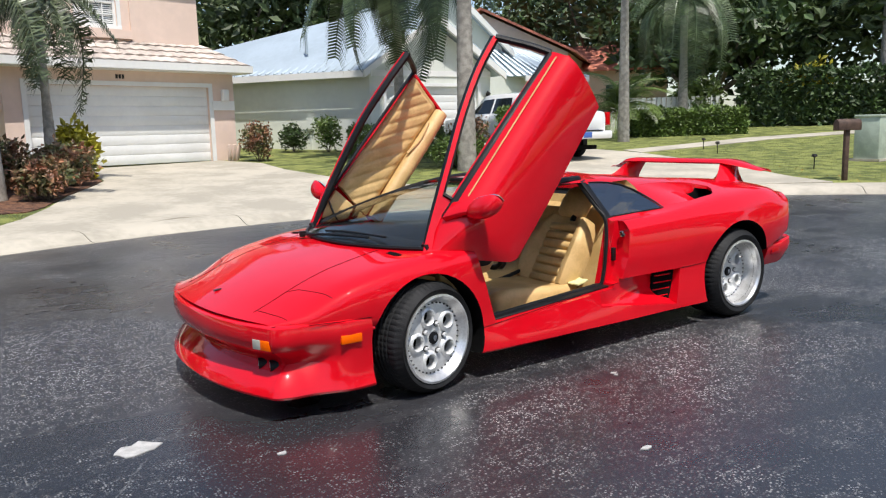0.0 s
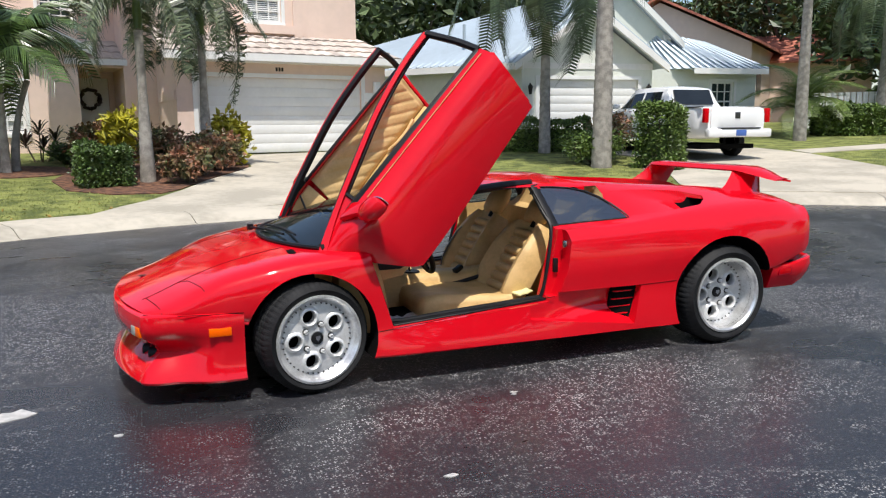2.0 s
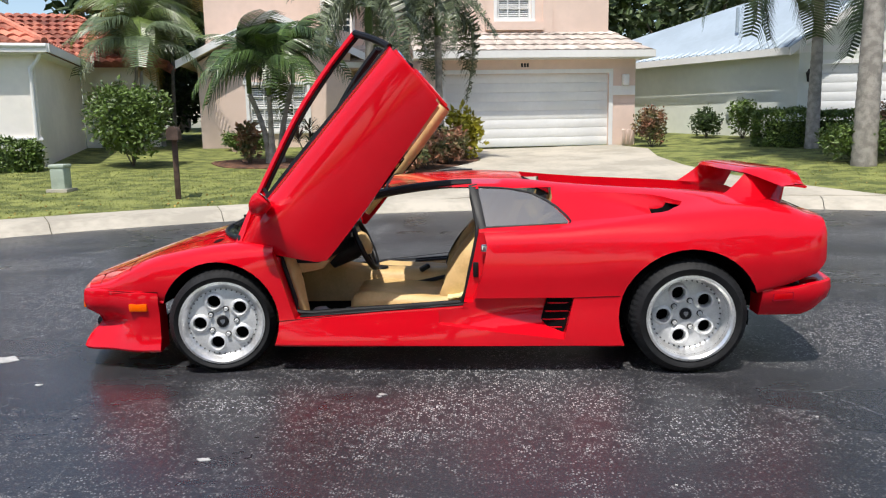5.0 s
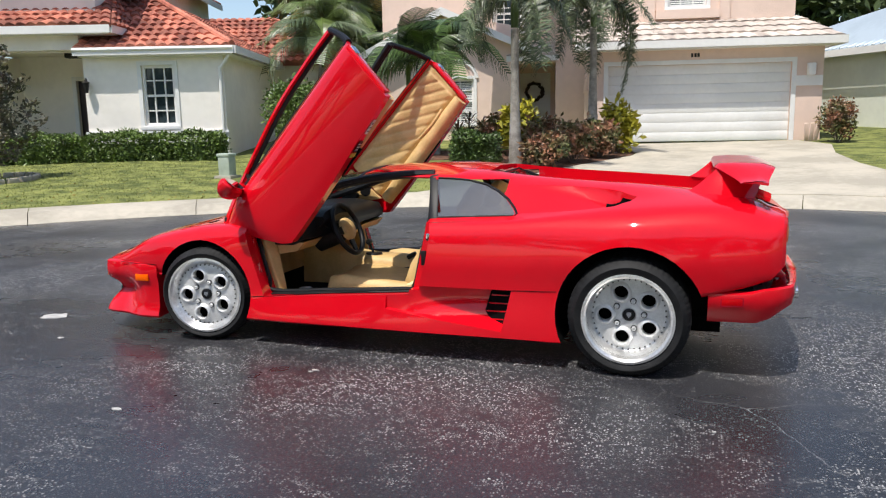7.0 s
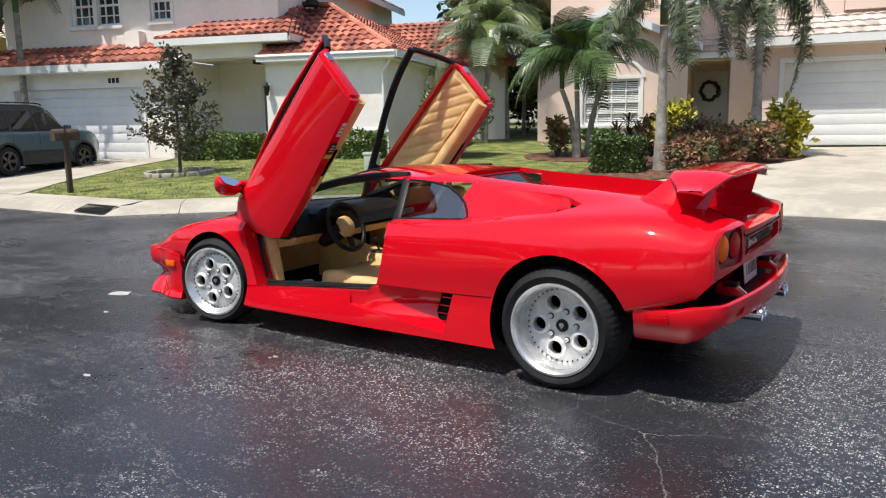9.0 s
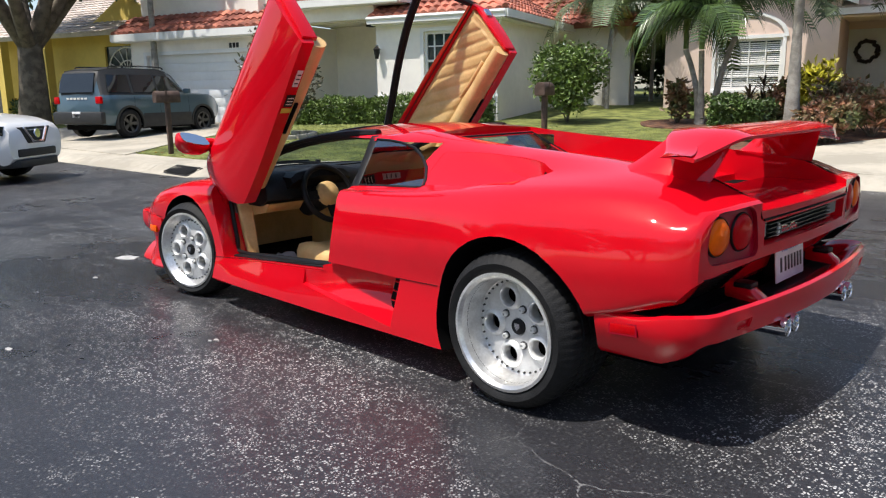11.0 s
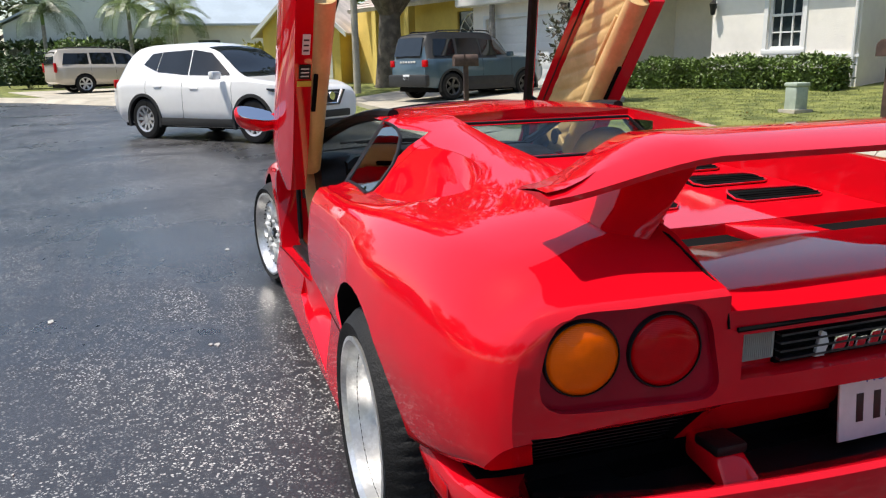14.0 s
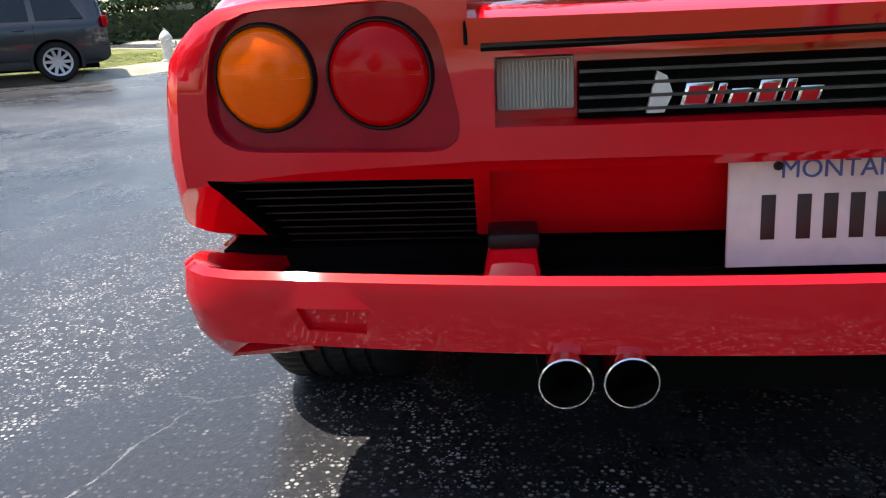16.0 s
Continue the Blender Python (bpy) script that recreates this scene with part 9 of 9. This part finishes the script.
fv = vehicle("pickup_truck", "small silver-white pickup truck at the far end of the street", -46.5, -17.2, gz(-46.5, -16) + 0.02, 140, 5.2, 1.85, 3.2, 1.05, CARWHITE, K,
             {"side": [[(1.85, 1.22), (2.5, 1.22), (2.5, 1.60), (1.95, 1.60)], [(2.6, 1.22), (3.6, 1.22), (3.15, 1.58), (2.6, 1.61)]], "front": ((4.0, 1.2, .68), (3.2, 1.68, .56)), "rear": ((1.6, 1.24, .54), (1.74, 1.62, .52)), "handles": (2.1, 2.9), "mirror": (3.5, 1.26)}, 0.37, 0.24, 6, clad=False, pillars=(2.55, 3.7))
bits(fv, "tail_lamp", REDLENS, [((.0, s * .84, 1.0), (.08, .12, .3)) for s in (-1, 1)], 0.02)
K = [(0.0, .42, .98, 1.05, .66), (.08, .34, 1.04, 1.4, .66), (.3, .3, 1.06, 1.68, .64), (.9, .28, 1.06, 1.74, .66), (2.2, .28, 1.05, 1.73, .66), (2.7, .28, 1.05, 1.6, .64), (3.4, .28, 1.06, 1.12, .74), (4.2, .3, .98, 1.0, .8), (4.6, .36, .88, .9, .76), (4.75, .46, .76, .78, .7)]
dv = vehicle("sport_utility", "dark blue-black sport utility parked across the street", -12.2, -8.2, 0.02, 303, 4.75, 1.9, 2.8, 0.95, CARDARK, K,
             {"side": [[(.4, 1.12), (1.2, 1.10), (1.22, 1.56), (.62, 1.56)], [(1.3, 1.1), (2.15, 1.09), (2.12, 1.6), (1.32, 1.58)], [(2.22, 1.09), (3.2, 1.12), (2.7, 1.54), (2.2, 1.6)]], "front": ((3.45, 1.1, .7), (2.6, 1.64, .58)), "rear": ((.05, 1.1, .58), (.24, 1.6, .55)), "handles": (1.5, 2.4), "mirror": (3.1, 1.15)}, 0.36, 0.25, 10, pillars=(1.26, 2.18, 3.3), rails=True)
bits(dv, "tail_lamp", REDLENS, [((.03, s * .76, 1.05), (.1, .2, .2)) for s in (-1, 1)], 0.02)

# ---- small things along the street ----
RUST = pbr("weathered_brown_metal", (0.09, 0.055, 0.04), 0.7, 0.2, 0.3, 9, 0.2, 90)
UTIL = pbr("pale_green_plastic", (0.40, 0.46, 0.38), 0.55, 0, 0.15, 4)
HYDRANT = pbr("white_hydrant_paint", (0.72, 0.72, 0.70), 0.5, 0, 0.12, 9)


def mailbox(x, y, h, rz, label="brown metal mailbox on a post beside the kerb"):
    b = thing("mailbox", label, "mailbox", "mailboxes", at=(x, y, gz(x, y) if gz(x, y) > 0 else 0.13), rz=rz)
    M().box((0, 0, (h - 0.12) / 2 - 0.03), (0.09, 0.09, h - 0.06)).ob("post", RUST, b, bevel=0.008)
    pts = [(-0.10, 0.0), (0.10, 0.0), (0.10, 0.13)] + [(0.10 * math.cos(a), 0.13 + 0.10 * math.sin(a)) for a in np.linspace(0.3, math.pi - 0.3, 7)] + [(-0.10, 0.13)]
    M().hull2([(p[0], -0.24, h - 0.20 + p[1]) for p in pts], [(p[0], 0.24, h - 0.20 + p[1]) for p in pts]).ob("box", RUST, b, bevel=0.006)
    M().prism([(p[0] * 0.94, h - 0.195 + p[1] * 0.95) for p in pts], -0.252, -0.241).ob("door", RUST, b)
    M().box((0.108, -0.05, h - 0.03), (0.008, 0.03, 0.16)).ob("flag", RUST, b)


def street_bits():
    mailbox(-5.04, 8.0, 1.22, 15)
    mailbox(-11.5, 4.2, 1.22, -5)
    mailbox(12.35, 3.9, 1.22, 60)
    for x, y, w, h in ((-7.55, 8.8, 0.27, 0.47), (16.4, 5.3, 0.62, 1.1)):
        u = thing("utility_box", "pale green plastic utility pedestal on a lawn", "utility box", at=(x, y, gz(x, y)))
        M().box((0, 0, h / 2 - 0.02), (w, w, h)).ob("housing", UTIL, u, bevel=0.03)
        M().box((0, 0, h + 0.0), (w + 0.03, w + 0.03, 0.07)).ob("lid", UTIL, u, bevel=0.02)
        M().box((0, 0, 0.02), (w + 0.12, w + 0.12, 0.06)).ob("footing", CONCRETE, u)
    h = thing("fire_hydrant", "white fire hydrant on a grass verge", "fire hydrant", at=(-14.9, -8.1, gz(-14.9, -8.1)))
    M().lathe([(0, -.05), (.16, -.05), (.16, .05), (.12, .06), (.12, .5), (.15, .52), (.15, .56), (.12, .62), (.06, .70), (.03, .72), (.03, .77), (0, .77)], 20, pose(0, 0, 0, 90)).ob("barrel", HYDRANT, h, smooth=40)
    for a in (0, 90, 180):
        M().lathe([(0, .10), (.055, .10), (.055, .19), (.07, .19), (.07, .23), (0, .24)], 14, Matrix.Translation((0, 0, .42)) @ pose(0, 0, 0, 0, 0, a)).ob("outlet", HYDRANT, h)
    dr = thing("storm_drain", "dark iron storm drain grate set in the kerb", "drain", at=(-8.85, 3.02, 0.075), rz=-3)
    M().box((0, 0, -.03), (.95, .34, .05), pose(0, 0, 0, 19, 0, 0)).ob("frame", IRON, dr, bevel=0.008)
    for k in range(9):
        M().box((-.40 + .10 * k, 0, .002), (.045, .28, .03), pose(0, 0, 0, 19, 0, 0)).ob("grate_bar", IRON, dr, bevel=0.004)
    # concrete pole by the yellow house
    p = thing("utility_pole", "pale concrete pole beside the street", "pole", at=(-23.5, 4.7, gz(-23.5, 4.7)))
    M().tube([(0, 0, -.1), (0, 0, 9)], [.13, .09], 12).ob("shaft", CONCRETE, p)
    # white fence beyond the lawn
    f = thing("fence", "white board fence beyond a lawn", "fence")
    a, b = Vector((22.8, 19.6)), Vector((27.6, 17.6))
    n = 22
    for i in range(n):
        q = a.lerp(b, i / (n - 1))
        M().box((q.x, q.y, gz(q.x, q.y) + 0.70), (0.20, 0.04, 1.5), pose(0, 0, 0, 0, 0, -22)).ob("board", WHITE, f)
    # garden lights
    for x, y in ((13.9, 5.4), (16.2, 9.6), (17.2, 10.8)):
        g = thing("garden_light", "small dark garden stake light on a lawn", "garden light", "garden lights", at=(x, y, gz(x, y)))
        M().tube([(0, 0, -.05), (0, 0, .28)], .014, 6).ob("stake", IRON, g)
        M().lathe([(0, 0), (.02, 0), (.07, .03), (.05, .08), (0, .09)], 12, Matrix.Translation((0, 0, .27)) @ pose(0, 0, 0, 90)).ob("shade", IRON, g)
    # stone ring under the young tree, stacked pavers by the garage
    ring = thing("edging_ring", "ring of pale edging stones round a young tree", "edging")
    for i in range(18):
        t = i * 2 * math.pi / 18
        x, y = -12.1 + .75 * math.cos(t), 7.3 + .75 * math.sin(t)
        M().box((x, y, gz(x, y) + .04), (.22, .12, .12), pose(0, 0, 0, 0, 0, math.degrees(t) + 90)).ob("stone", CONCRETE, ring, bevel=0.02)
    pv = thing("paver_stack", "pinkish pavers leaning by a garage", "pavers")
    for i in range(3):
        M().box((4.55 + .13 * i, 18.05, gz(4.6, 18.0) + .24), (.1, .06, .52), pose(0, 0, 0, 14, 6 * i - 5, 8)).ob("paver", PINK, pv, bevel=0.008)
    # yellow cloth on the sill, papers in the foot-well
    c = thing("cloth", "folded pale yellow cloth on the car's floor", "cloth")
    rng = np.random.default_rng(4)
    rows = [[(-.02 + .10 * i / 6 , -.66 + .09 * j / 6, .374 + .005 * rng.random() + .02 * (i / 6) ** 2) for j in range(7)] for i in range(7)]
    M().slab(rows, (0, 0, -.008)).ob("fold", pbr("yellow_cloth", (0.75, 0.72, 0.35), 0.9, 0, 0.1, 20, 0.3, 200), c, smooth=60)
    c = thing("plastic_bag", "crumpled clear plastic sheet in the car's foot-well", "plastic sheet")
    rows = [[(-.86 + .26 * i / 8, -.60 + .16 * j / 6, .25 + .035 * rng.random()) for j in range(7)] for i in range(9)]
    M().slab(rows, (0, 0, -.004)).ob("sheet", pbr("crumpled_plastic", (0.55, 0.55, 0.56), 0.25, 0, 0.2, 20), c, smooth=60)
    # pale flakes on the asphalt
    SCRAP = pbr("pale_scrap", (0.45, 0.44, 0.42), 0.7, 0, 0.2, 20, 0.3, 90)
    spots = [(-1.02, -2.06, .03), (-.35, -1.27, .022), (-2.29, -1.10, .025), (-.36, -1.30, .015), (-4.3, -1.7, .02)]
    for i in range(70):
        spots.append((rng.uniform(-7, 4), rng.uniform(-4.6, 3.5), rng.uniform(.004, .011)))
    m = M()
    for x, y, r in spots:
        k = 7
        ring = [(x + r * (0.6 + 0.7 * rng.random()) * math.cos(2 * math.pi * i / k), y + 0.6 * r * (0.6 + 0.7 * rng.random()) * math.sin(2 * math.pi * i / k)) for i in range(k)]
        m.hull2([(a, b, .004) for a, b in ring], [(a, b, -.002) for a, b in ring])
    o = m.ob("paint_flakes", SCRAP)
    tagged(o, "scattered pale flecks stuck to the asphalt", "flecks", kind="stuff")
    big = thing("paint_patch", "pale flaked patch on dark asphalt", "patch")
    ring = [(-2.79 + .095 * (0.7 + 0.5 * rng.random()) * math.cos(t), -.645 + .09 * (0.6 + 0.5 * rng.random()) * math.sin(t)) for t in np.linspace(0, 2 * math.pi, 14, endpoint=False)]
    M().hull2([(a, b, .0045) for a, b in ring], [(a, b, -.002) for a, b in ring]).ob("patch", SCRAP, big)


def plain_house(x, y, rz, w, d, h, rise, wall, roof, label):
    o = thing("house", label, "house", "houses at the street's end", at=(x, y, gz(x, y) - 0.1), rz=rz)
    M().box((0, 0, h / 2), (w, d, h)).ob("wall", wall, o)
    M().hull2([(-w / 2, -d / 2, h), (-w / 2, d / 2, h), (-w / 2, 0, h + rise)], [(w / 2, -d / 2, h), (w / 2, d / 2, h), (w / 2, 0, h + rise)]).ob("gable", wall, o)
    e = 0.45
    for s in (-1, 1):
        M().hull2([(-w / 2 - e, s * (d / 2 + e), h - .1), (w / 2 + e, s * (d / 2 + e), h - .1), (w / 2 + e, 0, h + rise + .12), (-w / 2 - e, 0, h + rise + .12)], [(-w / 2 - e, s * (d / 2 + e), h + .02), (w / 2 + e, s * (d / 2 + e), h + .02), (w / 2 + e, 0, h + rise + .24), (-w / 2 - e, 0, h + rise + .24)]).ob("roof", roof, o)
    for s in (-1, 1):
        M().box((w / 2 + .01, s * d * .22, h * .55), (.04, 1.1, 1.2)).ob("window", PANE, o)
        M().box((w * .25 * s, -d / 2 - .01, h * .55), (1.2, .04, 1.2)).ob("window", PANE, o)


street_bits()
plain_house(-56, -20, 20, 12, 10, 3.4, 2.2, CREAM, WHITE, "white house beyond a tall hedge")
plain_house(-58, -6, 0, 12, 10, 3.6, 2.4, MINT, TINROOF, "pale house with a metal roof beyond a hedge")
plain_house(-50.0, 3.2, 90, 9.4, 11, 3.3, 2.9, MINT, TINROOF, "pale blue-green house with a metal roof beside a yellow house")
plain_house(24.8, 29.6, 38, 9, 8.5, 3.7, 2.1, PINK, TERRACOTTA, "pale house with an orange tiled roof behind a metal-roofed house")
plain_house(30.6, 30.6, -42, 11, 8, 3.2, 1.5, PINK, TERRACOTTA, "pale house with an orange tiled roof among trees")
